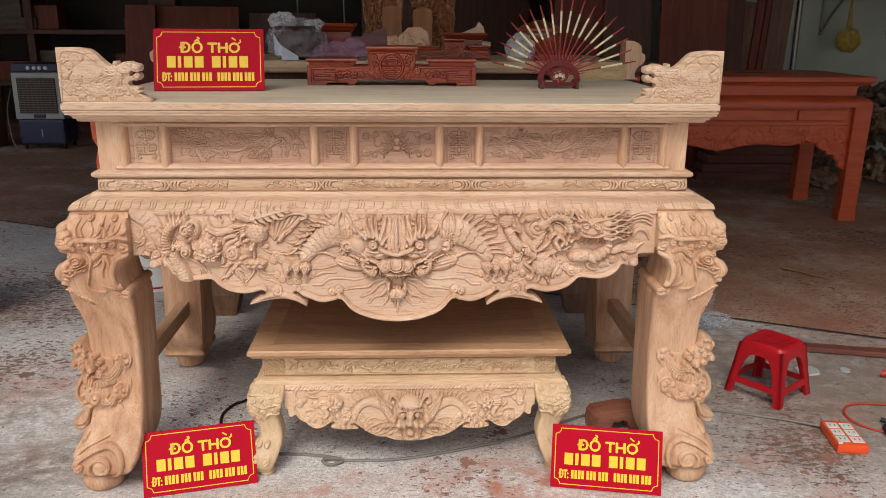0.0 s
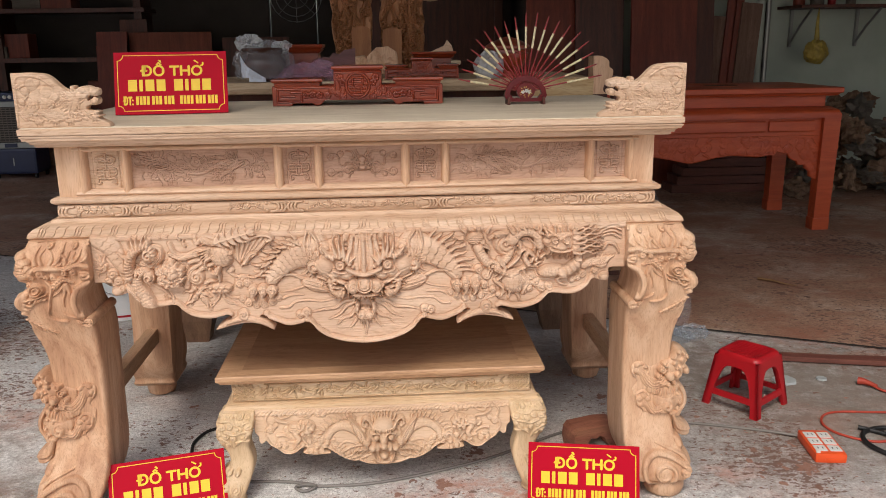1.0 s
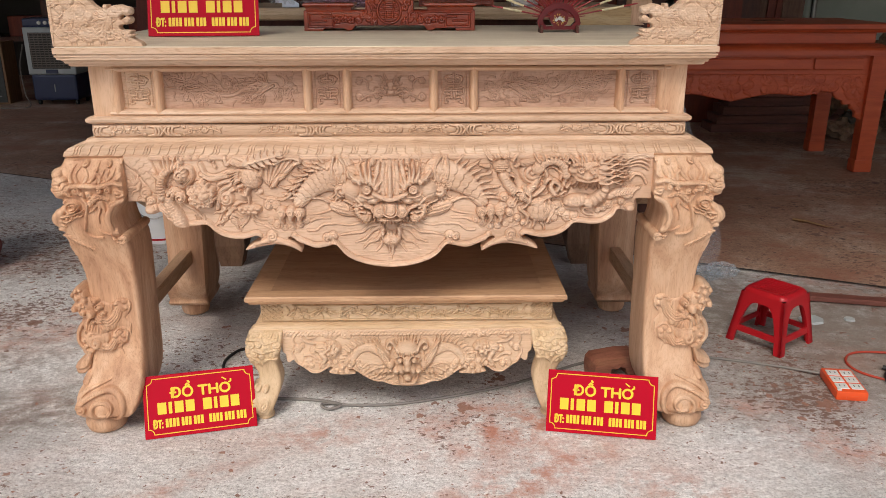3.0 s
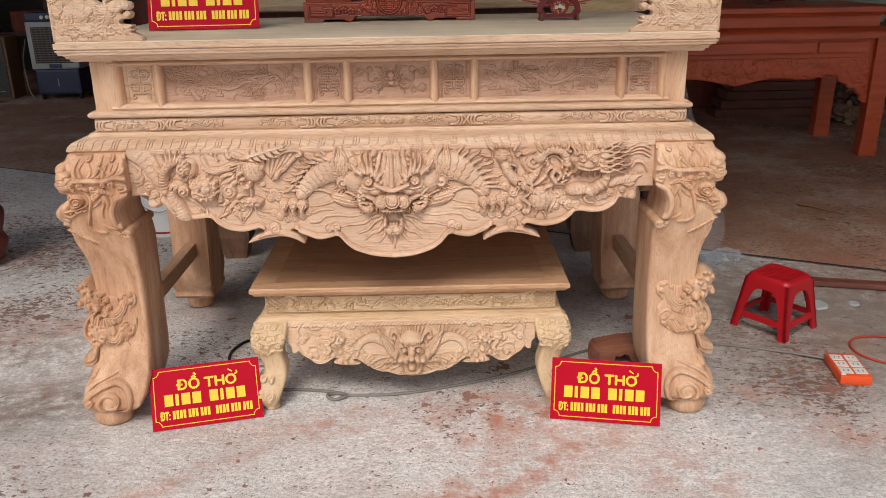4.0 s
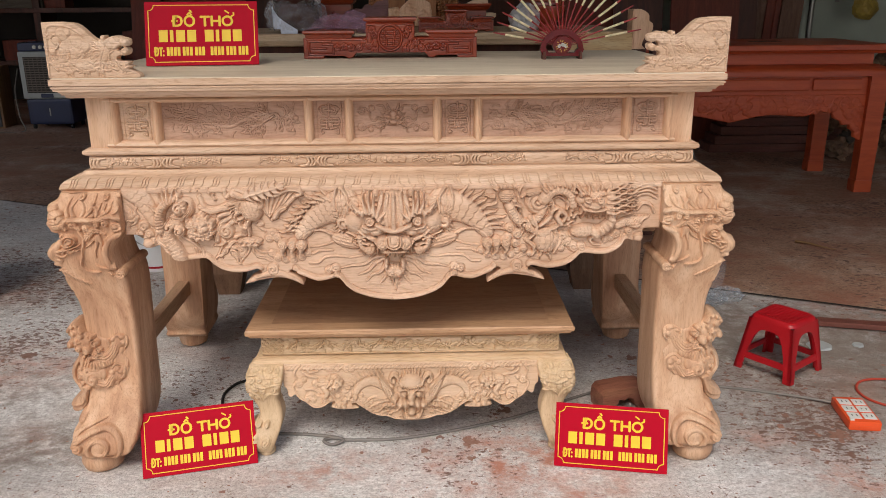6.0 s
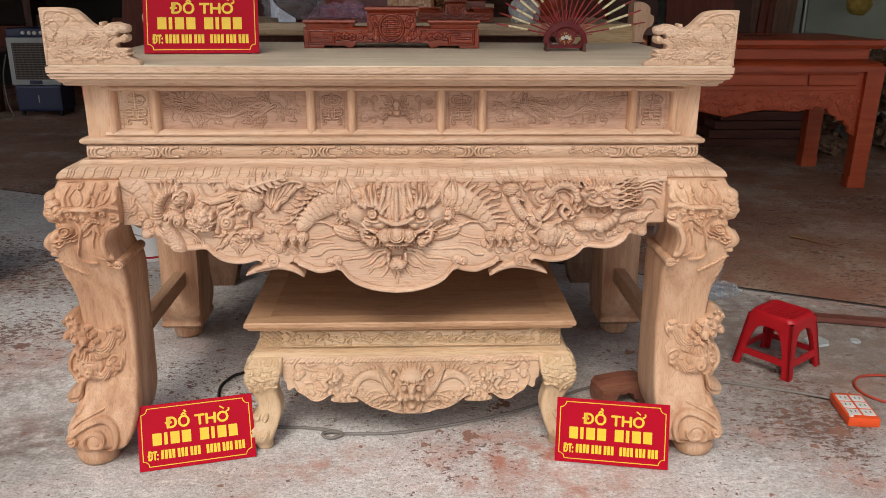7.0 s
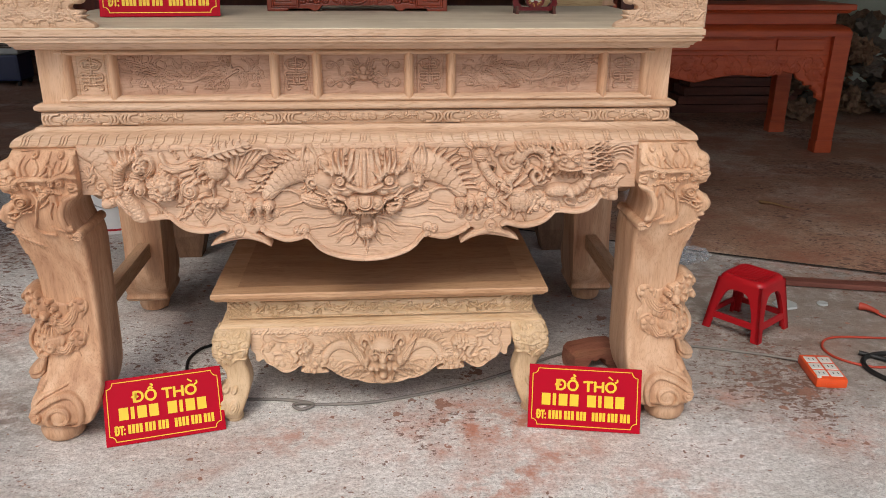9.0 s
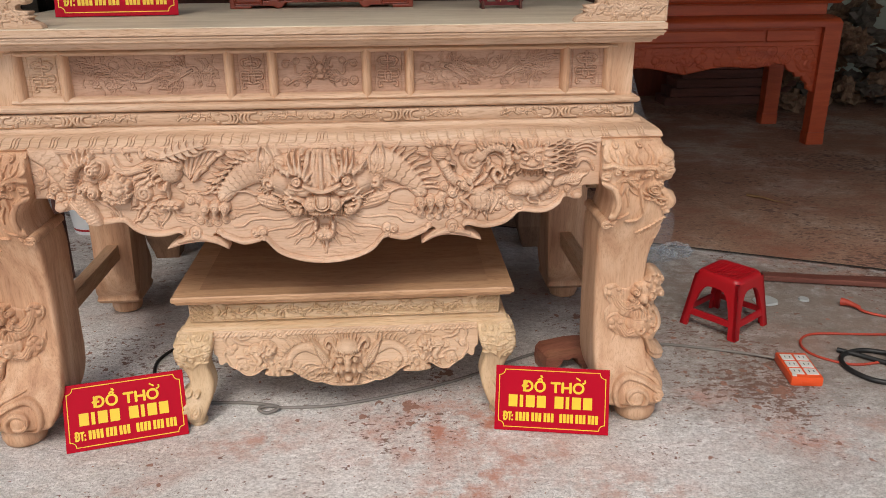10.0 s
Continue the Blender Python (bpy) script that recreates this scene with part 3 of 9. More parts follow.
def vine_dragon(r, x0, x1, z0, z1, hand, rng):
    """Low carving of a dragon among clouds and flames."""
    w, h = x1 - x0, z1 - z0
    pt = lambda u, v: ((x0 + u * w) if hand > 0 else (x1 - u * w), z0 + v * h)
    r.stroke([pt(0.10, 0.55), pt(0.22, 0.72), pt(0.34, 0.45), pt(0.46, 0.32), pt(0.58, 0.52), pt(0.68, 0.70), pt(0.80, 0.6)], 0.0035, 0.0065, 0.0042, kind="scales", pitch=0.0050)
    r.dome(*pt(0.80, 0.62), 0.015, 0.010, 0.006)
    for k in range(7):
        r.flame(*pt(0.76, 0.66), (95 + 22 * k) if hand > 0 else (85 - 22 * k), 0.035 + 0.01 * rng.random(), 0.0026, 0.005)
    for k in range(6):
        r.flame(*pt(0.06 + 0.035 * k, 0.58 + 0.05 * (k % 2)), (150 - 16 * k) if hand > 0 else (30 + 16 * k), 0.055, 0.0034, 0.004, 1)
    r.scroll(*pt(0.45, 0.68), 0.017, 0.006, turns=2.2)
    for u, v in ((0.22, 0.16), (0.36, 0.14), (0.56, 0.14), (0.66, 0.16), (0.90, 0.2), (0.12, 0.2)):
        for k in range(3):
            r.dome(*pt(u + 0.018 * k, v), 0.0045, 0.0045, 0.004)
        r.stroke([pt(u, v), pt(u + 0.03, v + 0.10), pt(u + 0.02, v + 0.2), pt(u + 0.06, v + 0.3)], 0.0026, 0.0018, 0.003, n=5)
    for k in range(12):
        u0, v0, L = 0.34 - 0.012 * k, 0.38 + 0.035 * k, 0.16 + 0.04 * (k % 3)
        w_ = 0.035 * (-1) ** k
        r.stroke([pt(u0, v0), pt(u0 - 0.25 * L, v0 + 0.05 + w_), pt(u0 - 0.55 * L, v0 + 0.06 - w_), pt(u0 - L, v0 + 0.16 + 0.3 * w_)], 0.0030, 0.0010, 0.004, n=6)
        r.stroke([pt(0.80, 0.62), pt(0.72 - 0.01 * k, 0.72 - 0.05 * k), pt(0.66 - 0.01 * (k % 4), 0.80 - 0.06 * k + w_), pt(0.58 - 0.012 * (k % 5), 0.82 - 0.055 * k)], 0.0026, 0.0010, 0.004, n=6)
    for k in range(90):
        u, v = 0.05 + 0.9 * rng.random(), 0.12 + 0.76 * rng.random()
        r.flame(*pt(u, v), rng.uniform(0, 360), 0.022 + 0.022 * rng.random(), 0.0022, 0.003, rng.choice((-1, 1)))
    r.cloud(*pt(0.93, 0.62), 0.011, 0.005, -hand)


def longevity(r, cx, cz, s):
    """The round-cornered longevity sign in low relief."""
    g = dict(r0=0.0025, h=0.0045, n=4)
    for m in (-1, 1):
        r.stroke([(cx + m * 0.078 * s, cz + 0.48 * s), (cx + m * 0.281 * s, cz + 0.42 * s), (cx + m * 0.234 * s, cz + 0.22 * s), (cx + m * 0.039 * s, cz + 0.20 * s)], **g)
        r.stroke([(cx + m * 0.039 * s, cz + 0.02 * s), (cx + m * 0.312 * s, cz + 0.04 * s), (cx + m * 0.328 * s, cz - 0.16 * s), (cx + m * 0.094 * s, cz - 0.18 * s)], **g)
        r.stroke([(cx + m * 0.094 * s, cz + 0.02 * s), (cx + m * 0.094 * s, cz - 0.32 * s)], **g)
        r.stroke([(cx + m * 0.031 * s, cz - 0.32 * s), (cx + m * 0.265 * s, cz - 0.30 * s), (cx + m * 0.312 * s, cz - 0.48 * s), (cx + m * 0.218 * s, cz - 0.46 * s)], **g)
        r.scroll(cx + m * 0.296 * s, cz + 0.36 * s, 0.006, 0.004)
    r.stroke([(cx, cz + 0.55 * s), (cx, cz + 0.04 * s)], **g)
    r.stroke([(cx - 0.125 * s, cz + 0.32 * s), (cx + 0.125 * s, cz + 0.32 * s)], **g)
    r.stroke([(cx - 0.31 * s, cz - 0.06 * s), (cx + 0.31 * s, cz - 0.06 * s)], **g)


panel_rng = np.random.default_rng(4)
for k, (a, b) in enumerate(zip(BARS, BARS[1:])):
    a, b = a + 0.012, b - 0.012
    rel = Relief(a, b, ZP0 - 0.004, ZP1 + 0.004, 0.0013)
    rel.cut = 0.0017
    cx, cz = (a + b) / 2, (ZP0 + ZP1) / 2
    if b - a < 0.12:
        rel.stroke([(a + 0.012, ZP0), (a + 0.012, ZP1)], 0.0012, h=0.002)
        rel.stroke([(b - 0.012, ZP0), (b - 0.012, ZP1)], 0.0012, h=0.002)
        longevity(rel, cx, cz, 0.088)
    elif b - a < 0.3:
        rel.dome(cx, cz + 0.004, 0.030, 0.026, 0.006, power=0.7)
        rel.dome(cx, cz + 0.012, 0.012, 0.014, 0.009)
        rel.dome(cx, cz - 0.010, 0.011, 0.008, 0.010)
        for m in (-1, 1):
            rel.dome(cx + m * 0.014, cz + 0.006, 0.007, 0.006, 0.010)
            rel.scroll(cx + m * 0.020, cz - 0.011, 0.007, 0.008, hand=m)
            for x, z, r in ((0.098, 0.026, 0.011), (0.098, -0.024, 0.012), (0.070, -0.032, 0.008), (0.066, 0.034, 0.009)):
                rel.scroll(cx + m * x, cz + z, r, 0.005, hand=m, turns=1.6)
            for pts in (((0.034, 0.0), (0.048, 0.004), (0.058, -0.006), (0.070, 0.0), (0.072, 0.020), (0.088, 0.034), (0.106, 0.028)), ((0.030, -0.020), (0.048, -0.026), (0.058, -0.018), (0.076, -0.022), (0.098, -0.036)), ((0.024, 0.026), (0.032, 0.040), (0.048, 0.042)), ((0.014, 0.030), (0.018, 0.046))):
                rel.stroke([(cx + m * x, cz + z) for x, z in pts], 0.0026, 0.0018, 0.004, n=6)
            for q in range(7):
                rel.flame(cx + m * (0.012 + 0.003 * q), cz + 0.022 - 0.008 * q, 90 - m * (20 + 20 * q), 0.024, 0.0024, 0.005, m)
    else:
        vine_dragon(rel, a + 0.012, b - 0.012, ZP0 + 0.004, ZP1 - 0.004, 1 if cx < 0 else -1, panel_rng)
    rel.H *= 1.2 if b - a < 0.12 else 1.05
    rel.tools(0.0003, 0.006, k)
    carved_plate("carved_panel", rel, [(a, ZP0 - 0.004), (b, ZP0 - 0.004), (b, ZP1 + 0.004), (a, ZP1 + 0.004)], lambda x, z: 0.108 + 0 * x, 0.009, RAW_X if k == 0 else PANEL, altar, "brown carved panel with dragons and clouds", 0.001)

# bead, frieze and the sloping ledge below the waist
part("bead_moulding", moulding(-0.92, 0.92, 0.08, 0.985, [(0.0, 1.031), (0.014, 1.030), (0.020, 1.026), (0.0215, 1.020), (0.019, 1.014), (0.012, 1.010), (0.0, 1.009)]), RAW_X, altar, smooth=40)
part("frieze_core", moulding(-0.92, 0.92, 0.095, 0.985, [(0.0, 1.009), (0.006, 1.006), (0.011, 0.994), (0.011, 0.982), (0.006, 0.969), (0.0, 0.966)]), RAW_X, altar, smooth=40)
rel = Relief(-0.93, 0.93, 0.962, 1.009, 0.0016)
rel.cut = 0.0018
fr = np.random.default_rng(8)


def nested_arcs(cx, e, count):
    """Arcs one within another, all bulging towards cx."""
    for q in range(count):
        x = cx + e * (0.003 + 0.0105 * q)
        rel.stroke([(x + e * 0.024, 0.971), (x + e * 0.007, 0.974), (x, 0.9865), (x + e * 0.007, 0.999), (x + e * 0.024, 1.002)], 0.0046, 0.0036, 0.0060, n=6)
    rel.scroll(cx + e * (0.030 + 0.0105 * count), 0.9985, 0.0055, 0.004, turns=1.2)
    rel.scroll(cx + e * (0.030 + 0.0105 * count), 0.9745, 0.0055, 0.004, turns=1.2)


for m in (-1, 1):
    for c in (0.235, 0.705):
        for e in (-1, 1):
            nested_arcs(m * c, e, 3)
    nested_arcs(m * 0.926, -m, 3)
    for x0, x1 in ((0.06, 0.16), (0.31, 0.41), (0.53, 0.63), (0.78, 0.86)):
        cx = (x0 + x1) / 2
        rel.scroll(m * cx, 0.987, 0.010, 0.0045, turns=1.6, hand=m)
        rel.stroke([(m * x0, 0.982), (m * (x0 + 0.03), 0.993), (m * cx, 0.982), (m * (x1 - 0.02), 0.992), (m * x1, 0.984)], 0.0024, 0.0016, 0.0035, n=7)
        for q in range(9):
            rel.flame(m * (x0 + (x1 - x0) * q / 8), 0.981 + 0.011 * (q % 2), 20 + 140 * fr.random(), 0.022, 0.0024, 0.0035, fr.choice((-1, 1)))
for q in range(4):
    rel.scroll(-0.027 + 0.018 * q, 0.988, 0.0115, 0.005, turns=1.0)
rel.H *= 1.15
carved_plate("frieze", rel, [(-0.928, 0.964), (0.928, 0.964), (0.928, 1.007), (-0.928, 1.007)], lambda x, z: 0.066 + 14.0 * (z - 0.987) ** 2, 0.03, RAW_X, altar, "narrow carved frieze of scrolls and vines", 0.006)
part("ledge", moulding(-0.92, 0.92, 0.08, 0.985, [(0.0, 0.967), (0.022, 0.966), (0.026, 0.958), (0.034, 0.953), (0.050, 0.950), (0.066, 0.944), (0.076, 0.934), (0.080, 0.922), (0.074, 0.916), (0.0, 0.914)]), RAW_X, altar, smooth=40)

# leaf-like gadroons along the ledge
gad = bmesh.new()
rings = []
for i, q in enumerate(smooth_line([(0.016, 0.030, 0.9505), (0.010, 0.016, 0.9455), (0.009, 0.0045, 0.9355), (0.004, 0.0, 0.926), (-0.008, -0.0005, 0.921)], 3)):
    r = 0.0024 * math.sin(math.pi * (0.06 + 0.86 * i / 12))
    rings.append([(q[0] + r * math.cos(a), q[1] - r * math.sin(a) * 0.9, q[2] + r * math.sin(a) * 0.7) for a in [2 * math.pi * k / 6 for k in range(6)]])
loops(gad, rings)
first = part("gadroon", gad, RAW_X, altar, smooth=60)
first.location.x = -0.975
x = -0.975
step_ = 0
while x < 0.945:
    x += (0.009, 0.009, 0.030, 0.028, 0.030)[step_ % 5]
    step_ += 1
    o = new("gadroon", first.data)
    o.parent = altar
    o.location.x = x
    if x > 0:
        o.scale.x = -1

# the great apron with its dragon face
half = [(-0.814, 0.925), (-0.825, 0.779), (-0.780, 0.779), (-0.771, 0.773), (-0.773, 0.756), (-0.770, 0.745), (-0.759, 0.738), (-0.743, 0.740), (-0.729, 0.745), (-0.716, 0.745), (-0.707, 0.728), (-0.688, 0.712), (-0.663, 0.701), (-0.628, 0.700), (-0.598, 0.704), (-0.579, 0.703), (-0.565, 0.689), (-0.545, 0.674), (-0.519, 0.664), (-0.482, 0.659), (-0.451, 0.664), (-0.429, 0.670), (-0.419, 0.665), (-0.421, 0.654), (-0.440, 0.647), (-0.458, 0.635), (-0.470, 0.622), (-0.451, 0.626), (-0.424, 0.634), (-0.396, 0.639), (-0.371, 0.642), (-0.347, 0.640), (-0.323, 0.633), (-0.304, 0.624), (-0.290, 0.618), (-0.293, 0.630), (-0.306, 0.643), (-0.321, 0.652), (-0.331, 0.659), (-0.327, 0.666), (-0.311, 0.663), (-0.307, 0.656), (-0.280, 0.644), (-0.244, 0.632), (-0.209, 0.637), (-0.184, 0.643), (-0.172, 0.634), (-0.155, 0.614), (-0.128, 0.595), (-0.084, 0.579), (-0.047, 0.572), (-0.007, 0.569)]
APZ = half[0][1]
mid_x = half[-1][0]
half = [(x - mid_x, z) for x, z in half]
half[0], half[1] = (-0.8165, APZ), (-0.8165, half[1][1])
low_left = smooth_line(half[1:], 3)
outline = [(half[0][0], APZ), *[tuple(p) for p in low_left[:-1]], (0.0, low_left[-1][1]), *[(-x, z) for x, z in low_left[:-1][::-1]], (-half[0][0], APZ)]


def apron_front(x, z):
    return -0.004 - 0.034 * np.clip((APZ - z) / 0.30, 0, 1) ** 0.8 * np.clip(1.15 - np.abs(x) / 0.95, 0, 1)


ap = Relief(-0.84, 0.84, 0.545, APZ + 0.002, 0.0012)
ap.cut = 0.0024
for m in (-1, 1):
    f = lambda *pts: [(m * (mid_x - x), z) for x, z in pts]
    # raised rim and volutes along the lower edge
    for a, b in ((9, 22), (40, 45)):
        ap.stroke([(m * -x, z + 0.009) for x, z in half[a:b + 1]], 0.0090, h=0.012, n=4)
    ap.stroke([(m * -x, z + 0.008) for x, z in half[45:]] , 0.0075, h=0.016, n=4)
    ap.stroke(f((-0.380, 0.660), (-0.408, 0.652), (-0.433, 0.643)), 0.0090, 0.004, 0.010)
    ap.stroke(f((-0.377, 0.660), (-0.347, 0.651), (-0.314, 0.639), (-0.294, 0.623)), 0.0105, 0.003, 0.010)
    ap.scroll(*f((-0.381, 0.671))[0], 0.0175, 0.014, hand=m, turns=1.6)
    for p, r, e in (((-0.208, 0.667), 0.0125, 1), ((-0.189, 0.671), 0.0150, -1), ((-0.188, 0.654), 0.010, 1)):
        ap.scroll(*f(p)[0], r, 0.014, hand=e * m, turns=1.6)
    # scaly body arching out from behind the head, bristles on its back
    ridge = smooth_line(f((-0.196, 0.893), (-0.231, 0.885), (-0.262, 0.867), (-0.288, 0.842), (-0.305, 0.812), (-0.311, 0.792)), 2)
    for k in range(1, len(ridge) - 1):
        d = ridge[k + 1] - ridge[k - 1]
        a = math.degrees(math.atan2(d[1], d[0])) + (-68 if m < 0 else 68)
        ap.flame(ridge[k][0] - 0.012 * m, ridge[k][1] - 0.010, a, 0.048 + 0.016 * (k % 2), 0.0072, 0.022, 0.3 * m, kind="hair")
    ap.stroke(f((-0.160, 0.866), (-0.212, 0.850), (-0.256, 0.820), (-0.290, 0.778)), 0.050, 0.019, 0.036, kind="scales", pitch=0.0235 if m > 0 else 0.0165, n=9)
    if m < 0:
        for k in range(14):
            ap.flame(-0.190 - 0.009 * k, 0.886 - 0.0005 * k * k + 0.006 * (k % 2), 158 + 5 * k, 0.034, 0.0052, 0.012, 0.4, up=None, kind="hair")
    ap.stroke(f((-0.294, 0.744), (-0.286, 0.770), (-0.261, 0.788), (-0.228, 0.792), (-0.195, 0.778)), 0.0040, h=0.010, n=8)
    # claw on its cloud
    for k, p in enumerate(((-0.346, 0.748), (-0.316, 0.749), (-0.289, 0.747))):
        x, z = f(p)[0]
        ap.dome(x, z, 0.0165, 0.0175, 0.040, kind="rings")
        ap.stroke([(x, z - 0.006), (x + 0.003 * m, z - 0.022), (x - 0.004 * m, z - 0.034)], 0.010, 0.004, 0.034)
    for p, r in (((-0.364, 0.707), 0.013), ((-0.340, 0.700), 0.012), ((-0.316, 0.701), 0.013), ((-0.291, 0.709), 0.013), ((-0.272, 0.721), 0.012), ((-0.381, 0.720), 0.012), ((-0.367, 0.781), 0.012), ((-0.391, 0.775), 0.010), ((-0.362, 0.765), 0.010)):
        ap.scroll(*f(p)[0], r, 0.008, hand=m, turns=1.6)
    for pts in (((-0.268, 0.689), (-0.240, 0.691), (-0.218, 0.707), (-0.178, 0.710), (-0.135, 0.706), (-0.088, 0.715)), ((-0.407, 0.797), (-0.387, 0.787), (-0.360, 0.793)), ((-0.150, 0.770), (-0.177, 0.772), (-0.193, 0.755), (-0.228, 0.743), (-0.264, 0.739)), ((-0.427, 0.711), (-0.403, 0.704), (-0.383, 0.694)), ((-0.257, 0.718), (-0.235, 0.727), (-0.195, 0.728))):
        ap.stroke(f(*pts), 0.0036, 0.0016, 0.006, n=8)
    # strands to the upper edge behind the brow
    for pts in (((-0.098, 0.883), (-0.095, 0.907), (-0.104, 0.927)), ((-0.071, 0.895), (-0.066, 0.913), (-0.074, 0.928)), ((-0.041, 0.894), (-0.033, 0.913), (-0.040, 0.927)), ((-0.124, 0.895), (-0.135, 0.911), (-0.136, 0.927))):
        ap.stroke(f(*pts), 0.0040, 0.0030, 0.007)
    # ear
    ap.stroke(f((-0.158, 0.837), (-0.165, 0.884), (-0.173, 0.929)), 0.020, 0.006, 0.024, swell=0.5)
    ap.stroke(f((-0.182, 0.856), (-0.185, 0.890), (-0.173, 0.931), (-0.156, 0.911), (-0.145, 0.890), (-0.144, 0.847)), 0.0042, h=0.010, up=0.024, n=8)
    ap.stroke(f((-0.165, 0.847), (-0.166, 0.878), (-0.168, 0.908)), 0.0035, h=0.008, up=0.020)
    # head mass, cheeks and side shell
    ap.dome(*f((-0.073, 0.830))[0], 0.092, 0.070, 0.040, power=0.6)
    for k in range(7):
        x, z = f((-0.164, 0.806))[0]
        ap.flame(x, z + 0.010 * (k - 2), (180 - 26 * (k - 3)) if m < 0 else 26 * (k - 3), 0.034, 0.005, 0.014, 0.6 * m, kind="hair")
    ap.scroll(*f((-0.159, 0.816))[0], 0.0225, 0.034, hand=m, turns=1.3)
    ap.dome(*f((-0.123, 0.823))[0], 0.031, 0.034, 0.052, power=0.5)
    ap.dome(*f((-0.090, 0.796))[0], 0.020, 0.015, 0.050, power=0.5)
    ap.dome(*f((-0.060, 0.792))[0], 0.022, 0.017, 0.056, power=0.5)
    ap.dome(*f((-0.125, 0.871))[0], 0.022, 0.022, 0.036)
    ap.scroll(*f((-0.125, 0.871))[0], 0.0145, 0.012, up=0.036, turns=1.4, hand=m)
    # horn stubs
    ap.stroke(f((-0.066, 0.858), (-0.062, 0.882), (-0.060, 0.902)), 0.0125, 0.010, 0.052, kind="ribs", pitch=0.014)
    ap.dome(*f((-0.060, 0.904))[0], 0.0095, 0.0085, 0.066, kind="rings")
    # brow, lashes and beads
    ap.stroke(f((-0.115, 0.855), (-0.090, 0.853), (-0.060, 0.842), (-0.044, 0.820)), 0.012, 0.010, 0.062, n=8)
    for p, q in (((-0.099, 0.849), (-0.130, 0.877)), ((-0.087, 0.854), (-0.097, 0.896)), ((-0.074, 0.854), (-0.080, 0.903)), ((-0.063, 0.845), (-0.065, 0.896)), ((-0.056, 0.842), (-0.042, 0.873)), ((-0.052, 0.830), (-0.033, 0.847))):
        (x, z), (u, v) = f(p, q)
        ap.stroke([(x, z), ((x + u) / 2 + 0.003 * m, (z + v) / 2), (u + (u - x) * 0.15, v + 0.006)], 0.0074, 0.0012, 0.026, up=0.056)
    for k in range(9):
        (x, z), (u, v) = f((-0.117, 0.857), (-0.038, 0.821))
        t = k / 8
        ap.dome(x + (u - x) * t, z + (v - z) * t + 0.010 * math.sin(math.pi * t), 0.0056, 0.0056, 0.010, up=0.064)
    # eye
    ex, ez = f((-0.078, 0.826))[0]
    ap.dome(ex, ez, 0.0195, 0.0190, 0.066, power=0.35)
    for r in (0.0115,):
        ap.stroke([(ex + r * math.cos(t), ez + r * math.sin(t)) for t in [2 * math.pi * q / 14 for q in range(15)]], 0.0022, h=0.0032, up=0.064, n=2)
    ap.dome(ex, ez, 0.0042, 0.0042, 0.010, up=0.062)
    ap.stroke(f((-0.099, 0.808), (-0.074, 0.801), (-0.047, 0.806)), 0.005, 0.005, 0.062)
    # whiskers, side leaf, tusk with its ball
    ap.dome(*f((-0.149, 0.758))[0], 0.050, 0.021, 0.018, turn=-0.25 * -m, kind="hair", pitch=0.010)
    for k in range(5):
        x, z = f((-0.173, 0.756))[0]
        ap.flame(x - m * -0.018 * k * -1, z, (60 + 4 * k) if m < 0 else (120 - 4 * k), 0.026, 0.0026, 0.006, up=None)
    ap.stroke(f((-0.064, 0.765), (-0.094, 0.777), (-0.120, 0.798), (-0.141, 0.809)), 0.0085, 0.003, 0.056, kind="hair")
    ap.stroke(f((-0.070, 0.748), (-0.103, 0.758), (-0.127, 0.777), (-0.152, 0.787)), 0.0060, 0.0028, 0.030)
    ap.stroke(f((-0.111, 0.770), (-0.108, 0.749), (-0.095, 0.734), (-0.077, 0.731)), 0.0095, 0.0085, 0.034)
    ap.dome(*f((-0.083, 0.733))[0], 0.0195, 0.0165, 0.048, power=0.6)
    for k, p in enumerate(((-0.094, 0.765), (-0.085, 0.751), (-0.071, 0.737), (-0.094, 0.777))):
        x, z = f(p)[0]
        ap.flame(x, z, (172 + 14 * k) if m < 0 else (8 - 14 * k), 0.044, 0.0050, 0.040, 0.6 * m)
    # nostril wing and lip
    ap.dome(*f((-0.038, 0.760))[0], 0.0250, 0.0225, 0.066, power=0.5)
    ap.scroll(*f((-0.041, 0.758))[0], 0.0185, 0.012, up=0.066, hand=-m, turns=1.5)
    ap.stroke(f((-0.007, 0.736), (-0.031, 0.736), (-0.051, 0.743), (-0.064, 0.760)), 0.0065, 0.005, 0.062)
    for k in range(5):
        x, z = f((-0.047, 0.737))[0]
        ap.flame(x + m * 0.011 * (k - 1), z + 0.001, -90 - 20 * m * -1 * (2 - k) * -1, 0.024 + 0.004 * (k % 2), 0.0050, 0.042, 0.2)
    # jaw post, teeth and beard
    ap.stroke(f((-0.031, 0.700), (-0.034, 0.684), (-0.032, 0.668)), 0.0065, 0.006, 0.030)
    ap.dome(*f((-0.032, 0.683))[0], 0.0060, 0.0070, 0.036)
    for k in range(3):
        x, z = f((-0.018, 0.682))[0]
        ap.dome(x - m * 0.009 * k, z, 0.0042, 0.0050, 0.022)
    for pts in (((-0.039, 0.710), (-0.073, 0.703), (-0.099, 0.684), (-0.136, 0.680), (-0.173, 0.672)), ((-0.042, 0.701), (-0.065, 0.688), (-0.087, 0.664), (-0.119, 0.650)), ((-0.037, 0.678), (-0.053, 0.658), (-0.075, 0.651), (-0.095, 0.630)), ((-0.030, 0.661), (-0.041, 0.638), (-0.056, 0.620))):
        ap.stroke(f(*pts), 0.0058, 0.0012, 0.010, kind="hair", n=8)
    for k, p in enumerate(((-0.020, 0.634), (-0.014, 0.617))):
        ap.stroke([*f((-0.013, 0.654)), *f(p)], 0.0045, 0.0015, 0.012)
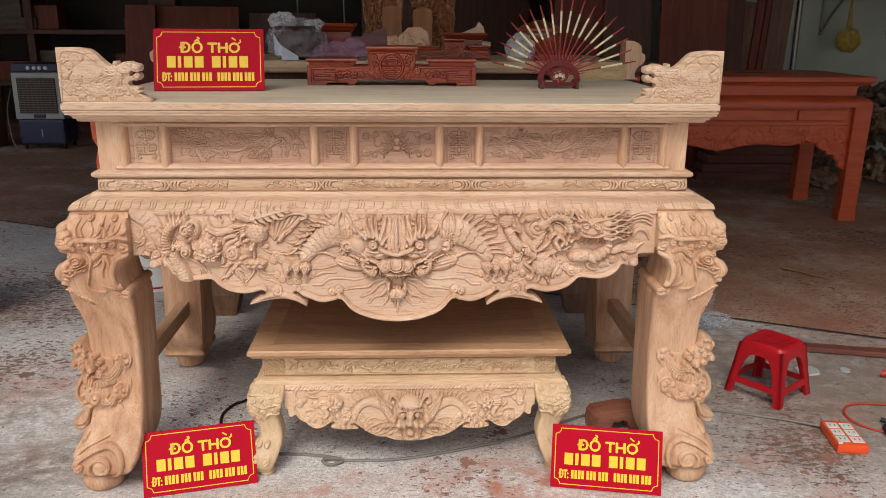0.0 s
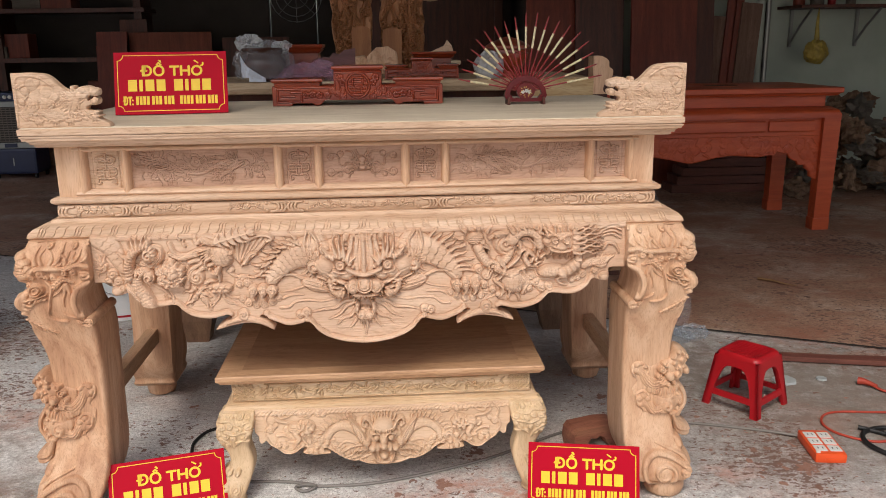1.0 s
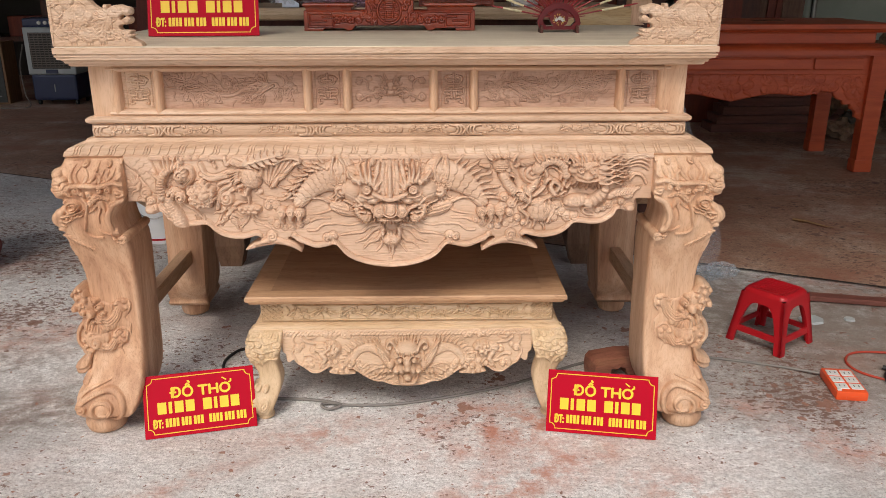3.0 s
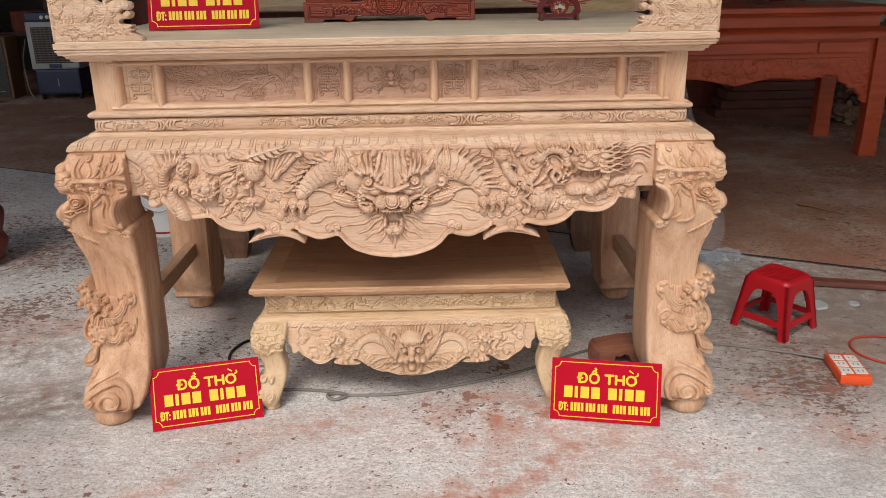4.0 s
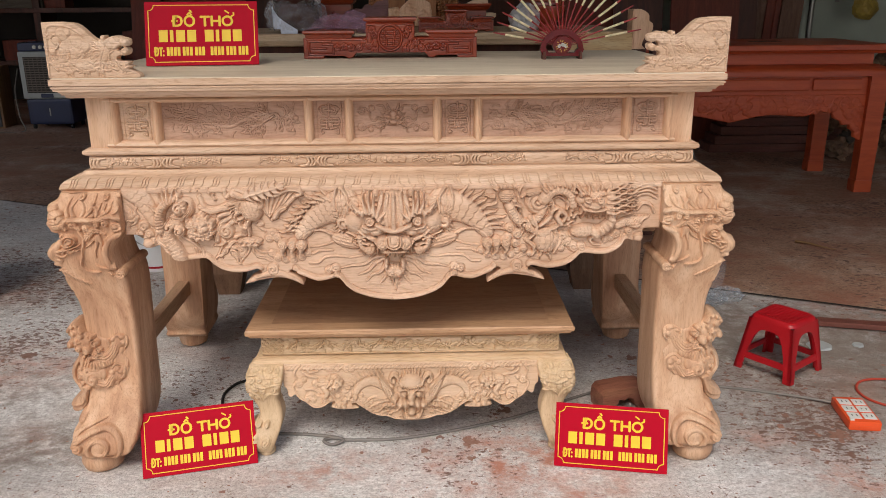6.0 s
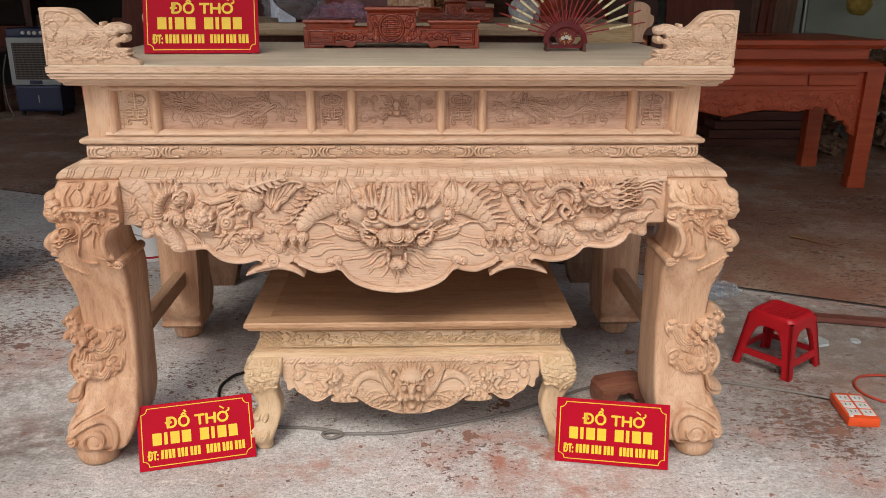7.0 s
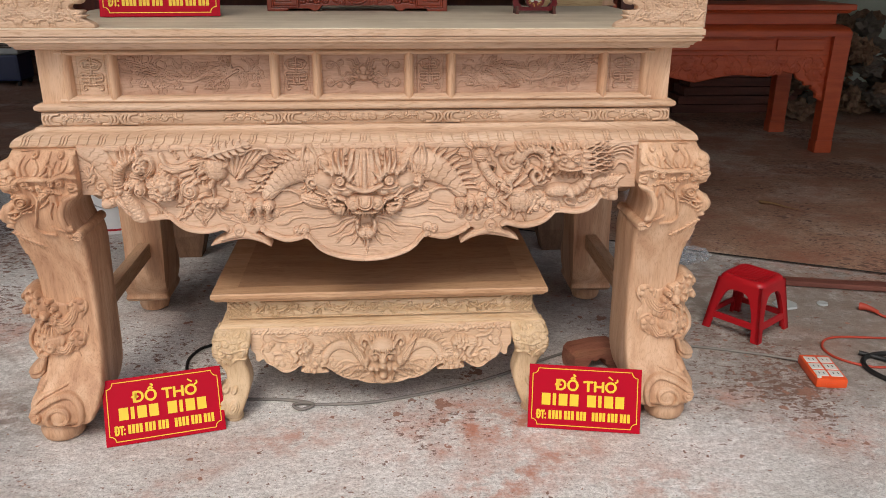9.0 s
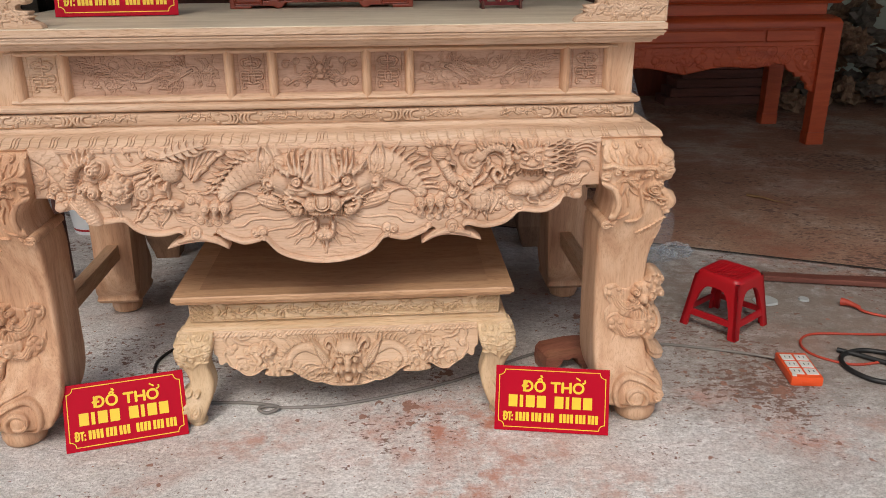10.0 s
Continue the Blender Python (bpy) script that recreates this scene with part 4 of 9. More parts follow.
    ap.scroll(*f((-0.018, 0.663))[0], 0.0120, 0.014, up=0.022, hand=m, turns=1.4)
# forehead shield with three ridges, snout edge, nose
ap.dome(0, 0.846, 0.050, 0.062, 0.056, power=0.30)
for k, x in enumerate((0, -0.024, 0.024, -0.044, 0.044)):
    ap.stroke([(x * 0.8, 0.900), (x, 0.851), (x * 0.9, 0.799)], 0.0062, 0.0075, (0.022, 0.004, 0.004, 0.003, 0.003)[k], up=0.054, kind="round", pitch=0.016)
for k in range(9):
    u = k / 8 - 0.5
    ap.flame(0.090 * u, 0.896, 90 - 50 * u, 0.022, 0.004, 0.008, 0.3, up=0.004)
nb = np.random.default_rng(40)
for k in range(26):
    ap.dome(nb.uniform(-0.05, 0.05), 0.894 - 0.0036 * k, nb.uniform(0.003, 0.006), nb.uniform(0.003, 0.006), 0.005, up=None)
ap.stroke([(-0.050, 0.814), (-0.024, 0.802), (0, 0.796), (0.024, 0.802), (0.050, 0.814)], 0.0062, h=0.014, up=0.064, n=6)
nz = 0.764
ap.dome(0, nz, 0.0280, 0.0250, 0.084, power=0.45)
for r in (0.021, 0.013):
    ap.stroke([(-r, nz + 0.012), (-r, nz - 0.002), (-r * 0.7, nz - r * 0.7), (0, nz - r * 0.9), (r * 0.7, nz - r * 0.7), (r, nz - 0.002), (r, nz + 0.012)], 0.0028, h=0.0036, up=0.082, n=4)
for k in range(9):
    ap.flame((k - 4) * 0.0062, 0.733, -90 + 22 * (k - 4), 0.024 - 0.0012 * abs(k - 4), 0.0044, 0.030, 0.1, up=0.040)
# chin
cz_ = 0.662
ap.dome(0, cz_, 0.030, 0.019, 0.030, kind="rings")
ap.stroke([(0, cz_ - 0.010), (0.003, cz_ - 0.032), (0, 0.596)], 0.0062, 0.0012, 0.012, kind="hair")

# serpent, lion mask, phoenix and plant beside the face
ap.stroke([(-0.784, 0.919), (-0.758, 0.894), (-0.739, 0.861), (-0.721, 0.828)], 0.034, 0.022, 0.014, kind="scales", pitch=0.020)
for a in (150, 120, 90, 200, 230):
    ap.flame(*(-0.774, 0.834), a, 0.045, 0.006, 0.008, 0.7, kind="vein")
for p, r in (((-0.757, 0.806), 0.018), ((-0.742, 0.784), 0.015), ((-0.771, 0.784), 0.012), ((-0.732, 0.761), 0.013), ((-0.754, 0.753), 0.012)):
    ap.scroll(*p, r, 0.012, turns=1.5)
ap.stroke([(-0.703, 0.800), (-0.705, 0.839), (-0.691, 0.871), (-0.666, 0.887), (-0.638, 0.883), (-0.630, 0.862), (-0.647, 0.851), (-0.653, 0.865)], 0.0145, 0.011, 0.044, kind="ribs", pitch=0.009, n=9)
ap.scroll(*(-0.642, 0.865), 0.0225, 0.052, turns=1.7)
for p, a in (((-0.694, 0.882), 115), ((-0.685, 0.889), 105), ((-0.674, 0.893), 98), ((-0.662, 0.897), 75), ((-0.641, 0.901), 110), ((-0.706, 0.855), 150)):
    ap.flame(*p, a, 0.036, 0.0065, 0.026, 0.3)
ap.stroke([(-0.658, 0.893), (-0.643, 0.906), (-0.634, 0.917)], 0.010, 0.003, 0.018, kind="vein")
ap.stroke([(-0.626, 0.840), (-0.610, 0.859), (-0.611, 0.881), (-0.626, 0.889)], 0.012, 0.006, 0.026, kind="hair", n=8)
ap.stroke([(-0.665, 0.835), (-0.642, 0.829), (-0.620, 0.840)], 0.012, 0.006, 0.012, kind="hair")
ap.stroke([(-0.653, 0.707), (-0.667, 0.743), (-0.681, 0.766), (-0.685, 0.794), (-0.668, 0.813), (-0.645, 0.804), (-0.644, 0.789)], 0.023, 0.013, 0.036, kind="scales", pitch=0.010, n=8)
ap.scroll(*(-0.646, 0.796), 0.0185, 0.046, turns=1.5, hand=-1)
ap.dome(*(-0.695, 0.757), 0.030, 0.022, 0.018, turn=-0.7, kind="hair", pitch=0.008)
for k in range(5):
    ap.flame(*(-0.685, 0.805), 140 - 26 * k, 0.030, 0.006, 0.024)
ap.stroke([(-0.645, 0.782), (-0.626, 0.765), (-0.606, 0.753), (-0.578, 0.718)], 0.0050, 0.003, 0.010, n=8)
for k in range(5):
    ap.flame(*(np.array((-0.611, 0.736)) + np.array((0.007 * k, 0.0))), -80, 0.022, 0.0028, 0.006)
mx, mz = (-0.581, 0.804)
ap.dome(mx, mz, 0.040, 0.038, 0.042, power=0.55)
lm = np.random.default_rng(14)
for k in range(34):
    a, q = 2.4 * k, 0.040 * math.sqrt((k + 4) / 38)
    ap.scroll(mx + q * math.cos(a), mz + 0.95 * q * math.sin(a), 0.0080, 0.014, up=0.040 * (1 - (q / 0.05) ** 2) ** 0.6, turns=1.3, hand=(-1) ** k)
for p, r in (((-0.586, 0.816), 0.011), ((-0.570, 0.819), 0.011), ((-0.575, 0.803), 0.013), ((-0.563, 0.806), 0.009)):
    ap.dome(*p, r, r, 0.020, up=0.040)
ap.stroke([(-0.596, 0.791), (-0.579, 0.785), (-0.556, 0.794)], 0.006, 0.005, 0.050)
for k in range(6):
    ap.dome(*(np.array((-0.581, 0.784)) + np.array((0.008 * k, 0.002 * k))), 0.004, 0.0045, 0.044)
ap.scroll(*(-0.617, 0.819), 0.016, 0.016, turns=1.6)
# phoenix
for pts in (((-0.582, 0.897), (-0.567, 0.865), (-0.536, 0.858), (-0.498, 0.871), (-0.455, 0.887)), ((-0.583, 0.864), (-0.553, 0.850), (-0.515, 0.858), (-0.477, 0.868)), ((-0.506, 0.923), (-0.501, 0.896), (-0.473, 0.915), (-0.438, 0.901)), ((-0.528, 0.836), (-0.506, 0.844), (-0.480, 0.843)), ((-0.458, 0.851), (-0.497, 0.830), (-0.523, 0.813), (-0.534, 0.780), (-0.538, 0.763)), ((-0.455, 0.832), (-0.488, 0.819), (-0.505, 0.802))):
    ap.stroke(pts, 0.0065, 0.0085, 0.016, kind="hair", n=8)
for k in range(7):
    ap.stroke([(-0.398, 0.867), (-0.450 - 0.004 * k, 0.879 - 0.006 * k), (-0.498 + 0.004 * k, 0.871 - 0.009 * k)], 0.0085, 0.003, 0.040 - 0.002 * k, kind="hair")
ap.dome(*(-0.428, 0.857), 0.034, 0.036, 0.046, turn=0.4, power=0.6, kind="scales", pitch=0.011)
for k in range(9):
    ap.stroke([(-0.406 - 0.002 * k, 0.870 + 0.004 - 0.006 * k), (-0.430 - 0.002 * k, 0.870 - 0.005 * k), (-0.457 + 0.004 * k, 0.857 - 0.004 * k)], 0.0040, 0.002, 0.006, up=None, n=5)
ap.stroke([(-0.437, 0.823), (-0.444, 0.804), (-0.462, 0.807), (-0.467, 0.817)], 0.0060, 0.0035, 0.030, n=8)
ap.stroke([(-0.448, 0.812), (-0.439, 0.795), (-0.439, 0.770)], 0.0060, 0.004, 0.020)
ap.stroke([(-0.479, 0.904), (-0.454, 0.895), (-0.427, 0.896)], 0.010, 0.006, 0.030, kind="hair")
for k in range(7):
    t = k / 6
    ap.stroke([(-0.369, 0.825), (-0.391 + 0.012 * k, 0.862 + 0.010 * t), (-0.397 + 0.019 * k, 0.884 + 0.030 * math.sin(t * 2))], 0.004, 0.0085, 0.020, kind="hair")
ap.stroke([(-0.353, 0.900), (-0.321, 0.915), (-0.289, 0.915), (-0.276, 0.904), (-0.290, 0.898)], 0.0065, 0.0055, 0.026, n=8)
ap.stroke([(-0.359, 0.833), (-0.341, 0.858), (-0.325, 0.862), (-0.339, 0.850)], 0.008, 0.004, 0.022)
# rock, roots, plants
ap.dome(*(-0.438, 0.756), 0.036, 0.017, 0.024, power=0.5)
for k in range(7):
    ap.dome(-0.438 - 0.027 + 0.009 * k, 0.755 + 0.005 * (-1) ** k, 0.010, 0.006, 0.026)
for pts in (((-0.439, 0.744), (-0.446, 0.724), (-0.467, 0.699)), ((-0.433, 0.744), (-0.425, 0.721), (-0.396, 0.709)), ((-0.425, 0.744), (-0.411, 0.727), (-0.384, 0.723)), ((-0.520, 0.763), (-0.528, 0.734), (-0.542, 0.706)), ((-0.504, 0.757), (-0.486, 0.728), (-0.468, 0.693)), ((-0.414, 0.809), (-0.399, 0.795), (-0.378, 0.789)), ((-0.585, 0.845), (-0.573, 0.856), (-0.558, 0.850))):
    ap.stroke(pts, 0.0046, 0.0022, 0.008, n=8)
for p, a in (((-0.501, 0.740), -20), ((-0.497, 0.728), -35), ((-0.492, 0.719), -60), ((-0.509, 0.740), -120), ((-0.518, 0.729), -140), ((-0.503, 0.745), 30), ((-0.481, 0.773), 10), ((-0.515, 0.757), -160)):
    ap.flame(*p, a, 0.040, 0.0072, 0.012, 0.6, kind="vein")
ap.scroll(*(-0.508, 0.791), 0.025, 0.016, turns=2.0)
for p, r in (((-0.371, 0.780), 0.016), ((-0.356, 0.768), 0.014), ((-0.380, 0.766), 0.013), ((-0.403, 0.812), 0.010)):
    ap.scroll(*p, r, 0.010, turns=1.6)
for p in ((-0.608, 0.916), (-0.587, 0.919), (-0.552, 0.908), (-0.536, 0.888)):
    ap.flame(*p, 100, 0.028, 0.005, 0.012, 0.8)

# right field: ruffled bird, great scroll, tortoise among clouds, side dragon
ap.dome(*(0.343, 0.886), 0.026, 0.020, 0.034, power=0.55, kind="hair", pitch=0.006)
for p, a in (((0.312, 0.908), 140), ((0.325, 0.915), 115), ((0.343, 0.918), 95), ((0.363, 0.916), 75), ((0.379, 0.904), 50), ((0.387, 0.886), 20), ((0.304, 0.887), 175), ((0.309, 0.869), 200)):
    ap.flame(*p, a, 0.032, 0.0056, 0.024, 0.4, kind="hair")
ap.dome(*(0.364, 0.876), 0.009, 0.008, 0.042)
ap.stroke([(0.365, 0.865), (0.384, 0.854), (0.381, 0.838)], 0.006, 0.002, 0.032)
ap.stroke([(0.351, 0.858), (0.366, 0.829), (0.387, 0.806), (0.415, 0.801), (0.436, 0.818), (0.452, 0.840)], 0.017, 0.011, 0.030, kind="scales", pitch=0.0085, n=8)
for k in range(5):
    ap.stroke([(0.394, 0.801), (0.385 + 0.010 * k, 0.785 + 0.004 * k), (0.372 + 0.016 * k, 0.764 + 0.006 * k)], 0.0060, 0.0022, 0.022, kind="hair")
ap.scroll(*(0.436, 0.869), 0.039, 0.020, turns=2.6, hand=-1)
ap.stroke([(0.407, 0.895), (0.442, 0.902), (0.470, 0.883), (0.483, 0.851), (0.471, 0.818), (0.443, 0.795)], 0.0085, 0.0060, 0.028, kind="hair", n=8)
ap.stroke([(0.477, 0.836), (0.492, 0.849), (0.503, 0.840), (0.497, 0.827)], 0.0062, 0.0040, 0.024, n=8)
ap.dome(*(0.459, 0.751), 0.036, 0.040, 0.036, kind="scales", pitch=0.017, power=0.55)
ap.stroke([(0.407, 0.791), (0.446, 0.773), (0.487, 0.789)], 0.0100, 0.0055, 0.038, kind="hair", n=8)
ap.stroke([(0.415, 0.819), (0.433, 0.793), (0.423, 0.768), (0.404, 0.751)], 0.0080, 0.0040, 0.030, kind="hair", n=8)
ap.stroke([(0.403, 0.753), (0.426, 0.731), (0.422, 0.706)], 0.0065, 0.0040, 0.024)
for p, r in (((0.352, 0.790), 0.014), ((0.376, 0.772), 0.016), ((0.346, 0.764), 0.012), ((0.369, 0.742), 0.013), ((0.395, 0.724), 0.011), ((0.503, 0.746), 0.011), ((0.492, 0.715), 0.010), ((0.413, 0.709), 0.010)):
    ap.scroll(*p, r, 0.015, turns=1.6, hand=-1)
for p, a in (((0.448, 0.717), -100), ((0.471, 0.709), -70), ((0.430, 0.717), -130), ((0.491, 0.731), -40)):
    ap.flame(*p, a, 0.030, 0.0054, 0.016, 0.5, kind="vein")
for p, r in (((0.514, 0.759), 0.020), ((0.532, 0.741), 0.015), ((0.550, 0.727), 0.017), ((0.512, 0.739), 0.012), ((0.573, 0.729), 0.014), ((0.663, 0.754), 0.012), ((0.679, 0.765), 0.014), ((0.719, 0.773), 0.012), ((0.646, 0.748), 0.011), ((0.510, 0.724), 0.012)):
    ap.scroll(*p, r, 0.012, turns=1.6, hand=-1)
ap.stroke([(0.476, 0.722), (0.495, 0.757), (0.491, 0.786), (0.507, 0.797), (0.535, 0.794)], 0.0090, 0.0050, 0.022, kind="hair", n=8)
for k in range(4):
    ap.stroke([(0.488, 0.710), (0.492 + 0.006 * k, 0.751), (0.474 + 0.006 * k, 0.780)], 0.0040, 0.003, 0.012)
ap.stroke([(0.507, 0.803), (0.495, 0.823), (0.505, 0.840), (0.522, 0.828), (0.515, 0.811)], 0.009, 0.006, 0.030, n=8)
for p, a in (((0.527, 0.800), 20), ((0.529, 0.814), 45), ((0.537, 0.828), 70), ((0.541, 0.842), 80), ((0.545, 0.822), 30)):
    ap.flame(*p, a, 0.030, 0.006, 0.020, 0.6)
ap.stroke([(0.456, 0.881), (0.472, 0.900), (0.502, 0.908), (0.533, 0.894), (0.543, 0.860)], 0.020, 0.015, 0.036, kind="scales", pitch=0.0095, n=8)
ap.stroke([(0.471, 0.858), (0.481, 0.877), (0.503, 0.884), (0.526, 0.865), (0.527, 0.843)], 0.0035, h=0.012, n=8)
for p, a in (((0.458, 0.903), 125), ((0.471, 0.912), 112), ((0.485, 0.919), 103), ((0.500, 0.922), 95), ((0.514, 0.921), 84), ((0.529, 0.916), 74), ((0.541, 0.905), 62)):
    ap.flame(*p, a, 0.036, 0.0062, 0.044, 0.3)
hx = (0.610, 0.876)
ap.dome(*hx, 0.060, 0.040, 0.044, power=0.5)
for p, rx, rz, h in (((0.584, 0.879), 0.014, 0.013, 0.056), ((0.621, 0.877), 0.014, 0.012, 0.058), ((0.603, 0.856), 0.024, 0.013, 0.064), ((0.583, 0.862), 0.012, 0.010, 0.056), ((0.654, 0.884), 0.020, 0.016, 0.048), ((0.565, 0.876), 0.016, 0.013, 0.042)):
    ap.dome(*p, rx, rz, h, power=0.4)
for p in ((0.584, 0.879), (0.621, 0.877)):
    ap.stroke([(p[0] + 0.008 * math.cos(t), p[1] + 0.007 * math.sin(t)) for t in [2 * math.pi * q / 10 for q in range(11)]], 0.0022, h=0.006, up=0.056, n=2)
ap.stroke([(0.564, 0.893), (0.586, 0.896), (0.601, 0.881), (0.623, 0.892), (0.648, 0.895)], 0.0065, 0.005, 0.064, kind="ribs", pitch=0.006, n=8)
ap.stroke([(0.572, 0.851), (0.600, 0.844), (0.634, 0.846), (0.662, 0.855)], 0.0055, 0.004, 0.062, n=8)
for k in range(13):
    q = np.array((0.571, 0.849)) * (1 - k / 12) + np.array((0.663, 0.844)) * (k / 12)
    ap.flame(*q, -112 + 4 * k, 0.026 + 0.008 * (k % 2), 0.0044, 0.046, 0.2)
for k in range(15):
    t = k / 14
    x, z = (0.644, 0.909)
    z1 = 0.838
    z = z + (z1 - z) * t
    L = 0.072 + 0.018 * math.sin(2.6 * t) + 0.008 * (k % 2)
    c, s = math.cos(0.25 - 0.3 * t), math.sin(0.25 - 0.3 * t)
    wave = 0.0040 * math.sin(2.1 * k)
    ap.stroke([(x, z), (x + 0.3 * L * c, z + 0.3 * L * s + wave), (x + 0.55 * L * c, z + 0.55 * L * s - wave), (x + 0.8 * L * c, z + 0.8 * L * s + wave), (x + L * c, z + L * s)], 0.0058, 0.0012, 0.034 + 0.008 * (k % 3), n=5)
for k in range(9):
    q = np.array((0.550, 0.899)) * (1 - k / 8) + np.array((0.652, 0.913)) * (k / 8)
    ap.flame(*q, 150 - 13 * k, 0.034, 0.0058, 0.040, 0.6 * (-1) ** k)
ap.dome(*(0.579, 0.778), 0.042, 0.020, 0.034, turn=0.1, kind="scales", pitch=0.011)
ap.stroke([(0.616, 0.772), (0.638, 0.783), (0.660, 0.803), (0.664, 0.821)], 0.018, 0.014, 0.038, kind="ribs", pitch=0.016, n=8)
ap.stroke([(0.623, 0.760), (0.600, 0.752), (0.607, 0.737), (0.630, 0.732)], 0.006, 0.003, 0.014, n=8)
ap.stroke([(0.683, 0.791), (0.711, 0.803), (0.740, 0.798)], 0.012, 0.018, 0.018, kind="scales", pitch=0.009)
for k in range(7):
    ap.flame(*(np.array((0.706, 0.793)) + np.array((0.008 * k, 0.0015 * k))), 58 - 4 * k, 0.034, 0.0055, 0.016, 0.5, kind="hair")
for k in range(4):
    q = 0.008 + 0.013 * k
    x, z = (0.769, 0.862)
    ap.stroke([(x - 0.04 - q, z - 0.02), (x - 0.03 - q * 0.6, z + 0.012 + 0.4 * q), (x, z + 0.02 + 0.8 * q), (x + 0.03, z + 0.004 + q)], 0.0035, h=0.008, n=8)
ap.stroke([(0.742, 0.840), (0.758, 0.859), (0.781, 0.853), (0.794, 0.830)], 0.004, h=0.010, n=8)
part("edge_rail", box(-0.815, 0.815, -0.010, 0.03, 0.909, 0.9195, 0.003), CARVED, altar)
# knobs at both ends of the lower edge
for m in (-1, 1):
    x, z = (-0.756, 0.753)
    ap.dome(-m * (mid_x - x) * -1, z, 0.016, 0.014, 0.016)
# engraved grain and water lines on the bare ground
ar = np.random.default_rng(21)
for k in range(46):
    x, z = ar.uniform(-0.13, 0.13), ar.uniform(0.560, 0.66)
    L = ar.uniform(0.03, 0.07)
    ap.stroke([(x - L, z), (x - 0.3 * L, z + 0.0015), (x + 0.4 * L, z - 0.001), (x + L, z + 0.001)], 0.0014, 0.001, 0.0012, n=3)
ap.soften(1, 0.024, 0.60)
ap.tools(0.00025, 0.008, 5)


def lobed_leaf(a, b, width, lobes):
    """Outline of a leaf cut into slanting lobes on both sides of its rib."""
    a, b = np.array(a), np.array(b)
    d = b - a
    n_ = np.array((-d[1], d[0])) / np.hypot(*d)
    up, down = [], []
    for k in range(lobes):
        for t, o in ((k, 0.14), (k + 0.50, 0.70), (k + 1.30, 1.0), (k + 0.95, 0.42)):
            t /= lobes + 0.25
            q = a + d * t
            w_ = width * o * math.sin(math.pi * (0.12 + 0.80 * min(t, 1))) ** 0.7
            up.append(tuple(q + n_ * w_))
            down.append(tuple(q - n_ * w_))
    return [tuple(a), *down, tuple(b), *up[::-1]]


leaf_out = lobed_leaf((-0.448, 0.899), (-0.322, 0.934), 0.029, 6)
lv = Relief(-0.47, -0.30, 0.86, 0.98, 0.0010)
lv.stroke([(-0.440, 0.898), (-0.385, 0.915), (-0.330, 0.929)], 0.003, 0.001, 0.004)
carved_plate("free_leaf", lv, leaf_out, lambda x, z: -0.038 + 0 * x, 0.010, CARVED, altar, "pierced leaf standing free of the apron", 0.004)
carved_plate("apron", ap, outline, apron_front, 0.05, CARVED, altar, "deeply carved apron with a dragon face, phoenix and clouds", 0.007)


# ---- carved legs ----
def carved_leg(name, rows, front, side, material, parent, label="", n=(84, 60, 10, 24), levels=300, corner=0.022, span=0.21):
    """A leg lofted through rows (z, inner x, outer x, front y, back y); front and side are reliefs over (distance from the inner edge, z) and (distance from the front, z)."""
    rows = np.array(sorted(rows))
    zs = np.linspace(rows[0, 0], rows[-1, 0], levels)
    tan = lambda c: np.gradient(rows[:, c], rows[:, 0])

    def curve(c):
        k = np.clip(np.searchsorted(rows[:, 0], zs) - 1, 0, len(rows) - 2)
        z0, z1 = rows[k, 0], rows[k + 1, 0]
        t = (zs - z0) / (z1 - z0)
        m = tan(c)
        return ((2 * t ** 3 - 3 * t ** 2 + 1) * rows[k, c] + (t ** 3 - 2 * t ** 2 + t) * (z1 - z0) * m[k] + (-2 * t ** 3 + 3 * t ** 2) * rows[k + 1, c] + (t ** 3 - t ** 2) * (z1 - z0) * m[k + 1])

    xi, xo, yf, yb = (curve(c)[:, None] for c in (1, 2, 3, 4))
    u = np.concatenate([np.linspace(0, 1, n[0], endpoint=False), 1 + np.linspace(0, 1, n[1], endpoint=False), 2 + np.linspace(0, 1, n[2], endpoint=False), 3 + np.linspace(0, 1, n[3], endpoint=False)])[None, :]
    fx = np.where(u < 1, u, np.where(u < 2, 1, np.where(u < 3, 3 - u, 0)))
    fy = np.where(u < 1, 0, np.where(u < 2, u - 1, np.where(u < 3, 1, 4 - u)))
    X, Y = xi + (xo - xi) * fx, yf + (yb - yf) * fy
    cx, cy = np.clip(X, xi + corner, xo - corner), np.clip(Y, yf + corner, yb - corner)
    dx, dy = X - cx, Y - cy
    d = np.hypot(dx, dy) + 1e-9
    nx, ny = dx / d, dy / d
    X, Y = cx + nx * corner, cy + ny * corner
    Zg = np.repeat(zs[:, None], u.shape[1], 1)
    hf = front.at((X - xi) / (xo - xi) * span, Zg) * np.clip(-ny * 1.6, 0, 1) * (fy < 0.3)
    hs = side.at(Y - yf, Zg) * np.clip(nx * 1.6, 0, 1)
    h = np.maximum(hf, hs)
    X, Y = X + nx * h, Y + ny * h
    count = u.shape[1]
    ids = np.arange(levels * count).reshape(levels, count)
    a, b = ids[:-1], ids[1:]
    faces = np.stack([a, np.roll(a, -1, 1), np.roll(b, -1, 1), b], -1).reshape(-1, 4).tolist()
    faces += [ids[0][::-1].tolist(), ids[-1].tolist()]
    return link_mesh(name, np.stack([X, Y, Zg], -1).reshape(-1, 3), faces, material, parent, label, True, angle=60)


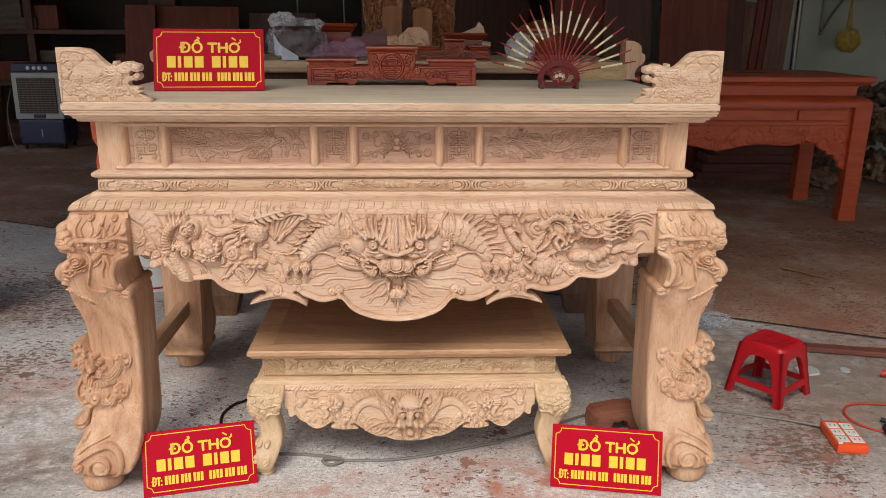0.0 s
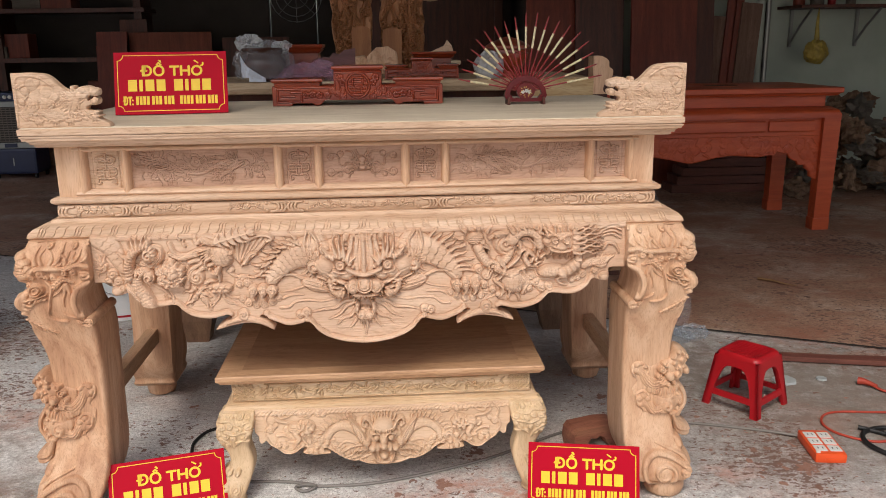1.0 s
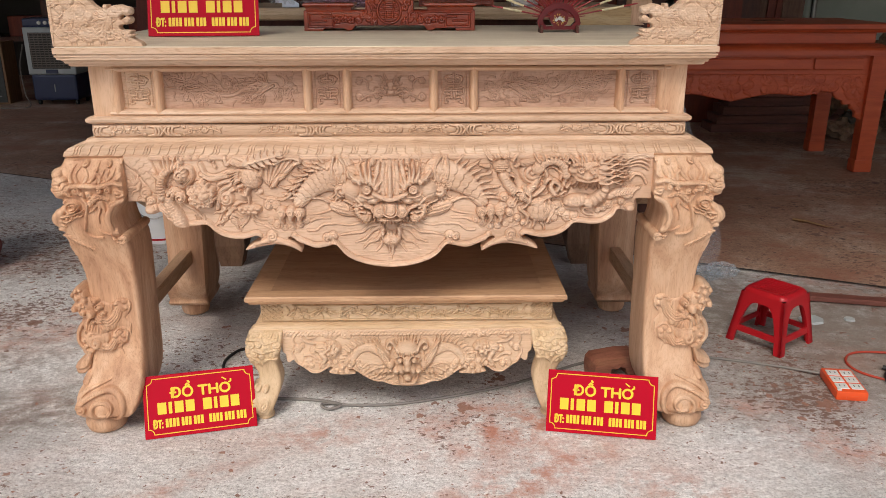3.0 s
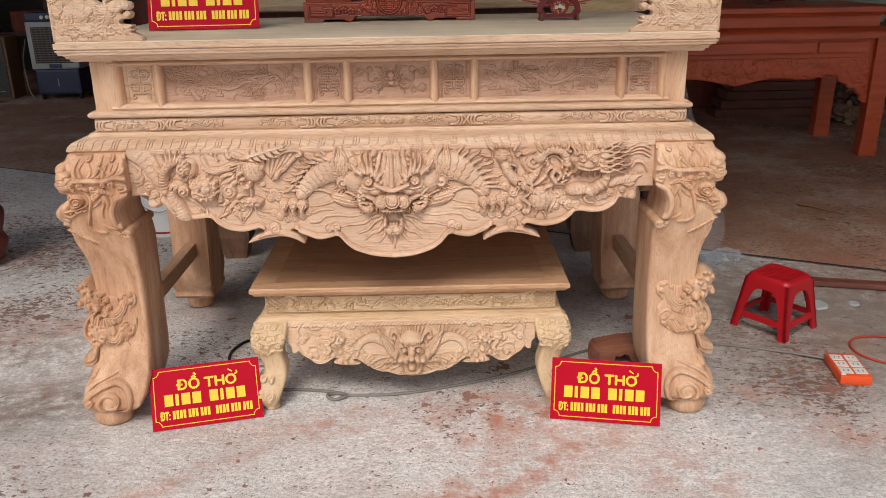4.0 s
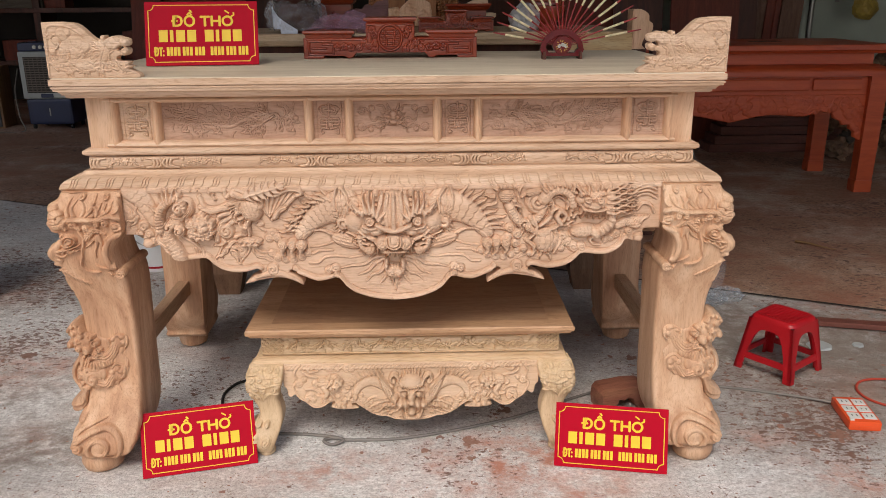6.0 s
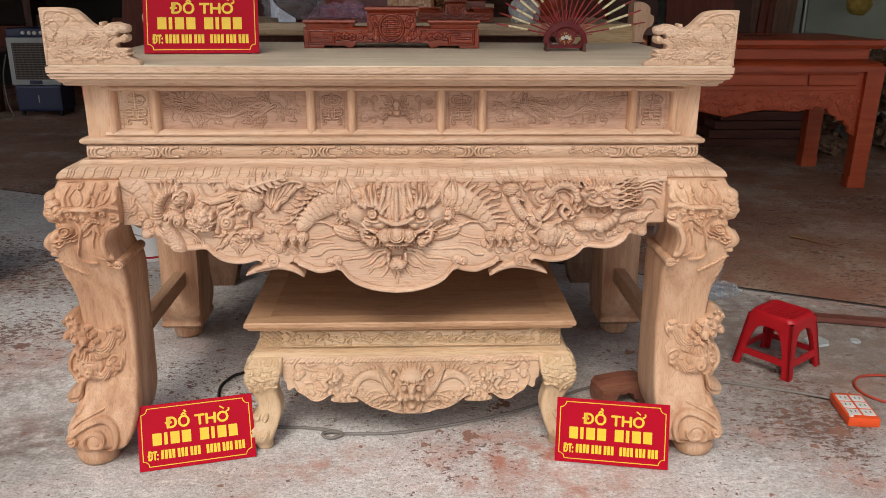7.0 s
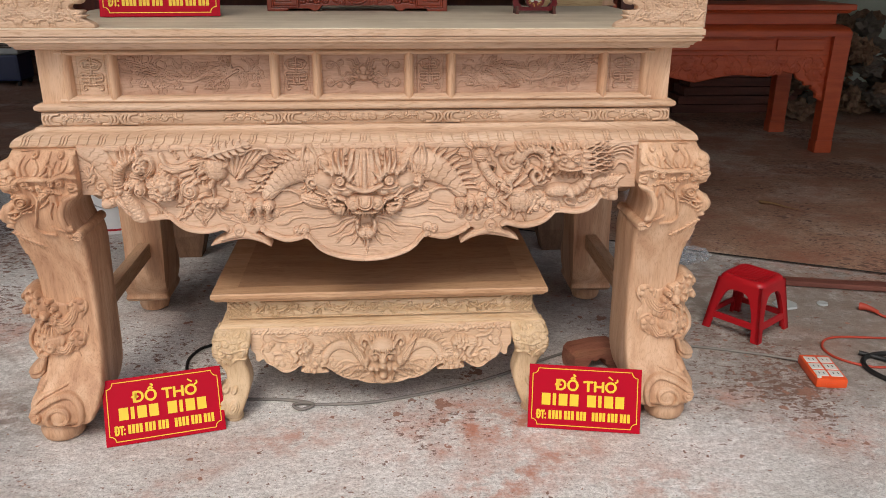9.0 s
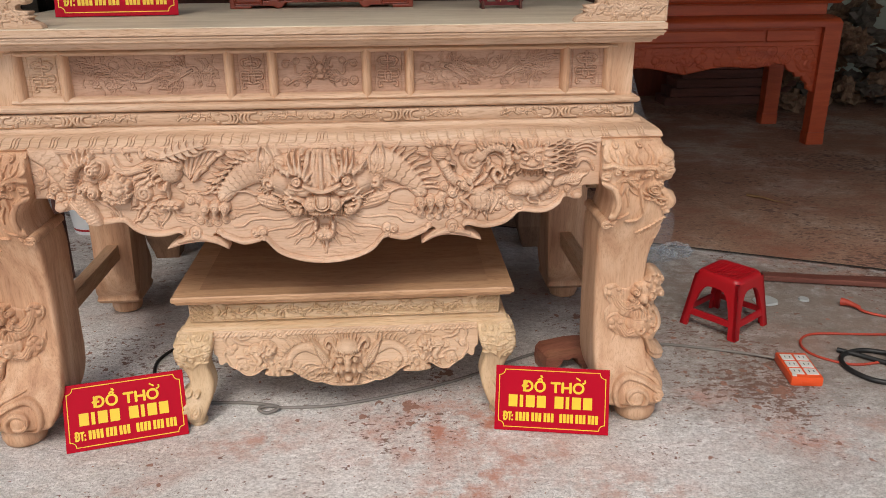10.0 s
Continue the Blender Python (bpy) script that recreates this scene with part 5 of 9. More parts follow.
LEG = [(0.055, 0.895, 1.02, -0.065, 0.09), (0.066, 0.874, 1.03, -0.085, 0.12), (0.10, 0.848, 1.035, -0.092, 0.15), (0.15, 0.832, 1.025, -0.075, 0.17), (0.21, 0.827, 1.0, -0.045, 0.18), (0.28, 0.826, 0.990, -0.022, 0.18), (0.36, 0.825, 0.985, -0.010, 0.18), (0.45, 0.824, 0.983, -0.006, 0.18),
       (0.55, 0.822, 0.985, -0.014, 0.18), (0.62, 0.820, 0.997, -0.030, 0.175), (0.655, 0.824, 1.004, -0.040, 0.17), (0.68, 0.840, 1.010, -0.046, 0.17), (0.712, 0.850, 1.013, -0.052, 0.17), (0.745, 0.852, 1.012, -0.053, 0.17), (0.775, 0.836, 1.0, -0.049, 0.165), (0.80, 0.816, 1.004, -0.049, 0.165), (0.83, 0.815, 1.012, -0.052, 0.165), (0.88, 0.815, 1.005, -0.042, 0.165), (0.916, 0.815, 0.992, -0.018, 0.165)]
lf = Relief(-0.03, 0.30, 0.04, 0.93, 0.0012)
ls = Relief(-0.03, 0.30, 0.04, 0.93, 0.0028)
lr = np.random.default_rng(31)
# bottom volute with its leaf
def leg_uv(p):
    """A place on the outer left leg's face as (distance from the inner edge, height)."""
    x, z = p
    k = np.interp(z, [r[0] for r in LEG], [r[1] for r in LEG]), np.interp(z, [r[0] for r in LEG], [r[2] for r in LEG])
    return (-x - k[0]) / (k[1] - k[0]) * 0.21, z


for r in (lf, ls):
    r.cut = 0.0022
vol = smooth_line([leg_uv(p) for p in ((-1.037, 0.053), (-1.043, 0.088), (-1.020, 0.121), (-0.979, 0.149), (-0.931, 0.164), (-0.899, 0.146), (-0.888, 0.109), (-0.901, 0.072), (-0.934, 0.049), (-0.970, 0.054), (-0.989, 0.082), (-0.985, 0.109), (-0.960, 0.125), (-0.935, 0.117), (-0.929, 0.093), (-0.947, 0.074), (-0.966, 0.081))], 3)
lf.stroke([tuple(p) for p in vol[::2]], 0.0125, 0.0085, 0.015, n=3)
lf.dome(*leg_uv((-0.955, 0.098)), 0.030, 0.027, 0.010, power=0.7)
lf.stroke([leg_uv(p) for p in ((-1.038, 0.121), (-1.012, 0.154), (-0.975, 0.173), (-0.930, 0.191))], 0.011, 0.003, 0.013, kind="hair", n=8)
lf.stroke([leg_uv(p) for p in ((-1.039, 0.074), (-1.035, 0.101), (-1.018, 0.121), (-0.986, 0.140))], 0.009, 0.005, 0.012)
lf.scroll(*leg_uv((-1.021, 0.097)), 0.017, 0.016, turns=1.4)
ls.scroll(0.075, 0.118, 0.058, 0.026, turns=2.2, hand=-1)
ls.stroke([(0.0, 0.19), (0.05, 0.205), (0.10, 0.19), (0.14, 0.14)], 0.018, 0.008, 0.018, kind="hair")
# leg head: leaves and volutes over a wavy brow, beast mask with whisker and leaf below
w = lambda *pts: [leg_uv(p) for p in pts]
for p, r in (((-0.920, 0.907), 0.0135), ((-0.850, 0.905), 0.0125), ((-0.815, 0.908), 0.0090), ((-0.886, 0.889), 0.0080)):
    lf.scroll(*leg_uv(p), r, 0.014, turns=1.5)
for pts in (((-0.961, 0.846), (-0.964, 0.875), (-0.949, 0.905)), ((-0.943, 0.846), (-0.949, 0.875), (-0.935, 0.896)), ((-0.923, 0.846), (-0.913, 0.872), (-0.920, 0.893)), ((-0.909, 0.846), (-0.889, 0.875), (-0.878, 0.913)), ((-0.896, 0.844), (-0.873, 0.868), (-0.862, 0.889)), ((-0.876, 0.844), (-0.876, 0.868), (-0.894, 0.886)), ((-0.866, 0.846), (-0.839, 0.872), (-0.830, 0.893)), ((-0.845, 0.847), (-0.823, 0.865), (-0.810, 0.889)), ((-0.849, 0.846), (-0.855, 0.868), (-0.848, 0.886))):
    lf.stroke(w(*pts), 0.0088, 0.0020, 0.012, kind="hair", n=7)
lf.stroke(w((-0.959, 0.917), (-0.903, 0.920), (-0.845, 0.920), (-0.799, 0.918)), 0.0030, h=0.006)
lf.stroke(w((-0.801, 0.917), (-0.807, 0.889), (-0.806, 0.858)), 0.0045, h=0.008)
for p, r in (((-1.007, 0.868), 0.022), ((-0.989, 0.857), 0.018), ((-1.014, 0.842), 0.021), ((-0.996, 0.829), 0.019), ((-0.980, 0.842), 0.014), ((-1.005, 0.822), 0.016)):
    lf.dome(*leg_uv(p), r, r * 0.85, 0.016, power=0.35)
lf.stroke(w((-1.018, 0.813), (-0.983, 0.823), (-0.964, 0.839), (-0.924, 0.841), (-0.874, 0.839), (-0.839, 0.850), (-0.815, 0.842)), 0.0085, 0.0070, 0.015, n=8)
for p, r in (((-0.951, 0.826), 0.0165), ((-0.915, 0.814), 0.0125), ((-0.881, 0.827), 0.0110), ((-0.856, 0.829), 0.0135), ((-0.828, 0.816), 0.0175), ((-0.936, 0.813), 0.010), ((-0.975, 0.816), 0.010), ((-0.853, 0.780), 0.012), ((-0.987, 0.792), 0.012)):
    lf.scroll(*leg_uv(p), r, 0.015, turns=1.4)
lf.stroke(w((-0.917, 0.786), (-0.889, 0.807), (-0.860, 0.796)), 0.013, 0.004, 0.013, kind="vein", pitch=0.010, swell=0.3)
for pts in (((-0.889, 0.789), (-0.905, 0.768), (-0.921, 0.757)), ((-0.887, 0.789), (-0.888, 0.759), (-0.892, 0.724)), ((-0.883, 0.789), (-0.872, 0.765), (-0.870, 0.753))):
    lf.stroke(w(*pts), 0.0080, 0.0032, 0.010, n=7)
lf.stroke(w((-0.937, 0.804), (-0.925, 0.780), (-0.931, 0.736), (-0.940, 0.700), (-0.922, 0.679), (-0.891, 0.675)), 0.0052, 0.0036, 0.012, n=8)
lf.dome(*leg_uv((-0.969, 0.776)), 0.034, 0.024, 0.014, turn=0.3, power=0.6)
for r in (0.019, 0.010):
    p = leg_uv((-0.967, 0.776))
    lf.stroke([(p[0] + 1.25 * r * math.cos(q), p[1] + 0.8 * r * math.sin(q)) for q in [2 * math.pi * k / 12 for k in range(13)]], 0.0028, h=0.006, up=0.013, n=2)
lf.dome(*leg_uv((-1.014, 0.763)), 0.030, 0.020, 0.018, power=0.6)
lf.stroke(w((-1.036, 0.741), (-1.004, 0.745), (-0.972, 0.751), (-0.940, 0.763)), 0.0055, 0.004, 0.014, n=8)
lf.stroke(w((-1.029, 0.727), (-1.006, 0.733), (-0.989, 0.729), (-0.968, 0.742), (-0.942, 0.748)), 0.0055, 0.004, 0.012, n=8)
for k in range(5):
    q = np.array(leg_uv((-1.020, 0.731))) * (1 - k / 4) + np.array(leg_uv((-0.956, 0.748))) * (k / 4)
    lf.dome(*q, 0.0060, 0.0055, 0.012)
lf.stroke(w((-1.020, 0.712), (-1.010, 0.724), (-0.997, 0.715)), 0.008, 0.005, 0.012)
lf.stroke(w((-0.819, 0.794), (-0.848, 0.780), (-0.865, 0.747), (-0.864, 0.715), (-0.855, 0.693), (-0.840, 0.696)), 0.0125, 0.010, 0.015, n=9)
lf.stroke(w((-0.897, 0.701), (-0.881, 0.690), (-0.859, 0.684)), 0.0045, 0.003, 0.008)
lf.scroll(*leg_uv((-0.854, 0.666)), 0.0140, 0.012, turns=1.3)
lf.stroke(w((-1.018, 0.688), (-0.996, 0.679), (-0.968, 0.657), (-0.927, 0.633)), 0.0042, 0.0020, 0.010, n=8)
for k in range(8):
    q = np.array(leg_uv((-1.018, 0.688))) * (1 - k / 8) + np.array(leg_uv((-0.936, 0.636))) * (k / 8)
    size = 0.040 * (1 - 0.55 * k / 8)
    lf.flame(*q, -112, size, 0.0058, 0.007, -0.4, kind="vein")
    lf.flame(*q, -178, size * 0.8, 0.0050, 0.006, 0.4, kind="vein")
for k in range(9):
    ls.flame(0.012 + 0.013 * k, 0.650 - 0.008 * k, -112 + 3 * k, 0.075, 0.006, 0.009, 0.5, kind="vein")
ls.stroke([(0.0, 0.812), (0.06, 0.803), (0.13, 0.808), (0.17, 0.80)], 0.011, 0.009, 0.018, n=8)
ls.dome(0.030, 0.738, 0.062, 0.036, 0.030, turn=-0.1, power=0.6)
ls.scroll(0.048, 0.742, 0.0185, 0.014, up=0.024, turns=2.0)
ls.stroke([(0.0, 0.706), (0.05, 0.694), (0.11, 0.712)], 0.008, 0.005, 0.016)
for k in range(5):
    ls.stroke([(0.09, 0.755 - 0.012 * k), (0.125, 0.758 - 0.016 * k), (0.155, 0.75 - 0.018 * k)], 0.006, 0.003, 0.012, kind="hair")
for k in range(3):
    for q in range(3):
        ls.dome(0.012 + 0.030 * k + 0.013 * (q % 2), 0.828 + 0.025 * q, 0.020, 0.016, 0.020, power=0.35)
for k in range(8):
    ls.flame(0.085 + 0.012 * k, 0.822 + 0.010 * (k % 3), 80 + 10 * (k % 4), 0.055, 0.006, 0.010, (-1) ** k, kind="vein")
    ls.scroll(0.085 + 0.022 * (k % 4), 0.785 - 0.012 * (k // 4), 0.011, 0.012)
for r in (lf, ls):
    r.soften(1)
    r.H *= 1.15 if r is lf else 1.0
    r.tools(0.00018, 0.010, 3)

# lion clinging to the outer corner, with the tuft under its tail
lion_pts = [(-1.006, 0.499), (-1.030, 0.488), (-1.049, 0.469), (-1.051, 0.444), (-1.039, 0.438), (-1.054, 0.421), (-1.051, 0.400), (-1.028, 0.388), (-1.028, 0.369), (-1.045, 0.347), (-1.055, 0.319), (-1.052, 0.293), (-1.032, 0.276), (-1.024, 0.260), (-1.041, 0.238), (-1.065, 0.216), (-1.065, 0.196), (-1.055, 0.188), (-1.029, 0.195), (-1.005, 0.217), (-0.991, 0.259), (-0.971, 0.274), (-0.941, 0.283), (-0.923, 0.276), (-0.899, 0.282), (-0.883, 0.256), (-0.885, 0.278), (-0.890, 0.291), (-0.867, 0.310), (-0.856, 0.338), (-0.855, 0.370), (-0.870, 0.389), (-0.852, 0.414), (-0.848, 0.442), (-0.865, 0.459), (-0.890, 0.458), (-0.909, 0.443), (-0.933, 0.447), (-0.950, 0.460), (-0.971, 0.463), (-0.987, 0.485)]
lion_out = [tuple(p) for p in smooth_line(lion_pts, 3, closed=True)]
lx = [p[0] for p in lion_out]
lz = [p[1] for p in lion_out]
li = Relief(min(lx) - 0.002, max(lx) + 0.002, min(lz) - 0.002, max(lz) + 0.002, 0.0014)
li.cut = 0.0018
# mane and head
li.dome(*(-1.014, 0.445), 0.056, 0.050, 0.034, power=0.5)
for p, r, h in (((-1.026, 0.484), 0.015, 0.044), ((-1.004, 0.492), 0.014, 0.042), ((-0.986, 0.478), 0.015, 0.046), ((-1.044, 0.464), 0.015, 0.044), ((-1.021, 0.460), 0.014, 0.050), ((-0.992, 0.456), 0.013, 0.048), ((-1.044, 0.417), 0.019, 0.050), ((-0.978, 0.408), 0.017, 0.048), ((-1.010, 0.437), 0.010, 0.054)):
    li.dome(*p, r, r * 0.9, h, power=0.42)
    li.scroll(*p, r * 0.62, 0.006, up=h - 0.004, turns=1.2)
li.scroll(*(-1.006, 0.414), 0.021, 0.054, turns=1.5)
li.stroke([(-1.053, 0.438), (-1.028, 0.434), (-0.998, 0.433)], 0.005, 0.004, 0.050)
for p, r in (((-0.960, 0.452), 0.0125), ((-0.951, 0.431), 0.0145), ((-0.941, 0.408), 0.0115), ((-0.948, 0.387), 0.0110), ((-0.973, 0.379), 0.0105), ((-0.993, 0.383), 0.0095)):
    li.scroll(*p, r, 0.046, turns=1.5)
# raised foreleg and its paw
li.stroke([(-0.951, 0.387), (-0.926, 0.377), (-0.903, 0.396), (-0.890, 0.422)], 0.020, 0.014, 0.032, kind="hair", n=8)
for c, toes in (((-0.879, 0.436), ((-0.897, 0.443), (-0.884, 0.455), (-0.869, 0.449), (-0.865, 0.428))), ((-0.894, 0.326), ((-0.907, 0.332), (-0.892, 0.342), (-0.880, 0.332), (-0.880, 0.314)))):
    li.dome(*c, 0.027, 0.024, 0.022, power=0.5)
    for p in toes:
        li.dome(*p, 0.0105, 0.0095, 0.034, power=0.42)
li.stroke([(-0.909, 0.421), (-0.909, 0.447), (-0.887, 0.462), (-0.861, 0.460), (-0.850, 0.435), (-0.862, 0.409)], 0.0038, h=0.020, n=8)
li.stroke([(-0.913, 0.340), (-0.892, 0.357), (-0.869, 0.345), (-0.873, 0.316)], 0.0036, h=0.020, n=8)
li.stroke([(-0.853, 0.426), (-0.863, 0.397), (-0.853, 0.378), (-0.860, 0.351), (-0.854, 0.327), (-0.870, 0.308), (-0.892, 0.297), (-0.882, 0.265)], 0.0045, 0.0025, 0.013, n=8)
# belly, back curls, haunch and hind leg
li.dome(*(-0.982, 0.325), 0.055, 0.040, 0.030, power=0.5)
li.stroke([(-0.998, 0.362), (-0.960, 0.354), (-0.917, 0.365)], 0.019, 0.014, 0.034, kind="ribs", pitch=0.010, n=8)
for p, r in (((-1.007, 0.345), 0.010), ((-1.016, 0.316), 0.014), ((-1.011, 0.290), 0.011), ((-0.987, 0.339), 0.009)):
    li.scroll(*p, r, 0.042, turns=1.5)
li.stroke([(-0.962, 0.301), (-0.930, 0.289), (-0.910, 0.314)], 0.018, 0.013, 0.036, kind="hair", n=8)
li.scroll(*(-0.969, 0.311), 0.027, 0.048, turns=1.4)
for k in range(4):
    li.stroke([(x - 0.007 * k, z - 0.004 * k) for x, z in ((-1.014, 0.368), (-1.034, 0.336), (-1.038, 0.306), (-1.017, 0.284), (-0.984, 0.280))], 0.0062, 0.0050, 0.034 - 0.004 * k, n=7)
# tail tuft
for k in range(4):
    li.stroke([(x - 0.001 * k, z + 0.007 * (1.5 - k)) for x, z in ((-0.995, 0.262), (-1.012, 0.239), (-1.039, 0.225), (-1.060, 0.221))], 0.0072, 0.0050, 0.028 - 0.002 * k, n=6)
li.H *= 0.66
li.soften(1)
li.H *= 0.55 + 0.45 * np.clip((-0.895 - li.X) / 0.07, 0, 1)
li.tools(0.0003, 0.008, 8)


def lion_front(x, z):
    """Lies on the leg's bowed face and wraps back round its outer corner."""
    face = np.interp(z, [r[0] for r in LEG], [r[3] for r in LEG])
    return face - 0.004 + 0.055 * np.clip((-x - 0.965) / 0.10, 0, 1) ** 1.5


lion = carved_plate("lion_carving", li, lion_out, lion_front, 0.055, RAW_ZL, altar, "carved lion clinging to the leg's outer corner", 0.013)
lion_right = new("lion_carving", lion.data)
lion_right.parent = altar
lion_right.matrix_basis = Matrix.Diagonal((-1, 1, 1, 1))
lion_right.material_slots[0].link = "OBJECT"
lion_right.material_slots[0].material = RAW_Z
tagged(lion_right, "carved lion clinging to the leg's outer corner")
front_leg = carved_leg("leg", LEG, lf, ls, RAW_Z, altar, "carved leg with a beast mask, lion and scroll foot", (170, 60, 8, 16), 620, 0.013)
foot_bm = lathe([(0.050, 0.0), (0.060, 0.006), (0.067, 0.025), (0.066, 0.045), (0.058, 0.058), (0.04, 0.062)], (0.975, -0.022, 0.0), 28)
front_foot = part("ball_foot", foot_bm, RAW_Z, altar, smooth=40)
# rolled scroll where the leg passes under the apron
br = bmesh.new()
turns_ = [(0.003 + 0.0100 * k / 26, 0.5 * k) for k in range(27)]
loops(br, [[(0.832 + 0.0145 * math.cos(a), y, 0.668 + 0.0145 * math.sin(a)) for a in [2 * math.pi * k / 18 for k in range(18)]] for y in (-0.052, 0.165)])
tube([(0.832 + r * math.cos(a), -0.053, 0.668 + r * math.sin(a)) for r, a in turns_], 0.0032, 6, 2, br)
front_curl = part("leg_curl", br, RAW_Z, altar, smooth=50)
for ob in (front_leg, front_foot, front_curl):
    o = new(ob.name.split(".")[0], ob.data)
    o.parent = altar
    o.matrix_basis = Matrix.Diagonal((-1, 1, 1, 1))
    o.material_slots[0].link = "OBJECT"
    o.material_slots[0].material = RAW_ZL
    if ob is front_leg:
        tagged(o, "carved leg with a beast mask, lion and scroll foot")
# back legs: plain bowed posts, cut to a point over a turned foot
for s in (-1, 1):
    rows = [(0.060, 0.900, 0.990, 0.94, 1.02), (0.064, 0.885, 1.0, 0.91, 1.03), (0.12, 0.850, 1.015, 0.825, 1.04), (0.19, 0.835, 1.0, 0.775, 1.03), (0.30, 0.828, 0.985, 0.765, 0.97), (0.45, 0.824, 0.983, 0.765, 0.955), (0.60, 0.822, 0.99, 0.77, 0.97), (0.70, 0.830, 1.005, 0.775, 0.99), (0.80, 0.818, 1.0, 0.78, 0.99), (0.916, 0.815, 0.99, 0.78, 0.96)]
    blank = Relief(-0.03, 0.30, 0.04, 0.93, 0.01)
    leg = carved_leg("leg", rows, blank, blank, RAW_ZL, altar, "plain bowed back leg on a turned foot", (10, 10, 8, 10), 50, 0.012)
    leg.matrix_basis = Matrix.Diagonal((s, 1, 1, 1))
    foot = part("ball_foot", lathe([(0.046, 0.0), (0.056, 0.006), (0.062, 0.025), (0.060, 0.045), (0.052, 0.058), (0.04, 0.064)], (s * 0.945, 0.965, 0.0), 24), RAW_ZL, altar, smooth=40)
for s in (-1, 1):
    part("stretcher", box(s * 0.90 - 0.022, s * 0.90 + 0.022, 0.15, 0.80, 0.30, 0.36, 0.003), RAW_Y, altar)
    side = extrude_poly([(0.14, 0.915), (0.80, 0.915), (0.80, 0.74), (0.70, 0.70), (0.60, 0.70), (0.47, 0.63), (0.34, 0.70), (0.24, 0.70), (0.14, 0.74)], s * 0.90, s * 0.94)
    for v in side.verts:
        v.co = Vector((v.co.y, v.co.x, v.co.z))
    part("side_apron", side, RAW_Y, altar)
part("rear_apron", extrude_poly([(-0.80, 0.915), (-0.80, 0.74), (-0.5, 0.70), (0, 0.62), (0.5, 0.70), (0.80, 0.74), (0.80, 0.915)], 0.90, 0.94), RAW_X, altar)

# dragon-shaped end ears on the top
ear_r = [(0.986, 1.402), (0.938, 1.403), (0.898, 1.399), (0.877, 1.387), (0.855, 1.365), (0.839, 1.354), (0.827, 1.350), (0.824, 1.363), (0.813, 1.364), (0.811, 1.354), (0.797, 1.361), (0.779, 1.364), (0.764, 1.359), (0.755, 1.357), (0.747, 1.352), (0.748, 1.339), (0.759, 1.333), (0.771, 1.336), (0.780, 1.329), (0.778, 1.321), (0.768, 1.326), (0.758, 1.332), (0.749, 1.326), (0.751, 1.314), (0.762, 1.308), (0.771, 1.310), (0.784, 1.304), (0.781, 1.294), (0.759, 1.293), (0.749, 1.290), (0.753, 1.282), (0.742, 1.278), (0.754, 1.272), (0.736, 1.262), (0.726, 1.256), (0.721, 1.246)]
ear_z = ear_r[-1][1] - TOPZ
ear_l = [(-x, z - ear_z) for x, z in ear_r]
ear_low = [tuple(p) for p in smooth_line(ear_l[1:], 3)]
ear_out = [ear_l[0], *ear_low, (ear_l[0][0], TOPZ)]
e = lambda *pts: [(-x, z - ear_z) for x, z in pts]
er = Relief(ear_l[0][0] - 0.003, ear_l[-1][0] + 0.004, TOPZ - 0.002, ear_l[0][1] + 0.008, 0.0013)
er.cut = 0.0018
er.stroke(e((0.982, 1.254), (0.977, 1.321), (0.973, 1.385), (0.938, 1.393), (0.902, 1.384), (0.872, 1.363)), 0.0030, h=0.005, n=4)
er.stroke(e((0.818, 1.337), (0.829, 1.310), (0.853, 1.285), (0.884, 1.282), (0.898, 1.309), (0.884, 1.330), (0.898, 1.348), (0.927, 1.333), (0.936, 1.303), (0.959, 1.285)), 0.022, 0.013, 0.011, kind="scales", pitch=0.0075, n=9)
ea = np.random.default_rng(3)
for k in range(46):
    p = e((0.818, 1.346))[0] if k % 2 else e((0.896, 1.375))[0]
    er.flame(p[0] - ea.uniform(-0.02, 0.11), p[1] - ea.uniform(0, 0.08), ea.uniform(0, 360), ea.uniform(0.018, 0.04), 0.0030, ea.uniform(0.004, 0.010), ea.choice((-1, 1)))
for k in range(54):
    x0, z0 = e((0.885, 1.318))[0]
    er.dome(x0 - ea.uniform(-0.05, 0.085), z0 - ea.uniform(-0.01, 0.045), ea.uniform(0.003, 0.0050), ea.uniform(0.003, 0.0050), ea.uniform(0.007, 0.010))
for p, r in (((0.892, 1.348), 0.016), ((0.931, 1.369), 0.018), ((0.951, 1.351), 0.012), ((0.868, 1.333), 0.012), ((0.963, 1.321), 0.010), ((0.915, 1.375), 0.010)):
    er.scroll(*e(p)[0], r, 0.010, turns=1.7)
for k in range(12):
    p = e((0.812, 1.334))[0]
    er.flame(p[0] - 0.002 * k, p[1] + 0.012 - 0.005 * k, 178 + 7 * k - 30, 0.040, 0.0038, 0.013, 0.6 * (-1) ** k)
er.dome(*e((0.784, 1.346))[0], 0.030, 0.019, 0.012, turn=0.2, power=0.5)
for p, rx, h in (((0.759, 1.347), 0.0105, 0.018), ((0.775, 1.354), 0.008, 0.017), ((0.791, 1.349), 0.0085, 0.020), ((0.760, 1.319), 0.009, 0.014), ((0.817, 1.356), 0.006, 0.012), ((0.775, 1.339), 0.007, 0.015), ((0.800, 1.337), 0.010, 0.014)):
    er.dome(*e(p)[0], rx, rx * 0.9, h)
er.scroll(*e((0.791, 1.349))[0], 0.006, 0.004, up=0.018, turns=1.2)
for k in range(26):
    p = e((0.730, 1.256))[0]
    u = k / 25
    er.flame(p[0] - 0.235 * u, p[1] + 0.012 + 0.018 * math.sin(2.6 * u) * (k % 2), 150 + 25 * math.sin(k), 0.034, 0.0034, 0.008, 0.6 * (-1) ** k)
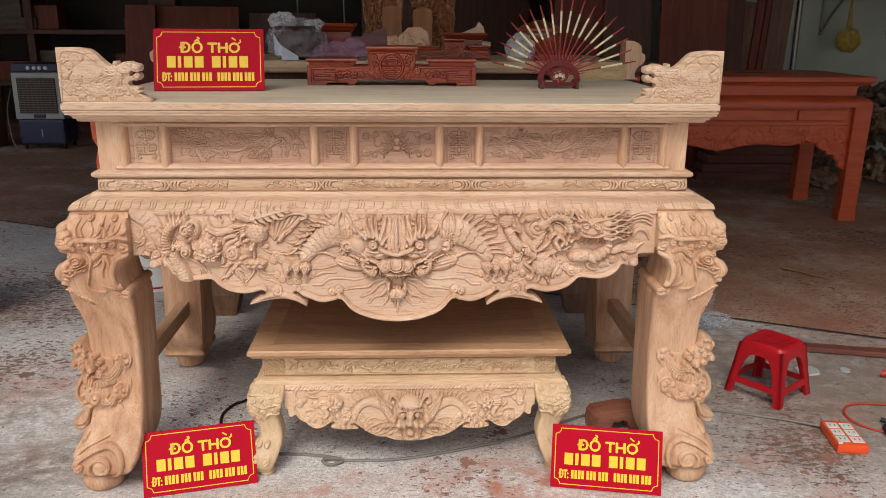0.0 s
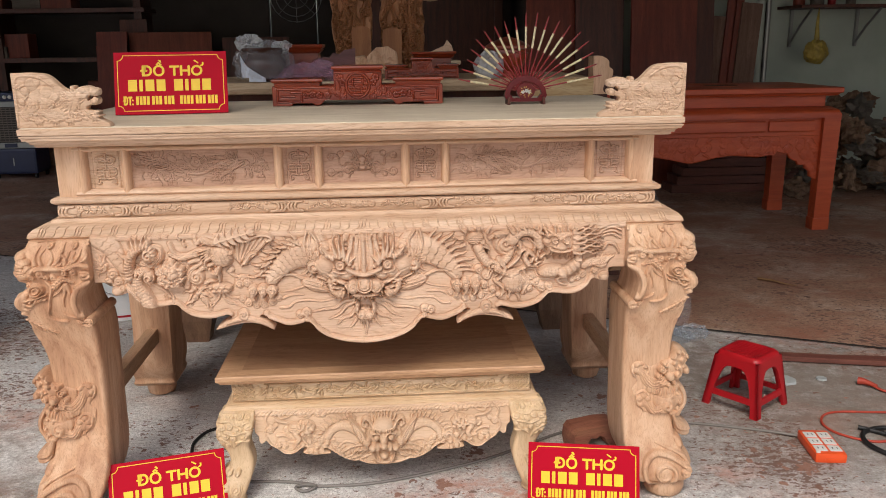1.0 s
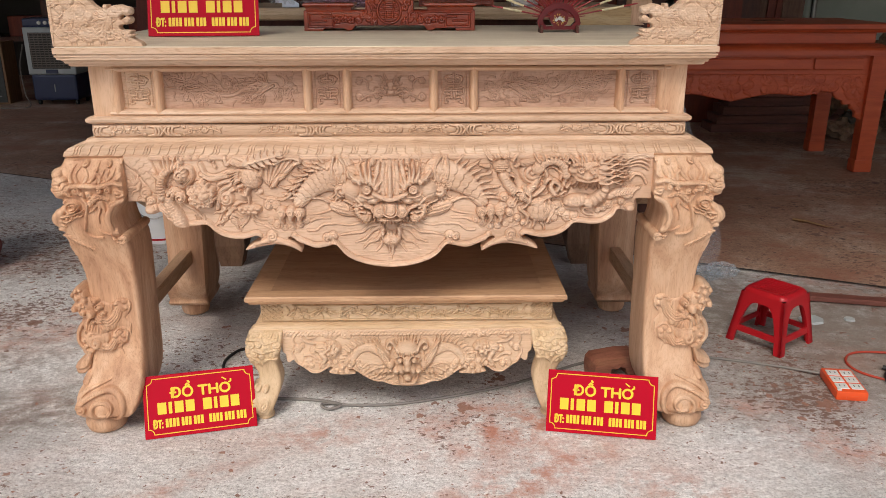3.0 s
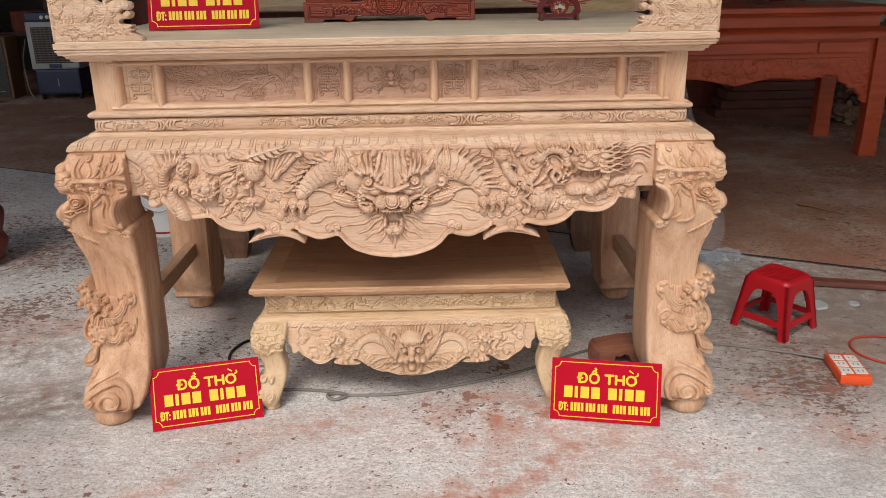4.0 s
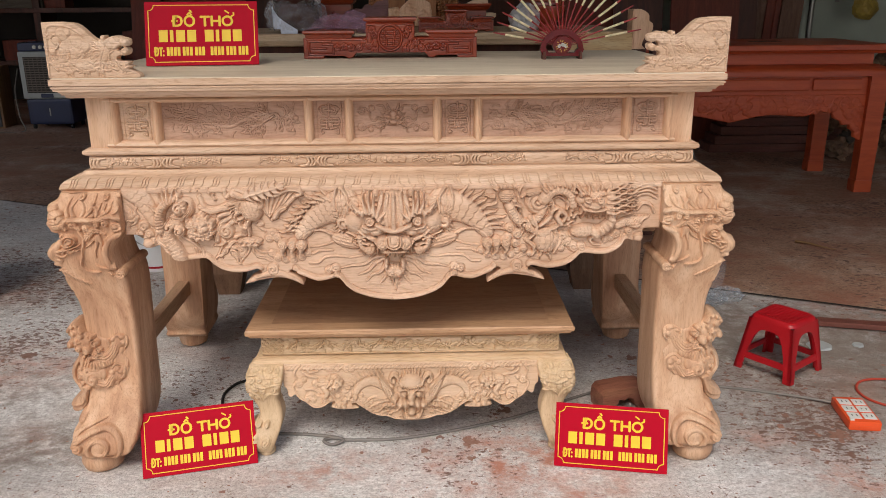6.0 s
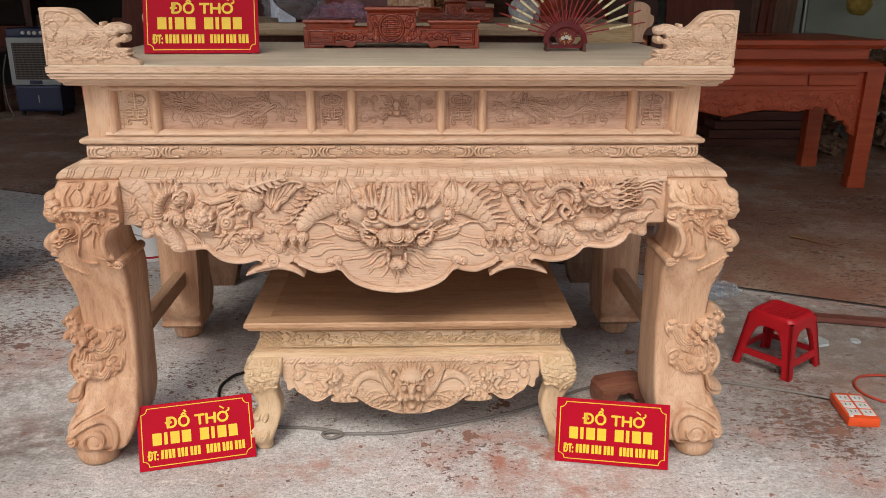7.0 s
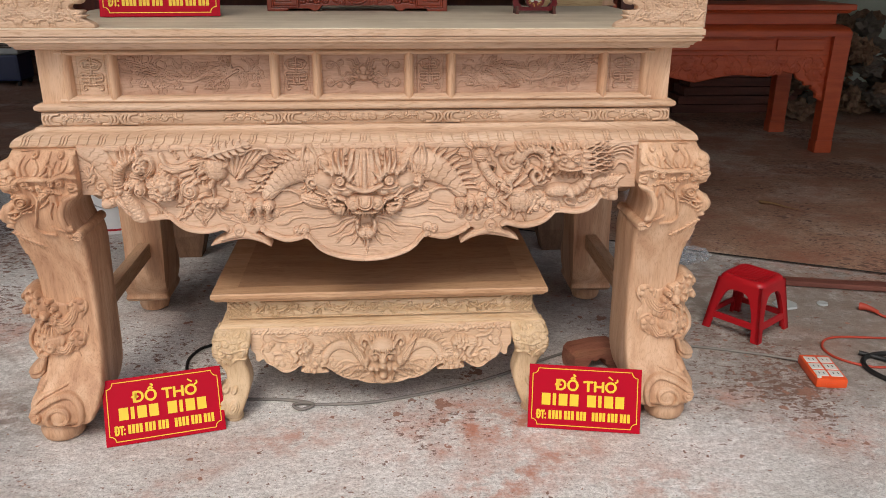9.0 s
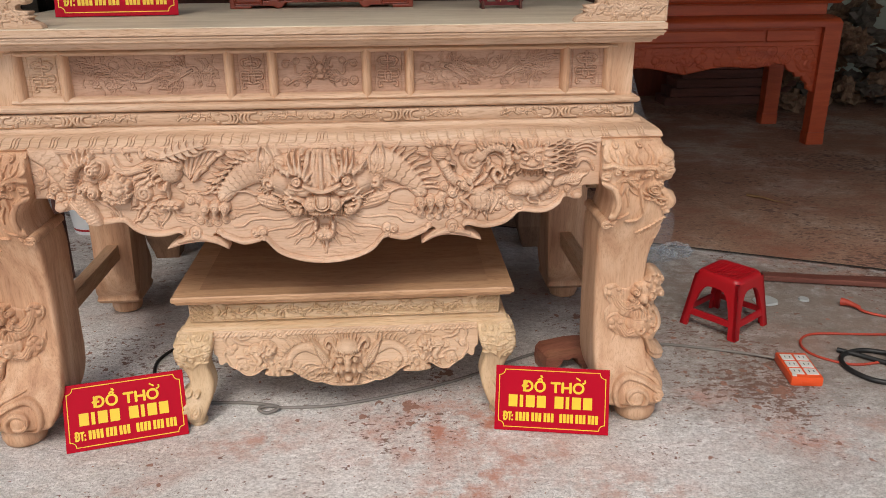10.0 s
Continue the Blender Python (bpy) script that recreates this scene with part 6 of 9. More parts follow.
for p in ((0.753, 1.286), (0.763, 1.274), (0.835, 1.264), (0.876, 1.264), (0.923, 1.262)):
    for k in range(3):
        q = e(p)[0]
        er.dome(q[0] + 0.007 * (k - 1), q[1], 0.0046, 0.006, 0.011)
        er.flame(q[0] + 0.007 * (k - 1), q[1] - 0.003, -96 + 12 * k, 0.014, 0.0026, 0.008)
er.soften(1, 0.0055, 0.30)
er.H *= 0.62
er.tools(0.0003, 0.006, 6)
ear = carved_plate("end_ear", er, ear_out, lambda x, z: 0.012 + 0 * x, 0.036, RAW_X, altar, "end piece carved as a dragon on the top edge", 0.002)
o = new("end_ear", ear.data)
o.parent = altar
o.matrix_basis = Matrix.Diagonal((-1, 1, 1, 1))
tagged(o, "end piece carved as a dragon on the top edge")


# ---- low carved table under the altar ----
low = base("low_table", (0.04, 0.06, 0), label="low raw-wood table with a carved dragon apron, beneath the altar", category="low table")
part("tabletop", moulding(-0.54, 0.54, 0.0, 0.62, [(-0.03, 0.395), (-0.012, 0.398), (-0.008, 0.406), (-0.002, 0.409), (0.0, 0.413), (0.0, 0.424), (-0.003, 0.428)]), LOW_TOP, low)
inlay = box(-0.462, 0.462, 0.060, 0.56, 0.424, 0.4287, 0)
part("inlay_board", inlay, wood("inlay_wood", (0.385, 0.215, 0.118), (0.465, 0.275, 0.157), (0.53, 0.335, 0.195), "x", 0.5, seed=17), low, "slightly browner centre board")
part("waist_body", box(-0.50, 0.50, 0.050, 0.58, 0.310, 0.398, 0.002), LOW_X, low)
lr2 = Relief(-0.498, 0.498, 0.326, 0.396, 0.0014)
lr2.cut = 0.0016
for m in (-1, 1):
    lr2.stroke([(m * 0.39, 0.338), (m * 0.41, 0.348), (m * 0.40, 0.366), (m * 0.41, 0.38)], 0.002, h=0.003)
    for k in range(9):
        for q in range(7):
            if (k + q) % 2:
                lr2.stroke([(m * (0.425 + 0.0095 * k), 0.334 + 0.0085 * q), (m * (0.425 + 0.0095 * (k + 1)), 0.334 + 0.0085 * (q + 1))], 0.0016, h=0.0028, n=1)
            else:
                lr2.stroke([(m * (0.425 + 0.0095 * k), 0.334 + 0.0085 * (q + 1)), (m * (0.425 + 0.0095 * (k + 1)), 0.334 + 0.0085 * q)], 0.0016, h=0.0028, n=1)
for z in (0.331, 0.386):
    lr2.stroke([(-0.39, z), (0, z), (0.39, z)], 0.0016, h=0.0025)
rr = np.random.default_rng(12)
for k in range(17):
    x = -0.37 + 0.0463 * k
    lr2.stroke([(x - 0.03, 0.35 + 0.012 * (k % 2)), (x - 0.01, 0.366 - 0.014 * (k % 2)), (x + 0.015, 0.352 + 0.012 * (k % 2)), (x + 0.03, 0.364 - 0.01 * (k % 2))], 0.0030, 0.0018, 0.004)
    lr2.scroll(x, 0.368 - 0.02 * (k % 2), 0.008, 0.004, hand=(-1) ** k)
    for q in range(5):
        lr2.flame(x + rr.uniform(-0.02, 0.02), 0.357 + rr.uniform(-0.014, 0.014), rr.uniform(0, 360), 0.022, 0.0025, 0.0035)
lr2.H *= 1.9
waist_carving = carved_plate("waist_carving", lr2, [(-0.498, 0.328), (0.498, 0.328), (0.498, 0.395), (-0.498, 0.395)], lambda x, z: 0.042 + 0 * x, 0.01, LOW_X, low, "low carving of dragons between woven lattice ends", 0.001)
waist_carving.location.z = -0.004
part("ledge", moulding(-0.50, 0.50, 0.055, 0.58, [(0.0, 0.320), (0.006, 0.319), (0.012, 0.313), (0.020, 0.309), (0.026, 0.303), (0.028, 0.296), (0.0, 0.295)]), LOW_X, low, smooth=40)

lhalf = [(-0.387, 0.303), (-0.392, 0.233), (-0.381, 0.222), (-0.378, 0.202), (-0.368, 0.196), (-0.355, 0.204), (-0.345, 0.192), (-0.327, 0.181), (-0.312, 0.171), (-0.295, 0.159), (-0.274, 0.157), (-0.255, 0.164), (-0.239, 0.175), (-0.224, 0.178), (-0.222, 0.171), (-0.235, 0.161), (-0.219, 0.154), (-0.189, 0.151), (-0.149, 0.153), (-0.144, 0.157), (-0.160, 0.163), (-0.166, 0.170), (-0.157, 0.173), (-0.133, 0.159), (-0.103, 0.137), (-0.073, 0.124), (-0.051, 0.123), (-0.018, 0.111), (0.035, 0.105)]
lcx = lhalf[-1][0]
lz0 = 0.306
ll = [(x - lcx, z) for x, z in lhalf]
llow = smooth_line(ll[1:], 3)
lout = [(-0.432, lz0), *[tuple(p) for p in llow[:-1]], (0.0, llow[-1][1]), *[(-x, z) for x, z in llow[:-1][::-1]], (0.432, lz0)]
la = Relief(-0.436, 0.436, llow[:, 1].min() - 0.004, lz0 + 0.001, 0.0013)
la.cut = 0.0020
for m in (-1, 1):
    f = lambda *pts: [(m * (lcx - x), z) for x, z in pts]
    la.stroke([(m * -x, z + 0.0045) for x, z in ll[6:13]], 0.0045, h=0.005, n=4)
    la.stroke([(m * -x, z + 0.0045) for x, z in ll[22:]], 0.0045, h=0.005, n=4)
    # bracket frame and curls beside the leg
    la.stroke(f((-0.336, 0.305), (-0.355, 0.277), (-0.347, 0.253), (-0.358, 0.230), (-0.343, 0.200)), 0.0036, h=0.007, n=8)
    for p, r in (((-0.340, 0.243), 0.014), ((-0.323, 0.254), 0.009), ((-0.304, 0.199), 0.016), ((-0.293, 0.188), 0.011), ((-0.314, 0.189), 0.010), ((-0.284, 0.239), 0.013), ((-0.226, 0.295), 0.016), ((-0.212, 0.288), 0.010), ((-0.242, 0.289), 0.010), ((-0.179, 0.292), 0.015), ((-0.164, 0.286), 0.010), ((-0.174, 0.206), 0.016), ((-0.189, 0.211), 0.012), ((-0.158, 0.201), 0.013), ((-0.174, 0.192), 0.011), ((-0.254, 0.187), 0.011), ((-0.235, 0.190), 0.010), ((-0.209, 0.165), 0.010), ((-0.191, 0.161), 0.009), ((-0.126, 0.183), 0.013), ((-0.115, 0.165), 0.011), ((-0.135, 0.197), 0.010), ((-0.210, 0.199), 0.010)):
        la.scroll(*f(p)[0], r, 0.009, hand=m, turns=1.5)
    for pts in (((-0.326, 0.281), (-0.306, 0.267), (-0.282, 0.263), (-0.262, 0.255)), ((-0.313, 0.294), (-0.302, 0.280), (-0.275, 0.286), (-0.277, 0.296)), ((-0.318, 0.223), (-0.294, 0.223), (-0.271, 0.208)), ((-0.258, 0.221), (-0.234, 0.207), (-0.217, 0.186)), ((-0.277, 0.202), (-0.259, 0.194), (-0.267, 0.174)), ((-0.121, 0.148), (-0.096, 0.168), (-0.132, 0.186)), ((-0.096, 0.166), (-0.059, 0.179), (-0.016, 0.179))):
        la.stroke(f(*pts), 0.0050, 0.0020, 0.009, n=7)
    # little lion
    x, z = f((-0.223, 0.246))[0]
    la.dome(x, z, 0.030, 0.024, 0.020, power=0.5)
    for k in range(16):
        a, q = 2.4 * k, 0.028 * math.sqrt((k + 1) / 17)
        la.scroll(x + q * math.cos(a), z + 0.8 * q * math.sin(a), 0.0062, 0.010, up=0.020 * (1 - (q / 0.034) ** 2) ** 0.5, turns=1.2, hand=(-1) ** k)
    for p, r in (((-0.210, 0.257), 0.009), ((-0.202, 0.248), 0.010), ((-0.218, 0.237), 0.009), ((-0.233, 0.231), 0.008)):
        la.dome(*f(p)[0], r, r * 0.85, 0.028, power=0.4)
    la.dome(*f((-0.259, 0.245))[0], 0.022, 0.018, 0.018, kind="hair", pitch=0.007)
    la.stroke(f((-0.257, 0.228), (-0.246, 0.211), (-0.253, 0.197)), 0.011, 0.007, 0.016)
    # dragon body with bristles, its claw on a cloud
    g = lambda *pts: [(m * x, z) for x, z in pts]
    la.stroke(g((0.076, 0.225), (0.135, 0.247), (0.176, 0.226), (0.198, 0.177)), 0.018, 0.009, 0.011, kind="scales", pitch=0.0080, n=9)
    line = smooth_line(g((0.095, 0.272), (0.135, 0.272), (0.176, 0.257), (0.206, 0.229), (0.216, 0.198)), 3)
    for k in range(len(line) - 1):
        d = line[k + 1] - line[k]
        la.flame(line[k][0], line[k][1] - 0.004, math.degrees(math.atan2(d[1], d[0])) + 70 * m, 0.024, 0.0042, 0.011, 0.3, kind="hair")
    for p, r in (((0.117, 0.157), 0.008), ((0.139, 0.147), 0.009), ((0.090, 0.145), 0.008), ((0.166, 0.157), 0.008), ((0.113, 0.132), 0.007), ((0.076, 0.124), 0.007), ((0.135, 0.178), 0.007), ((0.107, 0.176), 0.006)):
        la.scroll(*g(p)[0], r, 0.007, hand=m, turns=1.5)
    for k in range(9):
        x, z = g((0.046, 0.146))[0]
        la.flame(x + m * 0.010 * k, z - 0.004 * (k % 3), -90 + m * (48 + 3 * k), 0.026, 0.0034, 0.006, 0.5 * m)
    la.stroke(g((0.088, 0.185), (0.127, 0.193), (0.159, 0.172)), 0.0030, h=0.006, n=8)
    for p, r in (((0.189, 0.194), 0.010), ((0.207, 0.202), 0.011), ((0.223, 0.181), 0.010), ((0.195, 0.169), 0.009)):
        la.scroll(*g(p)[0], r, 0.012, hand=m, turns=1.5)
    # ear, horn, eye, cheek, nostril, mane
    la.stroke(g((0.053, 0.175), (0.081, 0.219), (0.112, 0.274)), 0.007, 0.002, 0.022, kind="vein", pitch=0.008, swell=1.9, n=8)
    la.stroke(g((0.053, 0.175), (0.069, 0.221), (0.110, 0.272)), 0.0028, h=0.007, up=0.014, n=8)
    la.stroke(g((0.034, 0.236), (0.046, 0.262), (0.061, 0.270), (0.069, 0.252), (0.056, 0.242)), 0.0055, 0.0040, 0.022, n=8)
    for k in range(6):
        x, z = g((0.005, 0.271))[0]
        la.flame(x + m * 0.010 * k, z - 0.0010 * k * k, 90 - m * 9 * k, 0.024, 0.0042, 0.012, 0.3 * m)
        x, z = g((0.038, 0.167))[0]
        la.flame(x + m * 0.009 * k, z + 0.002 * (k % 2), -90 + m * (62 - 3 * k), 0.034, 0.0042, 0.013, 0.5 * m)
    la.dome(*g((0.056, 0.192))[0], 0.013, 0.012, 0.030, power=0.5)
    la.scroll(*g((0.056, 0.192))[0], 0.008, 0.005, up=0.026, turns=1.3, hand=m)
    la.dome(*g((0.038, 0.173))[0], 0.013, 0.011, 0.032, power=0.5)
    la.dome(*g((0.024, 0.209))[0], 0.0115, 0.0095, 0.038, power=0.4)
    la.dome(*g((0.024, 0.209))[0], 0.0042, 0.0040, 0.006, up=0.036)
    la.stroke(g((0.006, 0.213), (0.018, 0.226), (0.043, 0.221)), 0.0048, 0.0030, 0.040, n=6)
    la.dome(*g((0.020, 0.178))[0], 0.0110, 0.0100, 0.040, power=0.45)
    la.scroll(*g((0.021, 0.178))[0], 0.0070, 0.005, up=0.038, turns=1.2, hand=m)
    la.stroke(g((0.001, 0.123), (0.025, 0.127), (0.036, 0.152)), 0.0042, 0.0030, 0.024, n=8)
    for k in range(4):
        x, z = g((0.010, 0.125))[0]
        la.flame(x + m * 0.006 * k, z + 0.003 * k, -90 + m * 18 * k, 0.022, 0.0034, 0.010, 0.3)
        x, z = g((0.011, 0.240))[0]
        la.stroke([(x + m * 0.006 * k, z), (x + m * 0.0065 * k, z - 0.010)], 0.0018, h=0.004, up=0.036)
cx_, cz_ = (0.002, 0.247)
la.dome(0, cz_, 0.036, 0.026, 0.036, power=0.42)
cx_, cz_ = (0.001, 0.201)
la.dome(0, cz_, 0.015, 0.024, 0.042, power=0.5)
la.dome(0, cz_ - 0.018, 0.014, 0.011, 0.048, power=0.5)
cx_, cz_ = (0.001, 0.144)
la.dome(0, cz_, 0.015, 0.013, 0.026, power=0.5)
for k in range(64):
    la.flame(-0.425 + 0.0134 * k, lz0 - 0.0150, 35, 0.018, 0.0046, 0.0065, -0.5)
la.stroke([(-0.43, lz0 - 0.0165), (0, lz0 - 0.0165), (0.43, lz0 - 0.0165)], 0.0015, h=0.003)
la.soften(1, 0.018, 0.7)
la.H *= 1.1
la.tools(0.0002, 0.007, 9)
low_apron = carved_plate("apron", la, lout, lambda x, z: 0.022 - 0.03 * np.clip((lz0 - z) / 0.15, 0, 1), 0.035, LOW_CARVED, low, "carved apron with a small dragon face and lion heads", 0.004)
low_apron.location.z = -0.009
LLEG = [(0.018, 0.468, 0.518, -0.062, 0.0), (0.036, 0.460, 0.523, -0.070, 0.01), (0.07, 0.446, 0.523, -0.066, 0.03), (0.105, 0.434, 0.518, -0.045, 0.05), (0.135, 0.432, 0.508, -0.028, 0.055), (0.16, 0.437, 0.512, -0.022, 0.055), (0.19, 0.445, 0.527, -0.022, 0.06), (0.215, 0.440, 0.536, -0.026, 0.07), (0.25, 0.428, 0.541, -0.026, 0.08), (0.278, 0.424, 0.538, -0.012, 0.085), (0.298, 0.424, 0.530, 0.008, 0.085)]
qf = Relief(-0.02, 0.14, 0.01, 0.31, 0.0014)
qs = Relief(-0.02, 0.14, 0.01, 0.31, 0.0014)


def low_uv(p):
    """A place on the low table's outer left leg as (distance from the inner edge, height)."""
    x, z = -(p[0] - 0.04), p[1]
    a, b = (np.interp(z, [r[0] for r in LLEG], [r[c] for r in LLEG]) for c in (1, 2))
    return (x - a) / (b - a) * 0.105, z


for r in (qf, qs):
    r.cut = 0.0022
    o = 0.0 if r is qf else -0.045
    for p, s in (((-0.474, 0.288), 0.013), ((-0.449, 0.295), 0.010), ((-0.426, 0.291), 0.012), ((-0.404, 0.288), 0.010), ((-0.402, 0.263), 0.013), ((-0.435, 0.253), 0.016), ((-0.461, 0.265), 0.012), ((-0.485, 0.263), 0.013), ((-0.473, 0.234), 0.014), ((-0.450, 0.225), 0.012), ((-0.485, 0.212), 0.011), ((-0.416, 0.227), 0.012), ((-0.422, 0.271), 0.009), ((-0.439, 0.207), 0.009), ((-0.469, 0.201), 0.010), ((-0.403, 0.240), 0.009)):
        u = low_uv(p)
        r.scroll(u[0] + o, u[1], s, 0.010, turns=1.3, hand=1 if s > 0.0115 else -1)
    for pts in (((-0.492, 0.280), (-0.457, 0.279), (-0.440, 0.268), (-0.398, 0.277)), ((-0.477, 0.249), (-0.448, 0.238), (-0.424, 0.244), (-0.394, 0.250)), ((-0.491, 0.229), (-0.463, 0.208), (-0.453, 0.187)), ((-0.403, 0.213), (-0.427, 0.214), (-0.446, 0.197))):
        u = [low_uv(p) for p in pts]
        r.stroke([(x + o, z) for x, z in u], 0.0048, 0.0030, 0.009, n=7)
    for k in range(7):
        r.flame(0.02 + 0.011 * k, 0.300 - 0.003 * (k % 2), -90, 0.020, 0.0032, 0.006)
    for p, s, h in (((-0.441, 0.111), 0.013, 0.012), ((-0.465, 0.113), 0.011, 0.011)):
        u = low_uv(p)
        r.dome(u[0] + o, u[1], s, s, h)
        r.scroll(u[0] + o, u[1], s * 0.7, 0.004, up=h, turns=1.2)
    u = low_uv((-0.445, 0.058))
    r.scroll(u[0] + o, u[1], 0.027, 0.010, turns=2.0)
lleg = carved_leg("leg", LLEG, qf, qs, LOW_Z, low, "", (64, 40, 6, 12), 190, 0.014, 0.105)
lfoot = part("ball_foot", lathe([(0.024, 0.0), (0.029, 0.005), (0.030, 0.013), (0.025, 0.021)], (0.490, -0.030, 0), 20), LOW_Z, low, smooth=40)
for ob in (lleg, lfoot):
    for sx, sy in ((-1, 1), (1, -1), (-1, -1)):
        o = new(ob.name.split(".")[0], ob.data)
        o.parent = low
        o.matrix_basis = Matrix.Translation((0, 0.0 if sy > 0 else 0.62, 0)) @ Matrix.Diagonal((sx, sy, 1, 1))


# ---- sign boards ----
def lettering(body, width, cap, fat=0.0):
    """A flat raised word, scaled to the given width and height of its capitals, its foot at the origin."""
    cu = bpy.data.curves.new("word", "FONT")
    cu.body, cu.extrude, cu.offset = body, 0.02, 0.0
    ob = new("word", cu)
    me = bpy.data.meshes.new_from_object(ob.evaluated_get(bpy.context.evaluated_depsgraph_get()))
    bpy.data.objects.remove(ob)
    co = np.array([v.co[:] for v in me.vertices])
    lo, hi = co.min(0), co.max(0)
    s = np.array((width / (hi[0] - lo[0]), cap / 0.73, 0.0008 / (hi[2] - lo[2])))
    for v, c in zip(me.vertices, (co - np.array((lo[0], 0.0, lo[2]))) * s):
        v.co = c
    # doubled with small shifts, for the heavy face of the letters
    bm = bmesh.new()
    for dx, dy in ((0, 0), (fat, 0), (-fat, 0), (0, fat), (0, -fat)):
        k = len(bm.verts)
        bm.from_mesh(me)
        bm.verts.ensure_lookup_table()
        for v in bm.verts[k:]:
            v.co += Vector((dx, dy, 0.00003 * len(bm.verts) / max(k, 1) if k else 0))
    bm.to_mesh(me)
    bm.free()
    return me


def sign_board(at, turn, tilt, w, h, label):
    """Red board that leans back by tilt degrees; x runs along its foot."""
    sg = base("sign_board", at, turn, label=label, category="sign", group="shop sign boards")
    lean = pose(0, 0, 0, 90 - tilt)
    m = lambda z=0.0: lean @ Matrix.Translation((0, 0, z))
    panel = part("panel", box(0, w, 0, h, -0.004, 0.0, 0.001), SIGN_RED, sg, at=m())
    bd = bmesh.new()
    i, c = 0.012, 0.018
    path = [(i + c, i), (w - i - c, i)]
    for cx, cy, a0 in ((w - i, i, 180), (w - i, h - i, 270), (i, h - i, 0), (i, i, 90)):
        path += [(cx + c * math.cos(radians(a0 - 15 * k)), cy + c * math.sin(radians(a0 - 15 * k))) for k in range(7)]
    for a, b in zip(path, path[1:] + path[:1]):
        d = Vector((b[0] - a[0], b[1] - a[1], 0))
        if d.length < 1e-6:
            continue
        s = Vector((-d.y, d.x, 0)).normalized() * 0.0013
        e = d.normalized() * 0.0006
        q = [Vector((*a, 0.0)) - s - e, Vector((*b, 0.0)) - s + e, Vector((*b, 0.0)) + s + e, Vector((*a, 0.0)) + s - e]
        loops(bd, [[tuple(v + Vector((0, 0, z))) for v in q] for z in (0.0, 0.0009)])
    part("border_line", bd, SIGN_YELLOW, panel, "thin yellow border with notched corners")
    for word, x, y, ww, hh in (("ĐỒ", 0.235, 0.615, 0.205, 0.165), ("TH", 0.490, 0.615, 0.178, 0.165), ("O", 0.683, 0.615, 0.095, 0.165), ("ĐT:", 0.075, 0.155, 0.085, 0.135)):
        me = lettering(word, ww * w, hh * h, 0.0015)
        me.materials.append(SIGN_YELLOW)
        o = new("lettering", me)
        o.parent = panel
        o.matrix_basis = Matrix.Translation((x * w, y * h, 0.0002))
    # accent and horn over the last letter
    part("lettering", box(-0.0085, 0.0085, -0.0022, 0.0022, 0, 0.0009, 0), SIGN_YELLOW, panel, at=pose(0.728 * w, 0.835 * h, 0.0002, 0, 0, -35))
    part("lettering", tube([(0.765 * w, 0.765 * h, 0.0004), (0.787 * w, 0.785 * h, 0.0004), (0.786 * w, 0.825 * h, 0.0004)], 0.0026, 6, 4, flat=0.3), SIGN_YELLOW, panel)
    bars = [(0.12 + 0.098 * k, 0.37, 0.078 if k != 1 else 0.030, 0.185) for k in range(4)] + [(0.525 + 0.098 * k, 0.37, 0.078 if k != 1 else 0.030, 0.185) for k in range(4)]
    bars = [(x - (0.044 if k % 4 > 1 else 0), y, ww, hh) for k, (x, y, ww, hh) in enumerate(bars)]
    x = 0.185
    for n in (4, 3, 3, 0, 4, 3, 3):
        for _ in range(n):
            bars.append((x, 0.155, 0.024, 0.135))
            x += 0.0315
        x += 0.014 if n else 0.03
    for x, y, ww, hh in bars:
        part("lettering_bar", box(x * w, (x + ww) * w, y * h, (y + hh) * h, 0, 0.0008, 0), SIGN_YELLOW, panel)
    return sg


sign_board((-0.816, -0.125, 0.003), 13.4, 30, 0.359, 0.205, "red shop sign with yellow lettering leaning on the concrete floor")
sign_board((0.502, -0.093, 0.003), -10.5, 22, 0.358, 0.205, "red shop sign with yellow lettering leaning against the leg")
sign_board((-0.831, 0.398, TOPZ + 0.003), 5.5, 18, 0.371, 0.215, "red shop sign with yellow lettering on the altar top")


